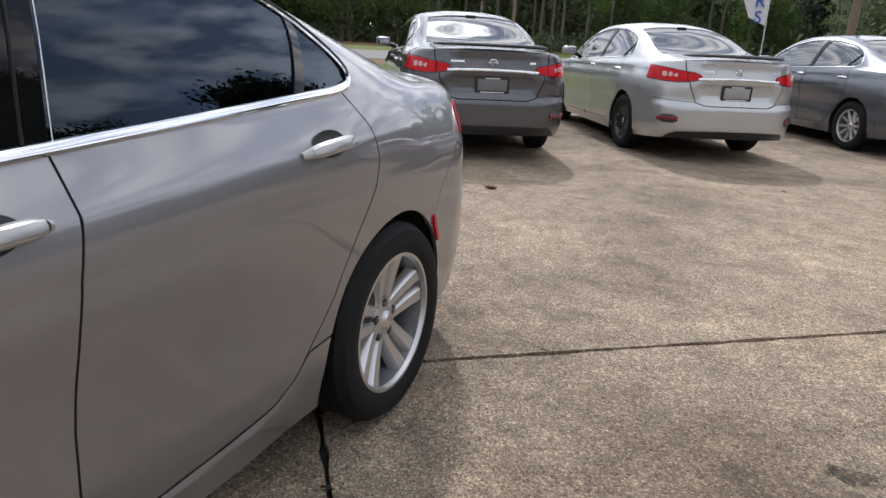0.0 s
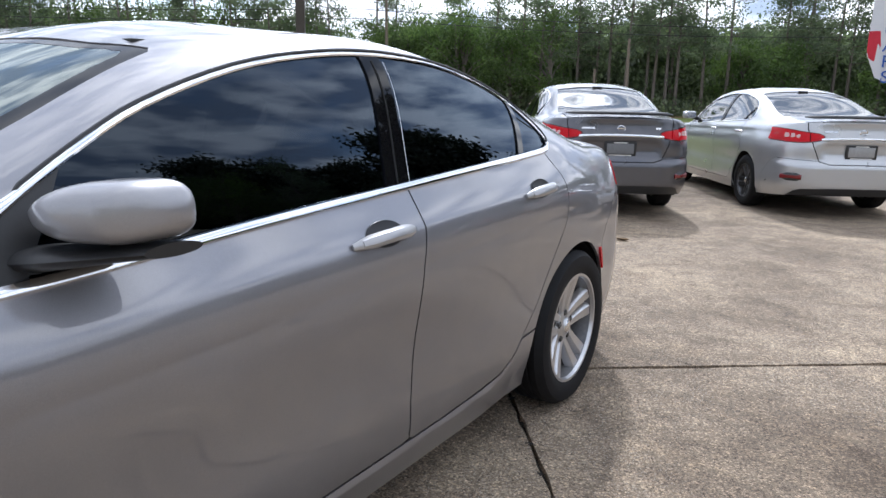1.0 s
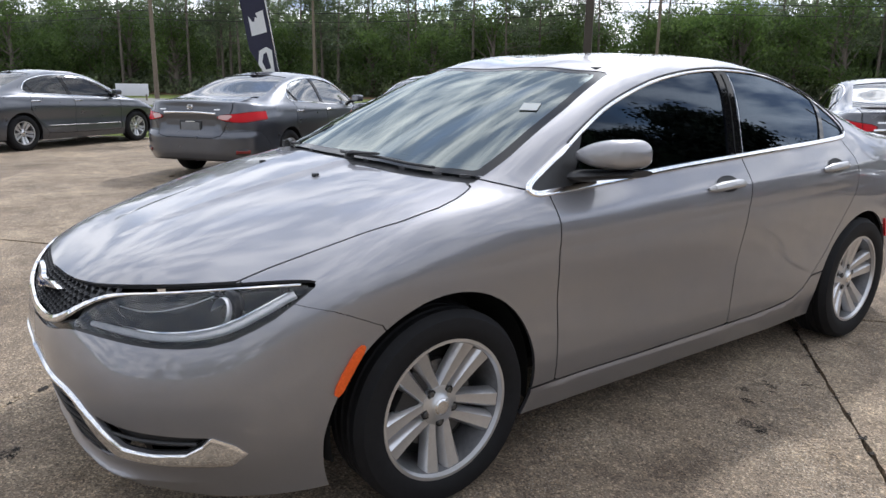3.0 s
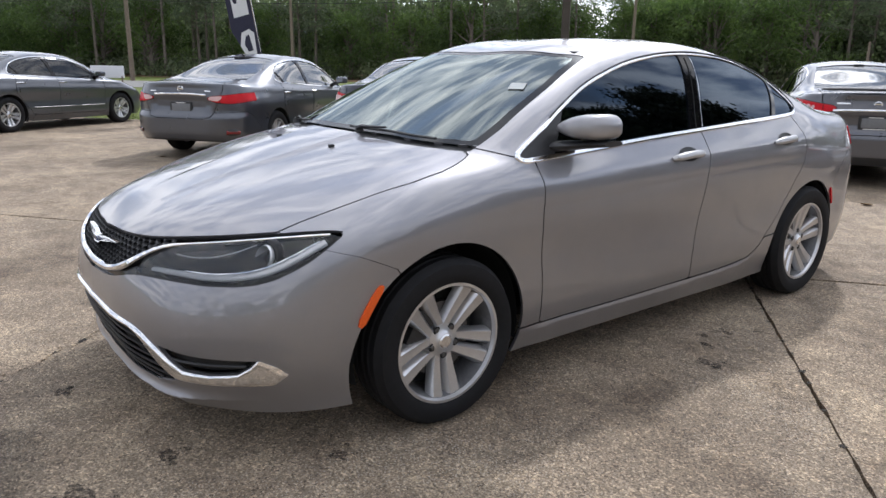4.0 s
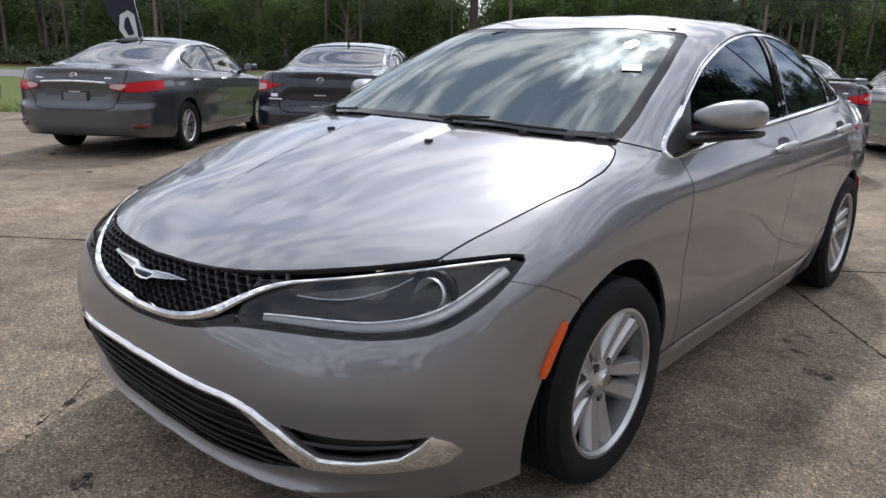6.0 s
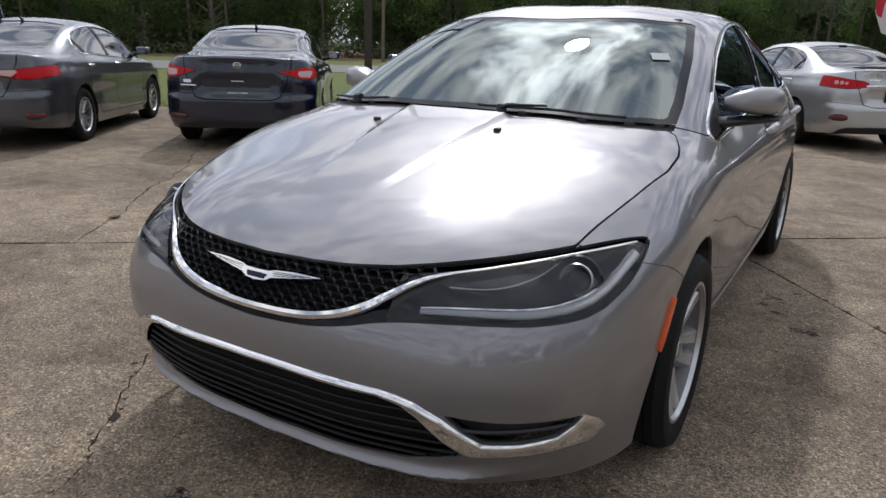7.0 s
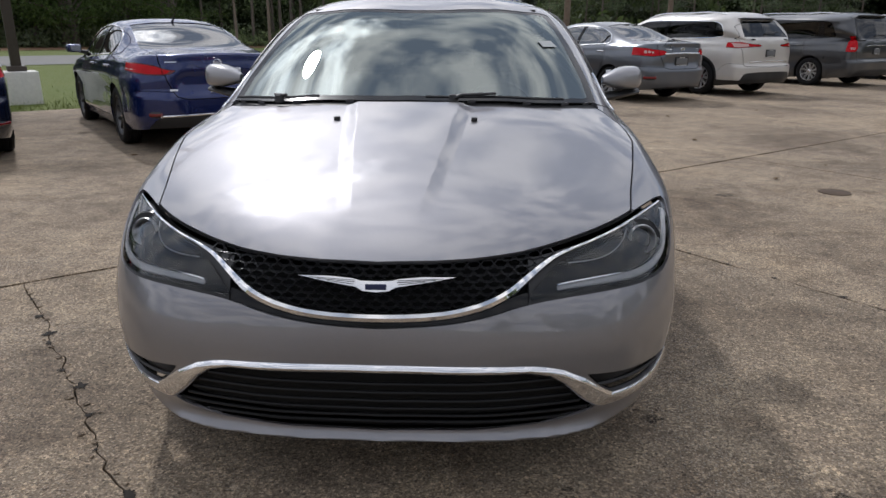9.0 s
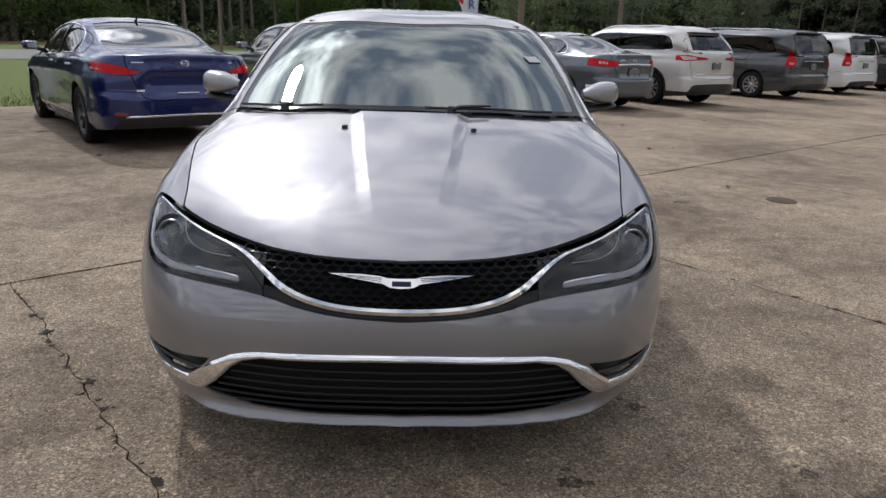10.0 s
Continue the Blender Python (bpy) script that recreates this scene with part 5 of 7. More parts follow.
        part("mirror_glass", moved(box(-.066, -.004, -.034, .066, .004, .034), pose(sign * mx, my, mz, 0, 0, sign * 14) @ pose(0, .071, 0)), CHROME, mir)
        if reflectors:
            x, z, w, h = reflectors
            pts = [skin.behind(sign * (x + w * k / 4), z) for k in range(5)]
            pod = [p + n * .001 for p, n in pts]
            part("reflector_pocket", tube(pod, [h * .8] + [h * 1.7] * 3 + [h * .8], 8, flat=.3, ups=[n for _, n in pts]), BLACK, car)
            part("reflector", tube([p + n * .006 for p, n in pts], h, 6, flat=.4, ups=[n for _, n in pts]), RED_DARK, car, "dark red bumper reflector")
        if side_strip:
            pts = [skin.side(y, .42 + .02 * y / base, sign) for y in np.linspace(ar + .12, base - ar - .15, 14)]
            part("side_strip", tube([p + n * .008 for p, n in pts], .010, 6, flat=.5, ups=[n for _, n in pts]), DARKENED_ALLOY, car, "dull metal strip along the doors")
        if rails:
            pts = [skin.above(sign * half * .62, y) for y in np.linspace(dims["screen_y"] + .1, end - .7, 14)]
            part("roof_rail", tube([p + Vector((0, 0, .045 * min(1, 6 * (k / 13) * (1 - k / 13)))) for k, (p, n) in enumerate(pts)], .016, 6), SATIN, car)
    # plate, strip, badge and lettering bars on the tail
    if plate:
        z0, z1, w = plate
        p, n = skin.behind(0, (z0 + z1) / 2)
        tilt = Matrix.Translation(p + n * .008) @ pose(0, 0, 0, math.degrees(math.asin(max(-1, min(1, n.z)))), 0, 0)
        if frame_plate:
            part("plate_frame", moved(box(-w, -.006, -(z1 - z0) / 2, w, .008, (z1 - z0) / 2, .006), tilt), BLACK, car, "black dealer plate frame")
            part("plate", moved(box(-w * .84, .0, -(z1 - z0) * .33, w * .84, .010, (z1 - z0) * .36, .002), tilt), PLATE if paint is not SILVER_B else PLATE_PALE, car, "blank dealer plate")
        for dz2, ww in ((z1 - z0, .42), (-(z1 - z0), .7)):
            part("plate_bar", moved(box(-w * ww, .008, dz2 * .42 - .0045, w * ww, .013, dz2 * .42 + .0045), tilt), PAPER, car)
    if strip:
        z, w, r = strip
        pts = [skin.behind(x, z + .012 * (1 - (x / w) ** 2)) for x in np.linspace(-w, w, 15)]
        part("trunk_strip", tube([p + n * .006 for p, n in pts], r, 8, flat=.5, ups=[n for _, n in pts]), CHROME, car, "chrome strip over the plate")
    if badge:
        p, n = skin.behind(*badge)
        part("badge", moved(lathe([(.028, 0), (.036, .008), (.042, 0)], 28), Matrix.Translation(p + n * .003) @ n.to_track_quat("X", "Z").to_matrix().to_4x4() @ Matrix.Diagonal((1, 1.15, .9, 1))), CHROME, car, "round chrome badge")
        part("badge_bar", moved(box(-.04, 0, -.006, .04, .008, .006), Matrix.Translation(p + n * .004)), CHROME, car)
    for x, z, w, h in script:
        p, n = skin.behind(x, z)
        part("lettering_bar", moved(box(-w, -.002, -h, w, .004, h), Matrix.Translation(p + n * .003) @ pose(0, 0, 0, 8, 0, math.degrees(math.atan2(n.x, n.y)) * -1)), SATIN, car)
    if spoiler:
        pts = [skin.behind(x, dz - .02) for x in np.linspace(-half * .66, half * .66, 17)]
        part("spoiler", tube([Vector((p.x, p.y - .035, dz + .035 - .03 * abs(p.x / half) ** 3)) for p, n in pts], [.02] + [.05] * 15 + [.02], 8, flat=.38), BLACK if spoiler == "black" else paint, car, "low spoiler on the trunk edge")
    if tail != "sedan":
        top_z = max(z for x, z in gate)
        pts = [skin.behind(x, top_z + .045) for x in np.linspace(-half * .60, half * .60, 11)]
        part("roof_spoiler", tube([p + Vector((0, .045, .0)) for p, n in pts], [.02] + [.055] * 9 + [.02], 8, flat=.4), BLACK, car, "dark roof spoiler over the rear window")
    if fin:
        p, n = skin.above(0, dims["roof_y"] + .12)
        part("antenna_fin", tube([p + Vector((0, .0, 0)), p + Vector((0, .05, .022)), p + Vector((0, .10, .045))], [.018, .013, .005], 8, flat=.6), BLACK, car, "black antenna fin")
    if tail == "sedan":
        p, n = skin.above(0, dims["roof_y"] + .20)
        if not fin:
            part("brake_light", moved(box(-.06, -.012, -.01, .06, .012, .012, .005), Matrix.Translation(p)), BLACK, car)
    else:
        p, n = skin.behind(.05, min(z for x, z in gate) + .06)
        part("rear_wiper", tube([p + n * .02, p + n * .02 + Vector((-.45, 0, .03))], [.012, .007], 6), BLACK, car)
    for x in (-.36, .36):
        seat(car, x, dims["cowl_y"] + 1.25, CLOTH, .46)
    seat(car, 0, dims["cowl_y"] + 2.05, CLOTH, half * 1.3, True)
    return car


GREY = car_paint("gunmetal_paint", (0.085, 0.090, 0.105), metal=0.6, rough=0.30)
GREY_WARM = car_paint("grey_paint", (0.095, 0.095, 0.106), metal=0.6, rough=0.30)
GREY_MID = car_paint("mid_grey_paint", (0.120, 0.130, 0.150), metal=0.6, rough=0.30)
SILVER_B = car_paint("bright_silver_paint", (0.50, 0.505, 0.51), metal=0.6, rough=0.30, coat=0.9)
NAVY = car_paint("navy_paint", (0.006, 0.010, 0.026), metal=0.3, rough=0.25)
BLUE = car_paint("blue_paint", (0.008, 0.020, 0.110), metal=0.5, rough=0.25)
PEARL = car_paint("pearl_paint", (0.60, 0.57, 0.53), metal=0.05, rough=0.35)
CHARCOAL = car_paint("charcoal_paint", (0.055, 0.057, 0.062), metal=0.4, rough=0.3)
WHITE = car_paint("white_paint", (0.74, 0.74, 0.73), metal=0.0, rough=0.4)
BLACK_P = car_paint("black_paint", (0.008, 0.010, 0.010), metal=0.0, rough=0.3)
PLATE_PALE = speckled("pale_plate_face", (0.36, 0.365, 0.37), 0.4, 0.4, scale=40)
PLATE = speckled("plate_face", (0.16, 0.165, 0.17), 0.5, scale=40)
DARK_GLASS = pane("dark_glass", (0.045, 0.05, 0.052), 1.5)
SMOKE = pane("smoked_glass", (0.20, 0.22, 0.22), 1.55)
GREEN_GLASS = pane("green_glass", (0.34, 0.40, 0.38), 2.7)

sentra = dict(front=.86, base=2.70, tail=1.06, width=1.76, belt=1.01, roof=1.495, cowl_y=.05, screen_y=.86, roof_y=2.02, deck_y=3.18, deck_z=1.115, tail_wide=1.07)
sentra_lamp = [(.40, .90), (.44, .965), (.62, .985), (.74, 1.01), (.95, 1.05), (.97, .98), (.93, .905), (.80, .86), (.60, .855)]
sentra_white = [(.64, .905), (.65, .955), (.76, .965), (.77, .91)]
row_turn = 32.4
for label, place, paint, kind, metal, spoil, extra in (
        ("dark grey sedan with red tail lamps, parked in a row", (-1.15, 8.41), GREY_WARM, "ten", ALLOY, "black", .37),
        ("bright silver sedan with dark wheels and a trunk spoiler", (1.05, 10.05), SILVER_B, "split", ALLOY_DARK, "black", .36),
        ("mid grey sedan with bright wheels, parked in a row", (3.66, 12.09), GREY_MID, "ten", ALLOY, False, .30)):
    parked_car("sedan", label, place, row_turn, paint, sentra, .322, .215, kind, metal, GREEN_GLASS, "sedan", sentra_lamp, sentra_white, (.685, .845, .175), (.900, .46, .016), spoil, extra, (.62, .475, .17, .027),
               badge=(0, .985), script=[(.36, .985, .07, .010), (-.40, .99, .03, .009)])
sonata = dict(front=.92, base=2.795, tail=1.10, width=1.835, belt=.99, roof=1.47, cowl_y=.02, screen_y=.93, roof_y=2.05, deck_y=3.30, deck_z=1.07)
parked_car("sedan", "gunmetal grey sedan with swept red tail lamps beside the lawn", (-7.71, 2.455), 36.9, GREY, sonata, .325, .215, "ten", ALLOY, GREEN_GLASS, "sedan",
           [(.40, .84), (.52, .80), (.70, .775), (.86, .80), (.95, .86), (.95, .95), (.80, .93), (.62, .90), (.45, .885)], [(.42, .84), (.56, .815), (.64, .885), (.47, .878)], (.63, .80, .17), (.895, .40, .013), False, .30,
           (.66, .40, .14, .026), badge=(0, .975), script=[(.42, .94, .05, .008), (-.42, .95, .04, .008)], fin=True)
parked_car("sedan", "dark navy sedan with red tail lamps beside the lawn", (-5.63, 4.45), 37.4, NAVY, dict(sonata, deck_z=1.09), .325, .215, "ten", ALLOY, GREEN_GLASS, "sedan",
           [(.40, .925), (.60, .87), (.74, .825), (.90, .84), (.94, .97), (.80, .985), (.60, .945)], [(.66, .865), (.80, .855), (.84, .935), (.68, .925)], (.66, .82, .17), None, False, .34,
           (.58, .405, .26, .016), badge=(0, .985), script=[(.56, .80, .05, .018), (.55, .755, .10, .007)], fin=True, frame_plate=False)
altima = dict(front=.97, base=2.825, tail=1.10, width=1.852, belt=.98, roof=1.447, cowl_y=.02, screen_y=.93, roof_y=2.05, deck_y=3.28, deck_z=1.07)
parked_car("sedan", "metallic blue sedan with red tail lamps beside the lawn", (-3.24, 6.10), 36.9, BLUE, altima, .335, .235, "ten", ALLOY_DARK, GREEN_GLASS, "sedan",
           [(.44, .885), (.56, .90), (.66, .945), (.93, .985), (.94, .90), (.80, .845), (.60, .835), (.50, .855)], [(.80, .88), (.82, .90), (.88, .91), (.88, .89)], (.62, .79, .17), (.40, .66, .010), False, .405,
           (.64, .42, .12, .020), badge=(0, .965), script=[(.50, .975, .060, .005), (-.52, .97, .025, .005), (.50, .68, .040, .010)], fin=True, frame_plate=False)
parked_car("sedan", "grey sedan seen from its flank beside the lawn", (-13.1, -.33), 34.0, GREY, dict(altima, front=.95, base=2.776, width=1.83, roof=1.47), .325, .215, "split", ALLOY, SMOKE, "sedan",
           [(.44, .885), (.66, .945), (.93, .985), (.94, .90), (.60, .835)], None, (.63, .80, .17), (.90, .4, .012), False, .30, (.64, .42, .12, .020), side_strip=True)
suv = dict(front=.90, base=2.85, tail=1.00, width=1.92, belt=1.10, roof=1.69, cowl_y=.02, screen_y=.85, roof_y=3.28, deck_y=3.74, deck_z=1.16, roof_wide=1.16, corner=((.985, .55), (.93, .17), (.64, .03)))
parked_car("crossover", "off-white crossover with dark sill trim, parked in a row", (5.93, 13.59), row_turn, PEARL, suv, .365, .245, "ten", ALLOY, DARK_GLASS, "hatch",
           [(.30, 1.01), (.62, 1.00), (.93, .97), (.95, 1.08), (.80, 1.11), (.62, 1.07), (.30, 1.05)], [(.60, 1.02), (.90, .99), (.90, 1.08), (.66, 1.06)], (.80, .95, .15), (.70, .62, .01), False, .50, None, lamp_depth=.40,
           clad=True, badge=None, rails=True, gate=[(-.70, 1.20), (.70, 1.20), (.66, 1.30), (.56, 1.52), (-.56, 1.52), (-.66, 1.30)])
van = dict(front=.98, base=3.08, tail=1.08, width=2.0, belt=1.07, roof=1.75, cowl_y=-.15, screen_y=.75, roof_y=3.88, deck_y=4.11, deck_z=1.12, roof_wide=1.28, corner=((.995, .5), (.955, .10), (.70, .015)))
for label, place, paint in (("charcoal grey minivan with red tail lamps, parked in a row", (9.6, 16.5), CHARCOAL), ("white minivan with red tail lamps, parked in a row", (12.6, 19.1), WHITE),
                            ("black minivan at the end of the parked row", (15.6, 21.6), BLACK_P)):
    parked_car("minivan", label, place, row_turn, paint, van, .345, .225, "ten", ALLOY, DARK_GLASS, "hatch", [(.74, .84), (1.05, .84), (1.05, 1.22), (.77, 1.21)], [(.83, .89), (.93, .89), (.93, .95), (.83, .95)],
               (.78, .93, .15), (.98, .45, .010), False, .42, None, badge=None, rails=True, lamp_depth=.19, bright=False, gate=[(-.84, 1.15), (.84, 1.15), (.76, 1.64), (-.76, 1.64)])


# ---- ground, grass, road ----
A_WAY, B_WAY = Vector((0.785, 0.6195, 0)), Vector((0.6195, -0.785, 0))       # along and across the slab joints


def ab(a, b, z=0.0):
    return A_WAY * a + B_WAY * b + Vector((0, 0, z))


def grass_material():
    m = shader("grass", (0.07, 0.10, 0.02), 0.9)
    c = blend(m, grain(m, 0.6, 5.0), ramp(m, grain(m, 14.0, 4.0), [(0.3, (0.048, 0.082, 0.006)), (0.7, (0.112, 0.158, 0.014))]), (0.118, 0.135, 0.018), "MIX")
    link(m, c, m.node_tree.nodes["Principled BSDF"].inputs["Base Color"])
    relief(m, grain(m, 40.0, 3.0), 0.6, 0.03)
    return m


def concrete_material():
    m = shader("stained_concrete", (0.3, 0.26, 0.21), 0.86)
    b = m.node_tree.nodes["Principled BSDF"]
    fine = ramp(m, grain(m, 130.0, 3.0, 0.7), [(0.30, (0.122, 0.094, 0.068)), (0.50, (0.276, 0.226, 0.172)), (0.72, (0.50, 0.428, 0.340))])
    mid = ramp(m, grain(m, 5.0, 7.0, 0.68), [(0.30, (0.64, 0.61, 0.58)), (0.50, (0.95, 0.94, 0.93)), (0.68, (1.22, 1.20, 1.15))])
    big = ramp(m, grain(m, 0.55, 5.0, 0.6), [(0.34, (0.52, 0.48, 0.44)), (0.50, (0.93, 0.91, 0.88)), (0.66, (1.20, 1.17, 1.10))])
    smear = node(m, "ShaderNodeTexNoise", Scale=2.2, Detail=7.0, Roughness=0.68, Distortion=0.9)
    co, mp = m.node_tree.nodes.new("ShaderNodeTexCoord"), node(m, "ShaderNodeMapping", Rotation=(0, 0, radians(-20)), Scale=(0.9, 1.25, 1.0))
    link(m, co.outputs["Object"], mp.inputs["Vector"])
    link(m, mp.outputs["Vector"], smear.inputs["Vector"])
    streak = ramp(m, smear.outputs["Fac"], [(0.33, (0.70, 0.66, 0.61)), (0.46, (0.98, 0.96, 0.94)), (0.58, (1.0, 0.99, 0.97)), (0.70, (1.18, 1.16, 1.13))])
    c = blend(m, 1.0, blend(m, 1.0, blend(m, 1.0, fine, mid, "MULTIPLY"), big, "MULTIPLY"), streak, "MULTIPLY")
    grit = ramp(m, grain(m, 30.0, 4.0, 0.75), [(0.34, (0.91, 0.905, 0.90)), (0.50, (1, 1, 1)), (0.66, (1.08, 1.075, 1.07))])
    for size, stops in ((125.0, [(0.0, (0.42, 0.40, 0.38)), (0.22, (0.86, 0.86, 0.85)), (0.72, (1.0, 1.0, 1.0)), (0.95, (1.75, 1.72, 1.66))]), (52.0, [(0.0, (0.74, 0.72, 0.70)), (0.10, (1, 1, 1)), (0.92, (1, 1, 1)), (1.0, (1.35, 1.33, 1.28))])):
        cells = node(m, "ShaderNodeTexVoronoi", Scale=size)
        link(m, co.outputs["Object"], cells.inputs["Vector"])
        pick = m.node_tree.nodes.new("ShaderNodeSeparateColor")
        link(m, cells.outputs["Color"], pick.inputs["Color"])
        c = blend(m, 1.0, c, ramp(m, pick.outputs["Red"], stops), "MULTIPLY")
    c = blend(m, 1.0, c, grit, "MULTIPLY")
    info = m.node_tree.nodes.new("ShaderNodeObjectInfo")
    c = blend(m, 1.0, c, ramp(m, info.outputs["Random"], [(0.0, (0.92, 0.92, 0.92)), (1.0, (1.06, 1.05, 1.04))]), "MULTIPLY")
    vor = node(m, "ShaderNodeTexVoronoi", Scale=95.0)
    link(m, co.outputs["Object"], vor.inputs["Vector"])
    worn = ramp(m, grain(m, 1.3, 4.0), [(0.40, (0, 0, 0)), (0.62, (1, 1, 1))])
    chips = blend(m, 1.0, ramp(m, vor.outputs["Distance"], [(0.0, (0.85, 0.85, 0.85)), (0.20, (0.5, 0.5, 0.5)), (0.30, (0, 0, 0))]), worn, "MULTIPLY")
    c = blend(m, chips, c, (0.60, 0.54, 0.46))
    vor2 = node(m, "ShaderNodeTexVoronoi", Scale=48.0)
    link(m, co.outputs["Object"], vor2.inputs["Vector"])
    c = blend(m, ramp(m, vor2.outputs["Distance"], [(0.0, (0.6, 0.6, 0.6)), (0.10, (0, 0, 0))]), c, (0.09, 0.070, 0.052))
    link(m, c, b.inputs["Base Color"])
    relief(m, grain(m, 110.0, 4.0, 0.75), 0.8, 0.007)
    return m


GRASS, CONCRETE = grass_material(), concrete_material()
SOIL = speckled("joint_dirt", (0.022, 0.018, 0.013), 0.95, scale=50, spread=0.4)
HOLE = speckled("broken_edge_dirt", (0.020, 0.016, 0.012), 0.95, scale=90, spread=0.5)
ASPHALT = speckled("asphalt", (0.20, 0.195, 0.185), 0.9, scale=30, spread=0.15)
STRAW = speckled("pine_straw", (0.16, 0.085, 0.04), 0.95, scale=3.0, spread=0.45)
STAIN = speckled("oil_stain", (0.055, 0.044, 0.034), 0.92, scale=25, spread=0.35)
stain_mix, stain_clear = STAIN.node_tree.nodes.new("ShaderNodeMixShader"), STAIN.node_tree.nodes.new("ShaderNodeBsdfTransparent")
link(STAIN, ramp(STAIN, grain(STAIN, 70.0, 5.0, 0.7), [(0.38, (0, 0, 0)), (0.60, (0.9, 0.9, 0.9))]), stain_mix.inputs["Fac"])
link(STAIN, stain_clear.outputs["BSDF"], stain_mix.inputs[1])
link(STAIN, STAIN.node_tree.nodes["Principled BSDF"].outputs["BSDF"], stain_mix.inputs[2])
link(STAIN, stain_mix.outputs["Shader"], STAIN.node_tree.nodes["Material Output"].inputs["Surface"])

bm = bmesh.new()
ring_r = [0, 20, 60, 160, 500, 1600]
prev = None
for r in ring_r:
    now = [bm.verts.new((r * math.cos(k * math.tau / 48), r * math.sin(k * math.tau / 48), -0.05)) for k in range(48)] if r else [bm.verts.new((0, 0, -0.05))]
    if prev:
        for k in range(48):
            bm.faces.new((prev[0], now[k], now[(k + 1) % 48])) if len(prev) == 1 else bm.faces.new((prev[k], now[k], now[(k + 1) % 48], prev[(k + 1) % 48]))
    prev = now
tagged(part("ground", bm, GRASS), "green mown grass round the lot", "ground", kind="structure")


def strip_sheet(name, material, a0, a1, b0, b1, z, label, category):
    g = bmesh.new()
    n = 24
    rows = [[g.verts.new(ab(a0 + (a1 - a0) * k / n, b, z)) for b in (b0, b1)] for k in range(n + 1)]
    for p, q in zip(rows, rows[1:]):
        g.faces.new((p[0], q[0], q[1], p[1]))
    bmesh.ops.recalc_face_normals(g, faces=g.faces[:])
    return tagged(part(name, g, material), label, category, kind="structure")


strip_sheet("road", ASPHALT, -160, 160, -30, -41, -0.03, "pale grey asphalt road beyond the lawn", "road")
strip_sheet("lot_bed", SOIL, -34, 40, -11.35, 26, -0.030, "dark dirt in the joints between slabs", "ground")
strip_sheet("woodland_floor", STRAW, -140, 140, -52, -130, -0.02, "brown pine straw under the trees", "ground")
strip_sheet("woodland_floor", STRAW, 6, 80, -11.4, -29, -0.035, "brown pine straw under the trees", "ground")

pavement = thing("pavement", "stained weathered concrete slabs with dirty joints", "pavement", kind="structure")
near_a = [-34, -25.0, -18.2, -11.4, -8.0, -4.62, -1.225, 2.177, 5.58, 8.98, 12.4, 19.2, 26.0, 33.0, 40]
far_a = [-34, -16.0, -2.12, 24.0, 40]
joints_b = [-11.35, -1.94, 4.4, 10.6, 17.2, 26.0]
rng = random.Random(5)


def edge_line(p, q, rough, seed, n):
    """Points from p to q, wandering sideways by rough."""
    out = []
    side = (q - p).normalized().cross(Vector((0, 0, 1)))
    for k in range(n):
        t = k / n
        w = noise.noise(Vector((t * 9.0 + seed * 7.3, seed * 3.1, 0))) + 0.6 * noise.noise(Vector((t * 41.0 + seed, 5.0, seed))) + 0.35 * noise.noise(Vector((t * 150.0, seed, 2.0)))
        out.append(p + (q - p) * t + side * (w * rough * min(1, 8 * t, 8 * (1 - t))))
    return out


def joint_rough(along_a, value, other):
    """How far a joint wanders: the broken crack ahead of the sedan most of all."""
    if along_a and abs(value + 1.225) < .01 and other == 1:
        return 0.050
    return 0.10 if along_a and abs(value + 2.12) < .01 else 0.005


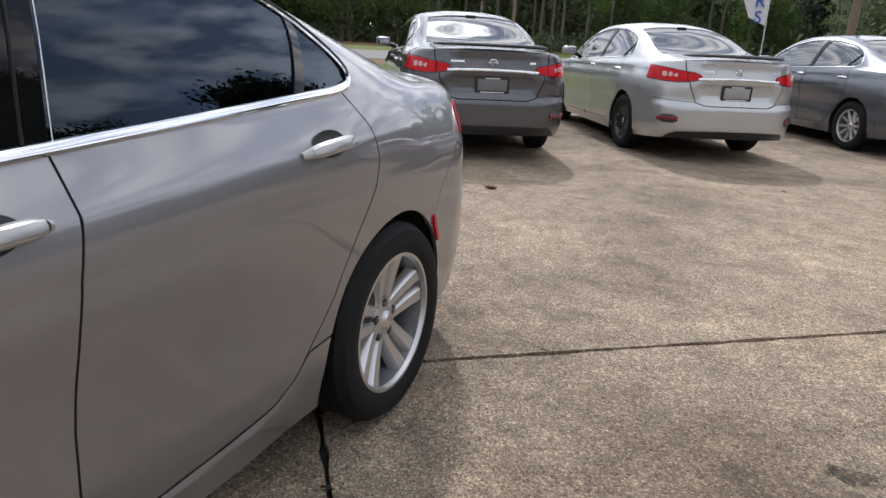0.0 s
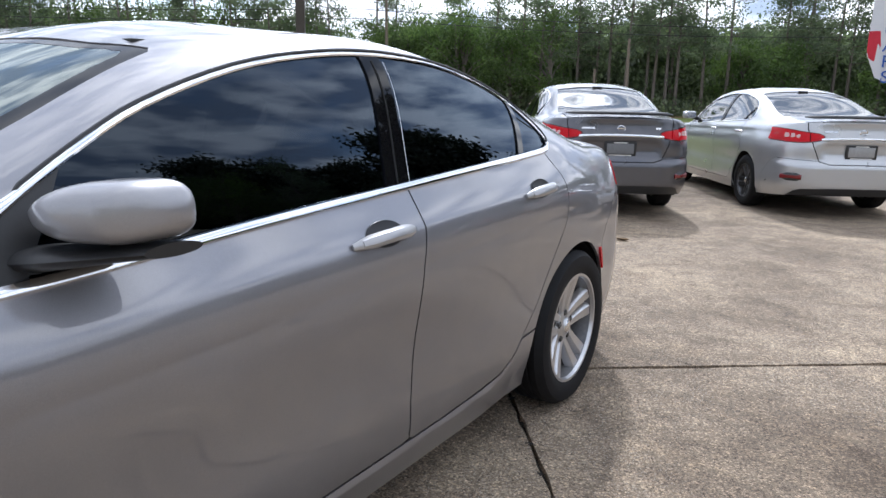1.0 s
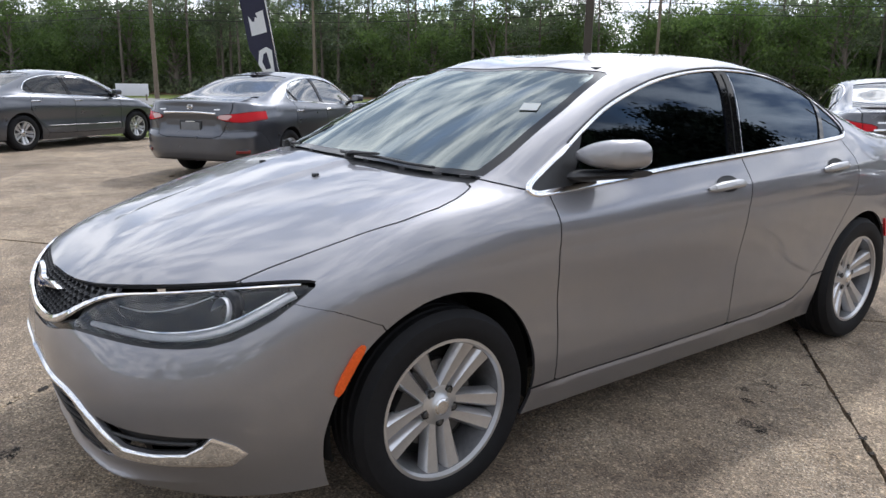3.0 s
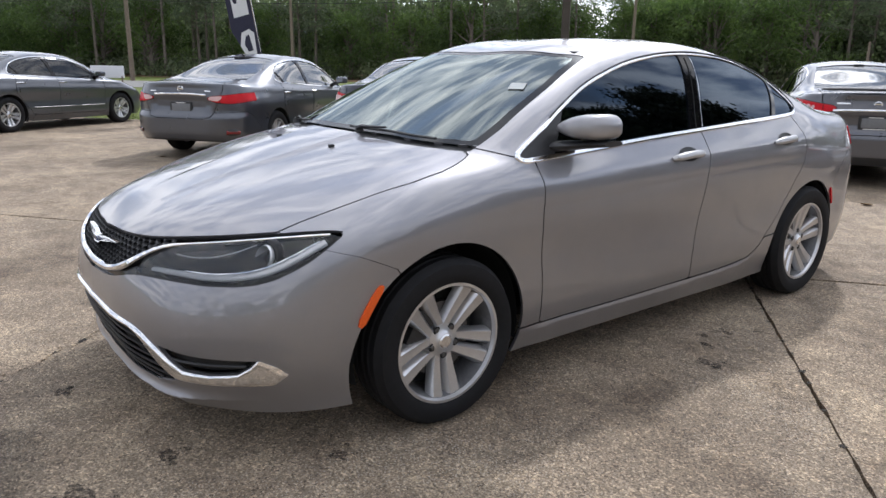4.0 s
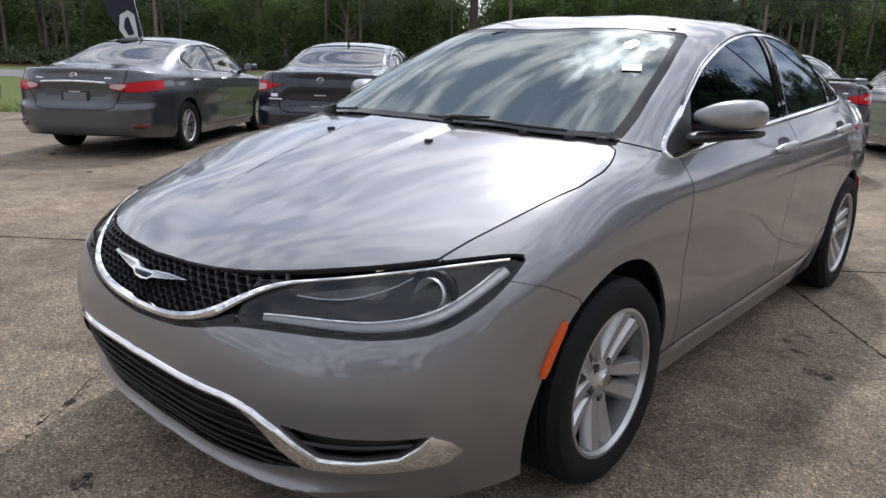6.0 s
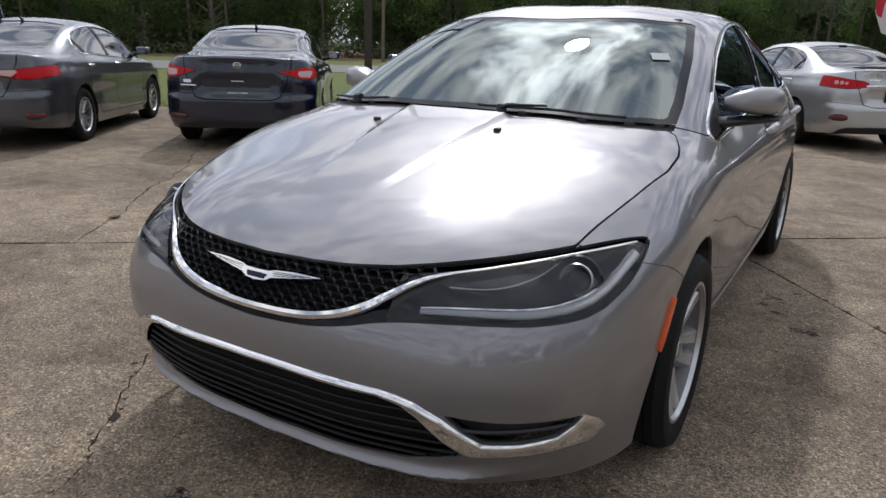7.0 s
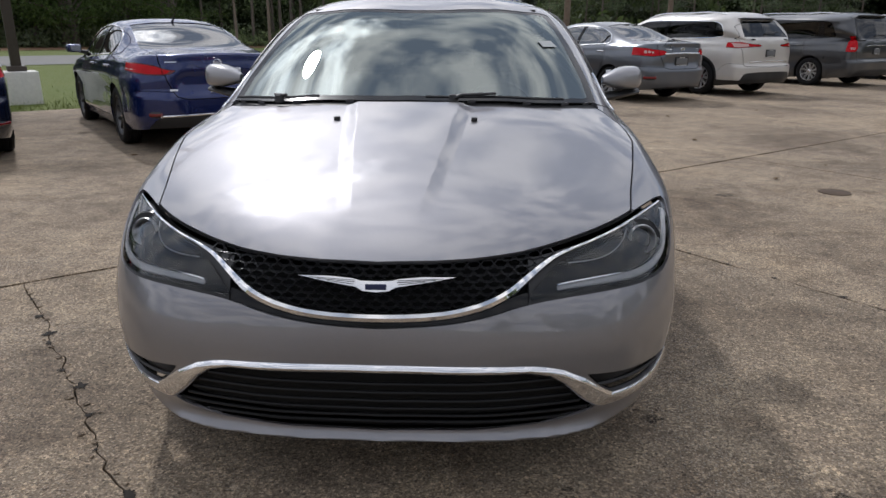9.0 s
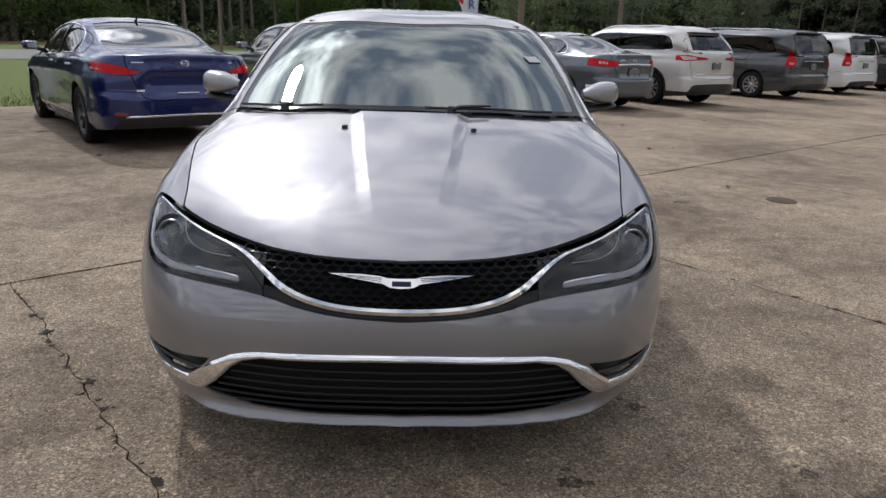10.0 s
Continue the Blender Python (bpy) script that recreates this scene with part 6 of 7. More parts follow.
for j in range(len(joints_b) - 1):
    joints_a = far_a if j == 0 else near_a
    for i in range(len(joints_a) - 1):
        a0, a1, b0, b1 = joints_a[i], joints_a[i + 1], joints_b[j], joints_b[j + 1]
        near = (-5 < a0 < 9 and -7 < b0 < 4) or j == 0
        n = (170 if j < 2 else 60) if near else 8
        g_a, g_b = (0.0055, 0.008) if j < 2 else (0.004, 0.005)
        crack = (lambda v: 0.0032 if abs(v + 1.225) < .01 and j == 1 else 0.0095 if abs(v - 2.177) < .01 and j == 1 else g_a)
        c = [(a0, b0), (a1, b0), (a1, b1), (a0, b1)]
        loop = []
        for k in range(4):
            p, q = ab(*c[k]), ab(*c[(k + 1) % 4])
            flip = k in (2, 3)
            if flip:
                p, q = q, p
            vertical = k in (1, 3)
            value = a1 if k == 1 else a0 if k == 3 else b0 if k == 0 else b1
            seed = value * 1.7 + (b0 if vertical else a0) * 0.37
            pts = edge_line(p, q, joint_rough(vertical, value, j), seed, n) + [q]
            if flip:
                pts.reverse()
            loop += pts[:-1]
        mid = ab((a0 + a1) / 2, (b0 + b1) / 2)
        da, db = (a1 - a0) / 2, (b1 - b0) / 2
        for k, p in enumerate(loop):
            oa, ob2 = (p - mid).dot(A_WAY), (p - mid).dot(B_WAY)
            if abs(ob2) / db > abs(oa) / da:
                loop[k] = p - B_WAY * math.copysign((0.013 if j < 2 and abs((b0 if ob2 < 0 else b1) + 1.94) < .01 else g_b) * (0.6 + abs(noise.noise(p * 5.0)) * 1.6), ob2)
            else:
                loop[k] = p - A_WAY * math.copysign(crack(a1 if oa > 0 else a0) * (0.5 + abs(noise.noise(p * 6.0)) * 2.0), oa)
        lift = rng.uniform(-0.002, 0.002)
        bm = bmesh.new()
        top = [bm.verts.new((p.x, p.y, lift)) for p in loop]
        inner = [bm.verts.new((p.x, p.y, lift - 0.03)) for p in loop]
        bm.faces.new(top)
        for k in range(len(top)):
            bm.faces.new((top[k], inner[k], inner[(k + 1) % len(top)], top[(k + 1) % len(top)]))
        bmesh.ops.recalc_face_normals(bm, faces=bm.faces[:])
        part("slab", bm, CONCRETE, pavement, smooth=0)


def blot(name, x, y, size, material, parent, squash=1.0, seed=0, z=0.0042, rough=0.5, fine=1.5):
    """A thin irregular patch on the concrete."""
    bm = bmesh.new()
    pts = []
    for k in range(22):
        a = math.tau * k / 22
        r = size * (0.75 + rough * noise.noise(Vector((math.cos(a) * fine + seed, math.sin(a) * fine, seed * 2.0))))
        pts.append(bm.verts.new((x + r * math.cos(a), y + r * math.sin(a) * squash, z)))
    bm.faces.new(pts)
    return part(name, bm, material, parent, smooth=0)


for k, (x, y, s, q) in enumerate([(1.22, 1.32, .055, .6), (1.08, 1.52, .03, .7), (1.05, 1.75, .035, .6), (1.0, 1.62, .02, 1), (0.90, -.47, .035, .6), (1.23, 3.49, .030, .5), (1.14, 1.9, .018, .8), (.55, -.95, .04, .7),
                                  (.62, -1.25, .06, .6), (-.2, -1.15, .035, .8), (1.35, -.9, .03, .7), (2.35, 3.1, .06, .5), (.25, -1.5, .05, .7)]):
    blot("oil_spot", x, y, s * 1.5, STAIN, pavement, q, k + 1.5)
    for j in range(3):
        blot("oil_spot", x + rng.uniform(-1.6, 1.6) * s, y + rng.uniform(-1.6, 1.6) * s, s * rng.uniform(.3, .7), STAIN, pavement, q, k * 3 + j + .2, 0.0046 + .0004 * j)
# the sedan's shadow ahead of it, painted as dark patches that fade outwards
SHADE_PATCH = speckled("shade_patch", (0.085, 0.070, 0.055), 0.9, scale=25, spread=0.3)
shade_mix, shade_clear = SHADE_PATCH.node_tree.nodes.new("ShaderNodeMixShader"), SHADE_PATCH.node_tree.nodes.new("ShaderNodeBsdfTransparent")
shade_co, shade_fade = SHADE_PATCH.node_tree.nodes.new("ShaderNodeTexCoord"), SHADE_PATCH.node_tree.nodes.new("ShaderNodeTexGradient")
shade_fade.gradient_type = "SPHERICAL"
link(SHADE_PATCH, shade_co.outputs["Object"], shade_fade.inputs["Vector"])
shade_edge = ramp(SHADE_PATCH, shade_fade.outputs["Fac"], [(0.0, (0, 0, 0)), (0.55, (0.75, 0.75, 0.75))])
link(SHADE_PATCH, blend(SHADE_PATCH, 1.0, shade_edge, ramp(SHADE_PATCH, grain(SHADE_PATCH, 3.5, 6.0, 0.7), [(0.34, (0.15, 0.15, 0.15)), (0.62, (1, 1, 1))]), "MULTIPLY"), shade_mix.inputs["Fac"])
link(SHADE_PATCH, shade_clear.outputs["BSDF"], shade_mix.inputs[1])
link(SHADE_PATCH, SHADE_PATCH.node_tree.nodes["Principled BSDF"].outputs["BSDF"], shade_mix.inputs[2])
link(SHADE_PATCH, shade_mix.outputs["Shader"], SHADE_PATCH.node_tree.nodes["Material Output"].inputs["Surface"])
for k, (x, y, size, squash, turn) in enumerate(((1.0, -1.75, .75, .7, 30), (.25, -1.65, .65, .6, -10), (1.45, -1.2, .5, .7, 60))):
    shade_blot = blot("shade_patch", 0, 0, 1.25, SHADE_PATCH, pavement, 1.0, k + 7.5, 0.0)
    shade_blot.matrix_local = pose(x, y, 0.0034 + .0003 * k, 0, 0, turn) @ Matrix.Diagonal((size, size * squash, 1, 1))
drain = thing("drain_cover", "rusty round metal cover set in the concrete", "drain cover", m=pose(3.35, 3.29, 0))
part("cover", lathe([(0.0, 0.006), (0.09, 0.006), (0.10, 0.004), (0.125, 0.006), (0.13, 0.0)], 32, "z"), speckled("rusty_iron", (0.09, 0.06, 0.04), 0.8, 0.3, scale=60, spread=.4), drain)
# broken edges along the crack
crack_line = edge_line(ab(-1.225, -1.94), ab(-1.225, 4.4), 0.050, -1.225 * 1.7 - 1.94 * 0.37, 170)
for k in range(16):
    p = crack_line[6 + int(k * 6.5) + rng.randrange(4)]
    blot("spall", p.x + rng.uniform(-.012, .012), p.y + rng.uniform(-.012, .012), rng.uniform(.010, .034), HOLE, pavement, rng.uniform(.8, 1.2), k * 3.3 + .7, 0.0045, 1.0, 3.2)
joint_line = edge_line(ab(2.177, -1.94), ab(2.177, 4.4), 0.005, 2.177 * 1.7 - 1.94 * 0.37, 170)
for k in range(26):
    p = joint_line[8 + int(k * 5.6) + rng.randrange(5)]
    blot("spall", p.x + rng.uniform(-.012, .012), p.y + rng.uniform(-.012, .012), rng.uniform(.008, .024), HOLE, pavement, rng.uniform(.8, 1.2), k * 2.1 + .3, 0.0045, 1.0, 3.2)
for k in range(46):
    p = crack_line[4 + int(k * 2.6)] + Vector((rng.uniform(-.03, .03), rng.uniform(-.03, .03), 0))
    bm = bmesh.new()
    bmesh.ops.create_icosphere(bm, subdivisions=1, radius=rng.uniform(.006, .017))
    for v in bm.verts:
        v.co = Vector((v.co.x * rng.uniform(.8, 1.5), v.co.y * rng.uniform(.8, 1.4), v.co.z * .45))
    part("chip", moved(bm, Matrix.Translation(p + Vector((0, 0, .004)))), CONCRETE, pavement, smooth=0)
# leaves and twigs blown on to the slabs
LEAF = speckled("dry_leaf", (0.16, 0.10, 0.045), 0.8, scale=80, spread=.3)


def dry_leaf(x, y, size, turn):
    t = thing("dry_leaf", "curled brown dry leaf lying on the concrete", "leaf", "fallen leaves", pose(x, y, 0.004, 0, 0, turn))
    bm = bmesh.new()
    rows = []
    for k in range(7):
        s = k / 6
        w = size * .32 * math.sin(math.pi * min(.97, s + .04)) ** .8
        lift = size * .35 * (s - .5) ** 2
        rows.append([bm.verts.new((-w, size * (s - .5), lift + w * .5)), bm.verts.new((0, size * (s - .5), lift)), bm.verts.new((w, size * (s - .5), lift + w * .4))])
    for a, b in zip(rows, rows[1:]):
        for j in range(2):
            bm.faces.new((a[j], a[j + 1], b[j + 1], b[j]))
    part("blade", bm, LEAF, t)


for k in range(34):
    x, y = rng.uniform(-7, 9), rng.uniform(3.5, 11)
    if k < 3:
        x, y = [(-.10, 6.34), (2.2, 7.9), (3.4, 8.8)][k]
    if k > 24:
        x, y = rng.uniform(-10, -3), rng.uniform(-2, 3)
    dry_leaf(x, y, rng.uniform(.04, .10) * (1.8 if k < 1 else 1), rng.uniform(0, 360))


# ---- lamp post, poles, flags ----
PAINT_W = speckled("white_masonry", (0.72, 0.70, 0.66), 0.85, scale=20, spread=.1, bump=.2)
BRONZE = speckled("bronze_metal", (0.075, 0.062, 0.05), 0.5, 0.4, scale=30)
TIMBER = speckled("pole_timber", (0.17, 0.135, 0.10), 0.9, scale=12, spread=.3, bump=.3)
lamp_post = thing("lamp_post", "bronze lamp post on a white concrete base in the grass", "lamp post", m=pose(-8.35, 10.55, -.05, 0, 0, 37))
part("base", box(-.33, -.33, -.05, .33, .33, .60, .03, 2), PAINT_W, lamp_post, "white painted concrete block")
part("foot_plate", box(-.16, -.16, .60, .16, .16, .70, .02), BRONZE, lamp_post)
part("post", moved(box(-.085, -.085, .69, .085, .085, 8.3, .012), pose(0, 0, 0)), BRONZE, lamp_post)
for d in (-1, 1):
    arm = part("arm", tube([(0, 0, 8.2), (d * .35, 0, 8.3), (d * .7, 0, 8.3)], .05, 8), BRONZE, lamp_post)
    part("lamp_head", moved(box(-.34, -.20, -.09, .34, .20, .09, .04), pose(d * .95, 0, 8.3, 0, -d * 8, 0)), BRONZE, arm, "flat lamp head")


def utility_pole(x, y, height, radius, label):
    t = thing("utility_pole", label, "utility pole", "poles", pose(x, y, -.06))
    part("pole", tube([(0, 0, 0), (0.03, 0, height * .5), (0, 0, height)], [radius, radius * .85, radius * .7], 12), TIMBER, t)
    return t


pole_label = "weathered round timber utility pole by the trees"
poles = [(-11.5, 39.0, 4.6, .10), (-13.6, 39.5, 3.0, .09), (3.8, 25.5, 10, .13), (-50.0, 12.0, 10, .17), (-45.5, 22.0, 7.0, .12), (-30.0, 41.0, 9.0, .13), (8.6, 29.0, 9.0, .12)]
for x, y, h, r in poles:
    utility_pole(x, y, h, r, pole_label)
cable = thing("power_line", "thin power cables strung along the road", "cable")
for z in (6.6, 6.0):
    pts = [ab(a, -46, z - .5 * math.sin(math.pi * ((a + 80) % 40) / 40)) for a in range(-80, 82, 4)]
    part("cable", tube(pts, .022, 5), BLACK, cable)

FLAG_NAVY = speckled("navy_fabric", (0.022, 0.022, 0.045), 0.8, scale=40, spread=.2)
FLAG_WHITE = speckled("white_fabric", (0.66, 0.66, 0.67), 0.8, scale=40, spread=.06)
FLAG_RED = speckled("red_fabric", (0.55, 0.03, 0.05), 0.8, scale=40, spread=.1)
FLAG_BLUE = speckled("blue_fabric", (0.03, 0.10, 0.40), 0.8, scale=40, spread=.1)


def cloth(parent, name, material, outline, label="", bow=.06, off=0.0):
    """A piece of fabric in the x-z plane, bowed a little; outline as (x, z)."""
    bm = bmesh.new()
    f = bm.faces.new([bm.verts.new((x, 0, z)) for x, z in outline])
    bmesh.ops.triangulate(bm, faces=[f])
    bmesh.ops.subdivide_edges(bm, edges=bm.edges[:], cuts=2, use_grid_fill=True)
    for v in bm.verts:
        v.co.y = bow * math.sin(v.co.z * 1.9 + v.co.x * 3) * v.co.x * 1.6
    g = bmesh.ops.extrude_face_region(bm, geom=bm.faces[:])
    bmesh.ops.translate(bm, verts=[v for v in g["geom"] if isinstance(v, bmesh.types.BMVert)], vec=(0, .003 + off, 0))
    if off:
        bmesh.ops.translate(bm, verts=bm.verts[:], vec=(0, -(.0015 + off / 2), 0))
    bmesh.ops.recalc_face_normals(bm, faces=bm.faces[:])
    return part(name, bm, material, parent, label)


def feather(x, y, turn, material, label, bottom, wide, height, lean=0.0):
    t = thing("feather_flag", label, "flag", "flags", pose(x, y, -.05, 0, lean, turn))
    pts = [(0, 0, 0), (0, 0, bottom), (0.0, 0, height * .8), (wide * .25, 0, height * .95), (wide * .8, 0, height)]
    part("flag_pole", tube(rounded(pts, 2, False).tolist(), .014, 6), SATIN, t)
    edge = [(0.02, bottom + .10), (wide * .65, bottom - .02 + .28), (wide, bottom + .75), (wide, height * .82), (wide * .8, height * .97), (wide * .25, height * .92), (0.02, height * .78)]
    cloth(t, "fabric", material, edge, bow=.05)
    return t


f1 = feather(-13.66, 5.96, 66, FLAG_NAVY, "navy feather flag with a white emblem", 1.45, -.58, 4.6, -9)
crest = [(-.10, 1.62), (-.34, 1.60), (-.44, 1.85), (-.36, 2.15), (-.18, 2.22), (-.07, 2.12)]
cloth(f1, "emblem", FLAG_WHITE, crest, "white shield shape", .05, .012)
cloth(f1, "emblem_core", FLAG_NAVY, [(-.16, 1.72), (-.28, 1.70), (-.34, 1.88), (-.28, 2.06), (-.20, 2.10), (-.22, 1.95)], "", .05, .018)
cloth(f1, "panel", FLAG_WHITE, [(-.10, 2.55), (-.46, 2.50), (-.46, 2.95), (-.10, 3.05)], "white panel", .05, .012)
f2 = feather(1.60, 18.4, 180, FLAG_WHITE, "white feather flag with red and blue print", 1.66, .58, 4.7)
cloth(f2, "red_shape", FLAG_RED, [(.36, 2.36), (.44, 2.26), (.54, 2.34), (.59, 2.5), (.59, 2.9), (.38, 2.9), (.34, 2.6)], "red balloon shape", .05, .010)
for word, z in (("S", 1.92), ("R", 2.25), ("A", 2.58), ("C", 2.91)):
    cu = bpy.data.curves.new("letter", "FONT")
    cu.body, cu.size, cu.extrude, cu.align_x, cu.align_y = word, .36, .008, "CENTER", "CENTER"
    tmp = bpy.data.objects.new("letter", cu)
    scene.collection.objects.link(tmp)
    me = bpy.data.meshes.new_from_object(tmp.evaluated_get(bpy.context.evaluated_depsgraph_get()))
    bpy.data.objects.remove(tmp)
    me.materials.clear()
    me.materials.append(FLAG_BLUE)
    for sidey, ry in ((.022, 180), (-.022, 0)):
        lo = new("letter", me)
        lo.parent = f2
        lo.matrix_local = pose(.185, sidey, z, 90, 0, ry)
sign_w = thing("roadside_sign", "small white sign board by the road", "sign", m=pose(-46, 9.5, -.05, 0, 0, 60))
part("board", box(-1.0, -.03, .3, 1.0, .03, 1.05, .02), FLAG_WHITE, sign_w)
part("stake", box(-.9, -.04, -.05, -.82, .04, .4), TIMBER, sign_w)
part("stake", box(.82, -.04, -.05, .9, .04, .4), TIMBER, sign_w)


# ---- woods ----
def leaf_material(name, dark, light, through=0.5):
    m = shader(name, dark, 0.7)
    info = m.node_tree.nodes.new("ShaderNodeNewGeometry")
    mass = m.node_tree.nodes.new("ShaderNodeMath")
    mass.operation = "MULTIPLY_ADD"
    mass.inputs[1].default_value = 0.30
    spread = m.node_tree.nodes.new("ShaderNodeMapRange")
    for key, value in (("From Min", 0.38), ("From Max", 0.64), ("To Min", 0.0), ("To Max", 0.72)):
        spread.inputs[key].default_value = value
    link(m, grain(m, 0.42, 3.0), spread.inputs["Value"])
    link(m, info.outputs["Random Per Island"], mass.inputs[0])
    link(m, spread.outputs["Result"], mass.inputs[2])
    c = ramp(m, mass.outputs["Value"], [(0.0, dark), (0.6, tuple((a + b) / 2 for a, b in zip(dark, light))), (1.0, light)])
    b = m.node_tree.nodes["Principled BSDF"]
    link(m, c, b.inputs["Base Color"])
    thin, mixer = node(m, "ShaderNodeBsdfTranslucent"), node(m, "ShaderNodeMixShader", Fac=through)
    link(m, blend(m, 1.0, c, (1.55, 1.8, 1.25), "MULTIPLY"), thin.inputs["Color"])
    link(m, b.outputs["BSDF"], mixer.inputs[1])
    link(m, thin.outputs["BSDF"], mixer.inputs[2])
    link(m, mixer.outputs["Shader"], m.node_tree.nodes["Material Output"].inputs["Surface"])
    return m


# haze over the woods is put into needle and undergrowth colours, lightened and greyed
PINE_LEAF = leaf_material("pine_needles", (0.068, 0.084, 0.060), (0.185, 0.208, 0.138))
OAK_LEAF = leaf_material("broad_leaves", (0.040, 0.066, 0.022), (0.130, 0.175, 0.055))
BUSH_LEAF = leaf_material("undergrowth_leaves", (0.060, 0.076, 0.050), (0.220, 0.250, 0.145))
# broad leaves blackened: the silhouette seen in window reflections is put into colour
SILHOUETTE_LEAF = leaf_material("silhouette_leaves", (0.014, 0.020, 0.010), (0.040, 0.052, 0.024), 0.1)
# undergrowth leaves again, darkened: shade at the lot's end is in the colour
SHADED_BUSH = leaf_material("shaded_undergrowth_leaves", (0.020, 0.030, 0.015), (0.100, 0.122, 0.052), 0.35)
BARK = speckled("bark", (0.150, 0.125, 0.105), 0.95, scale=6, spread=.4, bump=.4)


def tufts(spots, count, spread, size, rnd, quads):
    """Leaf cards round each spot: small bent quads with gaps between them."""
    rs = np.random.RandomState(rnd.randrange(1 << 30))
    c = np.repeat(np.array([tuple(p) for p in spots]), count, axis=0)
    m = len(c)
    p = c + rs.normal(size=(m, 3)) * (spread, spread, spread * .62)
    n = rs.uniform((-1, -1, -.2), (1, 1, 1), (m, 3))
    n /= np.linalg.norm(n, axis=1, keepdims=True)
    u = np.cross(n, rs.normal(size=(m, 3)))
    u /= np.maximum(np.linalg.norm(u, axis=1, keepdims=True), 1e-6)
    w = np.cross(n, u)
    s = size * rs.uniform(.55, 1.35, (m, 1))
    quads.append(np.stack([p - u * s, p - w * s * .55 + n * s * .2, p + u * s, p + w * s * .5 + n * s * .25], axis=1).reshape(-1, 3))


def leaf_mesh(name, quads, material, parent):
    me = bpy.data.meshes.new(name)
    co = np.concatenate(quads)
    me.vertices.add(len(co))
    me.vertices.foreach_set("co", co.ravel())
    me.loops.add(len(co))
    me.loops.foreach_set("vertex_index", np.arange(len(co), dtype=np.int32))
    me.polygons.add(len(co) // 4)
    me.polygons.foreach_set("loop_start", np.arange(0, len(co), 4, dtype=np.int32))
    me.update(calc_edges=True)
    me.materials.append(material)
    ob = new(name, me)
    ob.parent = parent
    return ob


def pine(seed, height):
    rnd = random.Random(seed)
    t = thing("pine_tree", "tall slender pine with a thin ragged crown", "tree", "woodland trees")
    lean = Vector((rnd.uniform(-.4, .4), rnd.uniform(-.4, .4), 0))
    line = [Vector((0, 0, -.1)) + lean * (k / 6) ** 2 + Vector((0, 0, height * k / 6)) for k in range(7)]
    bm = tube(line, [.16 * (1 - .13 * k) for k in range(7)], 8)
    spots = []
    for k in range(22):
        f = rnd.uniform(.38, 1.0)
        base = lean * f ** 2 + Vector((0, 0, height * f))
        reach = (1.05 - f) * 3.2 + .5
        a = rnd.uniform(0, 6.3)
        tip = base + Vector((math.cos(a) * reach, math.sin(a) * reach, rnd.uniform(-.1, .7)))
        if rnd.random() < .2:
            continue
        tube([base, (base + tip) / 2 + Vector((0, 0, .15)), tip], [.045, .03, .012], 5, bm=bm)
        spots += [tip, base.lerp(tip, .65), base.lerp(tip, rnd.uniform(.3, .9))]
    part("trunk", bm, BARK, t)
    quads = []
    tufts(spots, 38, .46, .120, rnd, quads)
    leaf_mesh("crown", quads, PINE_LEAF, t)
    return t


def oak(seed, height, wide, limbs=26, count=85, spread=.66, leaf=.122, leaves=None):
    rnd = random.Random(seed)
    t = thing("oak_tree", "broad leafy tree with a spreading uneven crown", "tree", "woodland trees")
    bm = tube([(0, 0, -.1), (.1, 0, height * .25), (.05, .1, height * .55)], [.30, .22, .14], 10)
    spots = []
    for k in range(limbs):
        f = rnd.uniform(.25, .95)
        base = Vector((.05, .05, height * min(.55, f * .6)))
        a = rnd.uniform(0, 6.3)
        reach = wide * math.sin(math.pi * min(.95, f + .05)) ** .6 * rnd.uniform(.5, 1.0)
        tip = Vector((math.cos(a) * reach, math.sin(a) * reach, height * f * rnd.uniform(.9, 1.05)))
        tube([base, base.lerp(tip, .5) + Vector((0, 0, .3)), tip], [.09, .05, .015], 6, bm=bm)
        spots += [tip, base.lerp(tip, .7), tip + Vector((rnd.gauss(0, .6), rnd.gauss(0, .6), rnd.gauss(0, .4)))]
    part("trunk", bm, BARK, t)
    quads = []
    tufts(spots, int(count * .8), spread, leaf, rnd, quads)
    leaf_mesh("crown", quads, leaves or OAK_LEAF, t)
    return t


far_line = [Vector(p) for p in ((-95, -14, 0), (-64, 20, 0), (-40, 48, 0), (-14, 59, 0), (33, 96, 0))]
near_line = [Vector(p) for p in ((4, 34, 0), (20, 31, 0), (35, 25, 0), (47, 10, 0))]
rnd = random.Random(11)
makers = [pine(k, h) for k, h in ((1, 11.5), (2, 13.5), (3, 15), (4, 10), (5, 12.5))] + [oak(k, h, w) for k, h, w in ((6, 7.5, 3.2), (7, 9.0, 3.8), (8, 6.0, 2.8))]


def on_line(line, f, back):
    lengths = [(q - p).length for p, q in zip(line, line[1:])]
    d = f * sum(lengths)
    for p, q, l in zip(line, line[1:], lengths):
        if d <= l or q is line[-1]:
            way = (q - p) / l
            return p + way * d + Vector((-way.y, way.x, 0)) * back
        d -= l


placed = 0
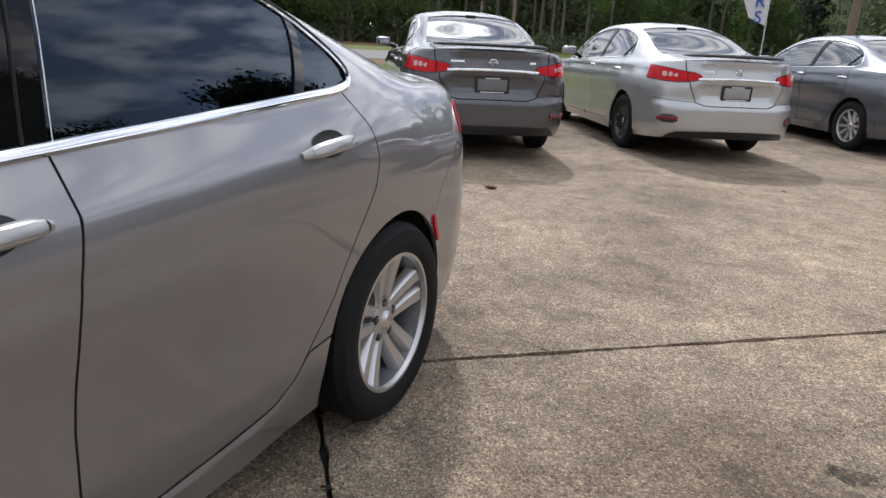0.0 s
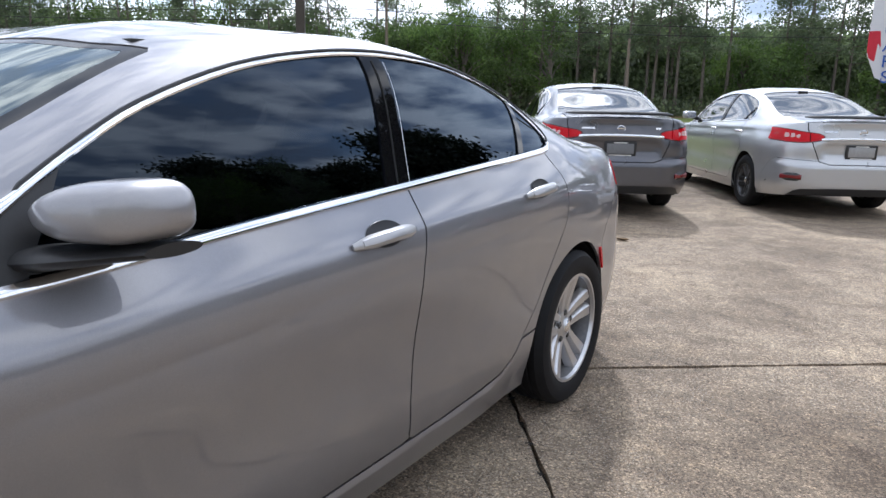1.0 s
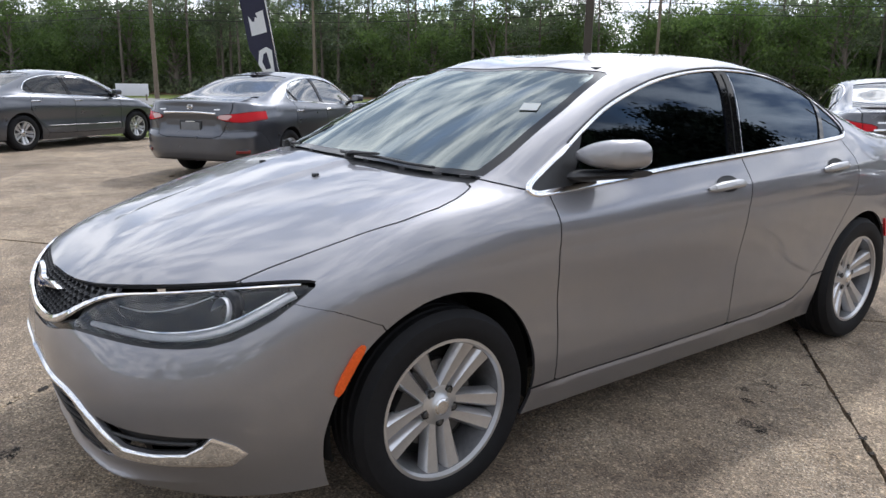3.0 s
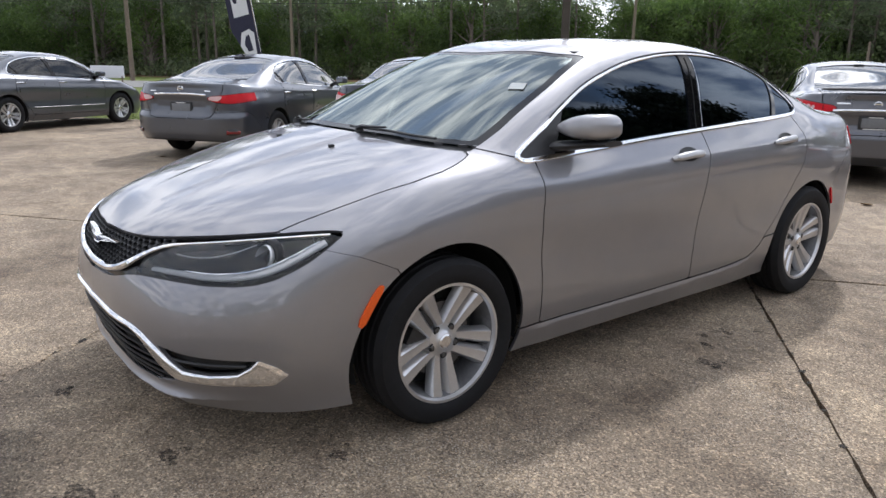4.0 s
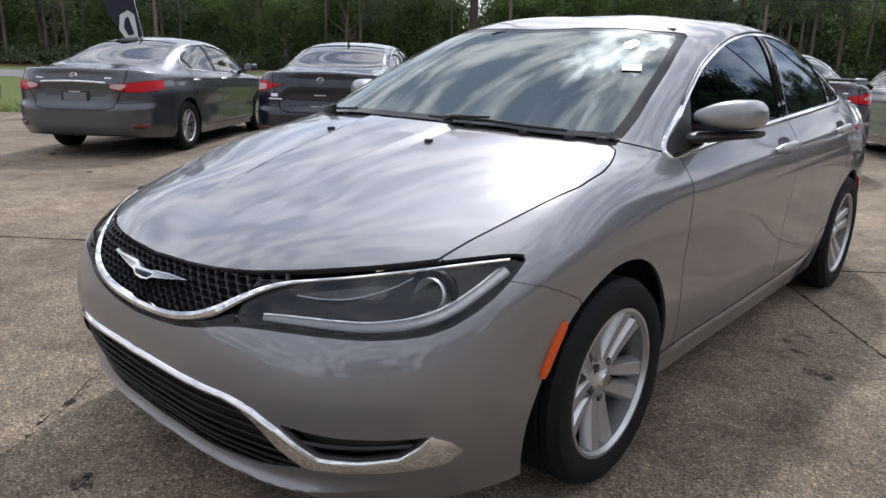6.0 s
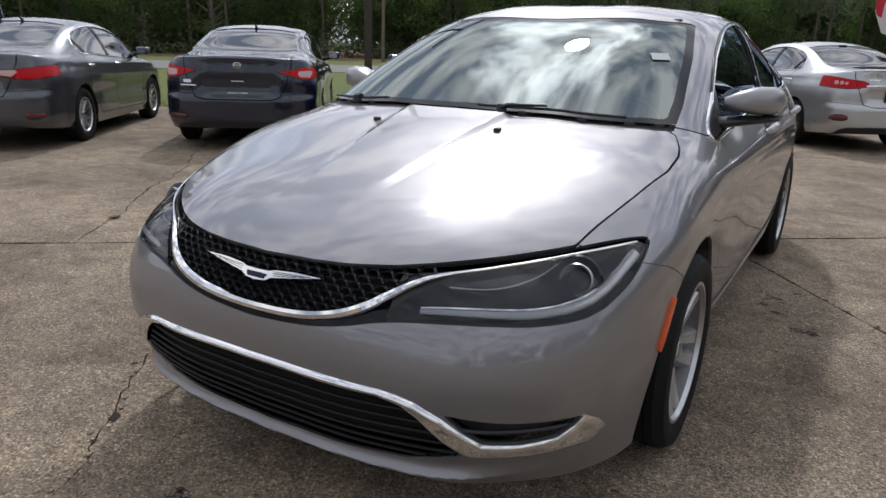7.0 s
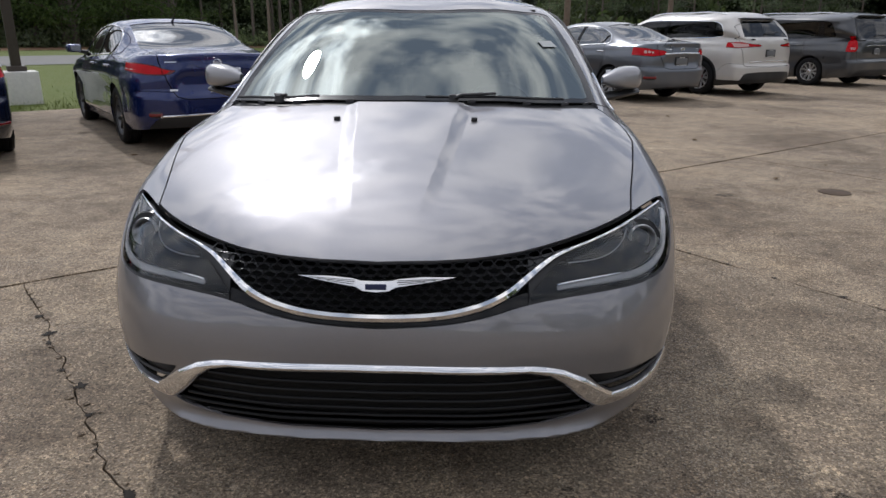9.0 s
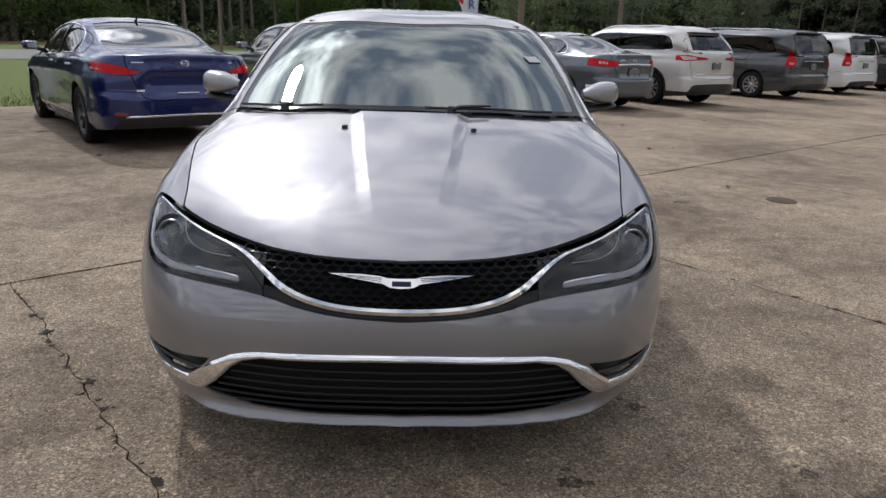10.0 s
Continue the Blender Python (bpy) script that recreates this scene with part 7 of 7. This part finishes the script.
for line, count in ((far_line, 175), (near_line, 66)):
    for k in range(count):
        back = abs(rnd.gauss(0, 6.5)) if k % 3 else rnd.uniform(0, 3)
        p = on_line(line, (k + rnd.uniform(-.5, .5)) / count, back)
        which = makers[rnd.choice((0, 1, 2, 3, 4, 0, 1, 2, 5, 6, 7) if line is far_line else (0, 1, 2, 3, 4))]
        m = pose(p.x, p.y, -.05, 0, 0, rnd.uniform(0, 360))
        if line is near_line:
            m = m @ Matrix.Scale(.42, 4)
        if placed < len(makers):
            makers[placed].matrix_world = m
        else:
            copy_thing(which, m)
        placed += 1
# trees on the far side of the lot, seen in the car's windows
for k in range(20):
    a = radians(-75 + 118 * k / 19 + rnd.uniform(-2, 2))
    d = rnd.uniform(34, 46)
    copy_thing(makers[rnd.choice((5, 6, 7, 6, 0, 3))], pose(2 + d * math.cos(a), d * math.sin(a), -.05, 0, 0, rnd.uniform(0, 360)))
big_oak = oak(9, 11.5, 5.4, 60, 120, .80, .27, SILHOUETTE_LEAF)
for k, (az, d, size) in enumerate(((56, 42, 1.2), (46, 50, .78), (66, 47, .64), (72, 50, .56), (78, 50, .50), (40, 52, .80), (84, 52, .48), (33, 50, .85))):
    a = radians(az)
    spot = pose(.8 + d * math.cos(a), 1.8 + d * math.sin(a), -.05, 0, 0, 50 * k) @ Matrix.Scale(size, 4)
    if k:
        copy_thing(big_oak, spot)
    else:
        big_oak.matrix_world = spot
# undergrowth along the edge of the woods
# the near stretch takes the leaf copy with shade in its colour
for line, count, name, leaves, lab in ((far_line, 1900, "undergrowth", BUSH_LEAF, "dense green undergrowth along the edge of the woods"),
                                       (near_line, 1000, "thicket", SHADED_BUSH, "green thicket at the end of the lot, shade put into its colour")):
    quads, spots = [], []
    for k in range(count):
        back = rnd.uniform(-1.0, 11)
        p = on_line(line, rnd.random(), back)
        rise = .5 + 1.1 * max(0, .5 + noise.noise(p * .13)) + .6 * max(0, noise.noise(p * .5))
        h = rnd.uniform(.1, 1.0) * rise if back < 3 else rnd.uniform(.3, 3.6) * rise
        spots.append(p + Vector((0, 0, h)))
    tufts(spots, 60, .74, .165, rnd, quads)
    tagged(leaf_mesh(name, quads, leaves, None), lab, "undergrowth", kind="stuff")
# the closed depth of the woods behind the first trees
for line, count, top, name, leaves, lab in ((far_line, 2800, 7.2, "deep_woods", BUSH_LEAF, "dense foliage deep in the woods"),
                                            (near_line, 1000, 3.9, "deep_thicket", SHADED_BUSH, "dense foliage behind the thicket, shade put into its colour")):
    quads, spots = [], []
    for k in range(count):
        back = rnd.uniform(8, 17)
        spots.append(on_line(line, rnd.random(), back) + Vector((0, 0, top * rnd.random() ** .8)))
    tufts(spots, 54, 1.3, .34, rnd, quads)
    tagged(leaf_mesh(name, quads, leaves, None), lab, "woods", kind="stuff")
# blades of grass along the edge of the lawn
gv, gf = [], []
for k in range(9000):
    a, b = rnd.uniform(-22, 6), -11.37 - abs(rnd.gauss(0, 1.6))
    p = ab(a, b, -.05)
    h, w = rnd.uniform(.04, .10), .006
    d = Vector((rnd.uniform(-1, 1), rnd.uniform(-1, 1), 0)).normalized()
    n0 = len(gv)
    gv += [p - d * w, p + d * w, p + Vector((rnd.gauss(0, .03), rnd.gauss(0, .03), h))]
    gf.append((n0, n0 + 1, n0 + 2))
me = bpy.data.meshes.new("lawn_blades")
me.from_pydata([tuple(v) for v in gv], [], gf)
me.materials.append(GRASS)
tagged(new("lawn_blades", me), "short green grass blades at the lot's edge", "grass", kind="stuff")
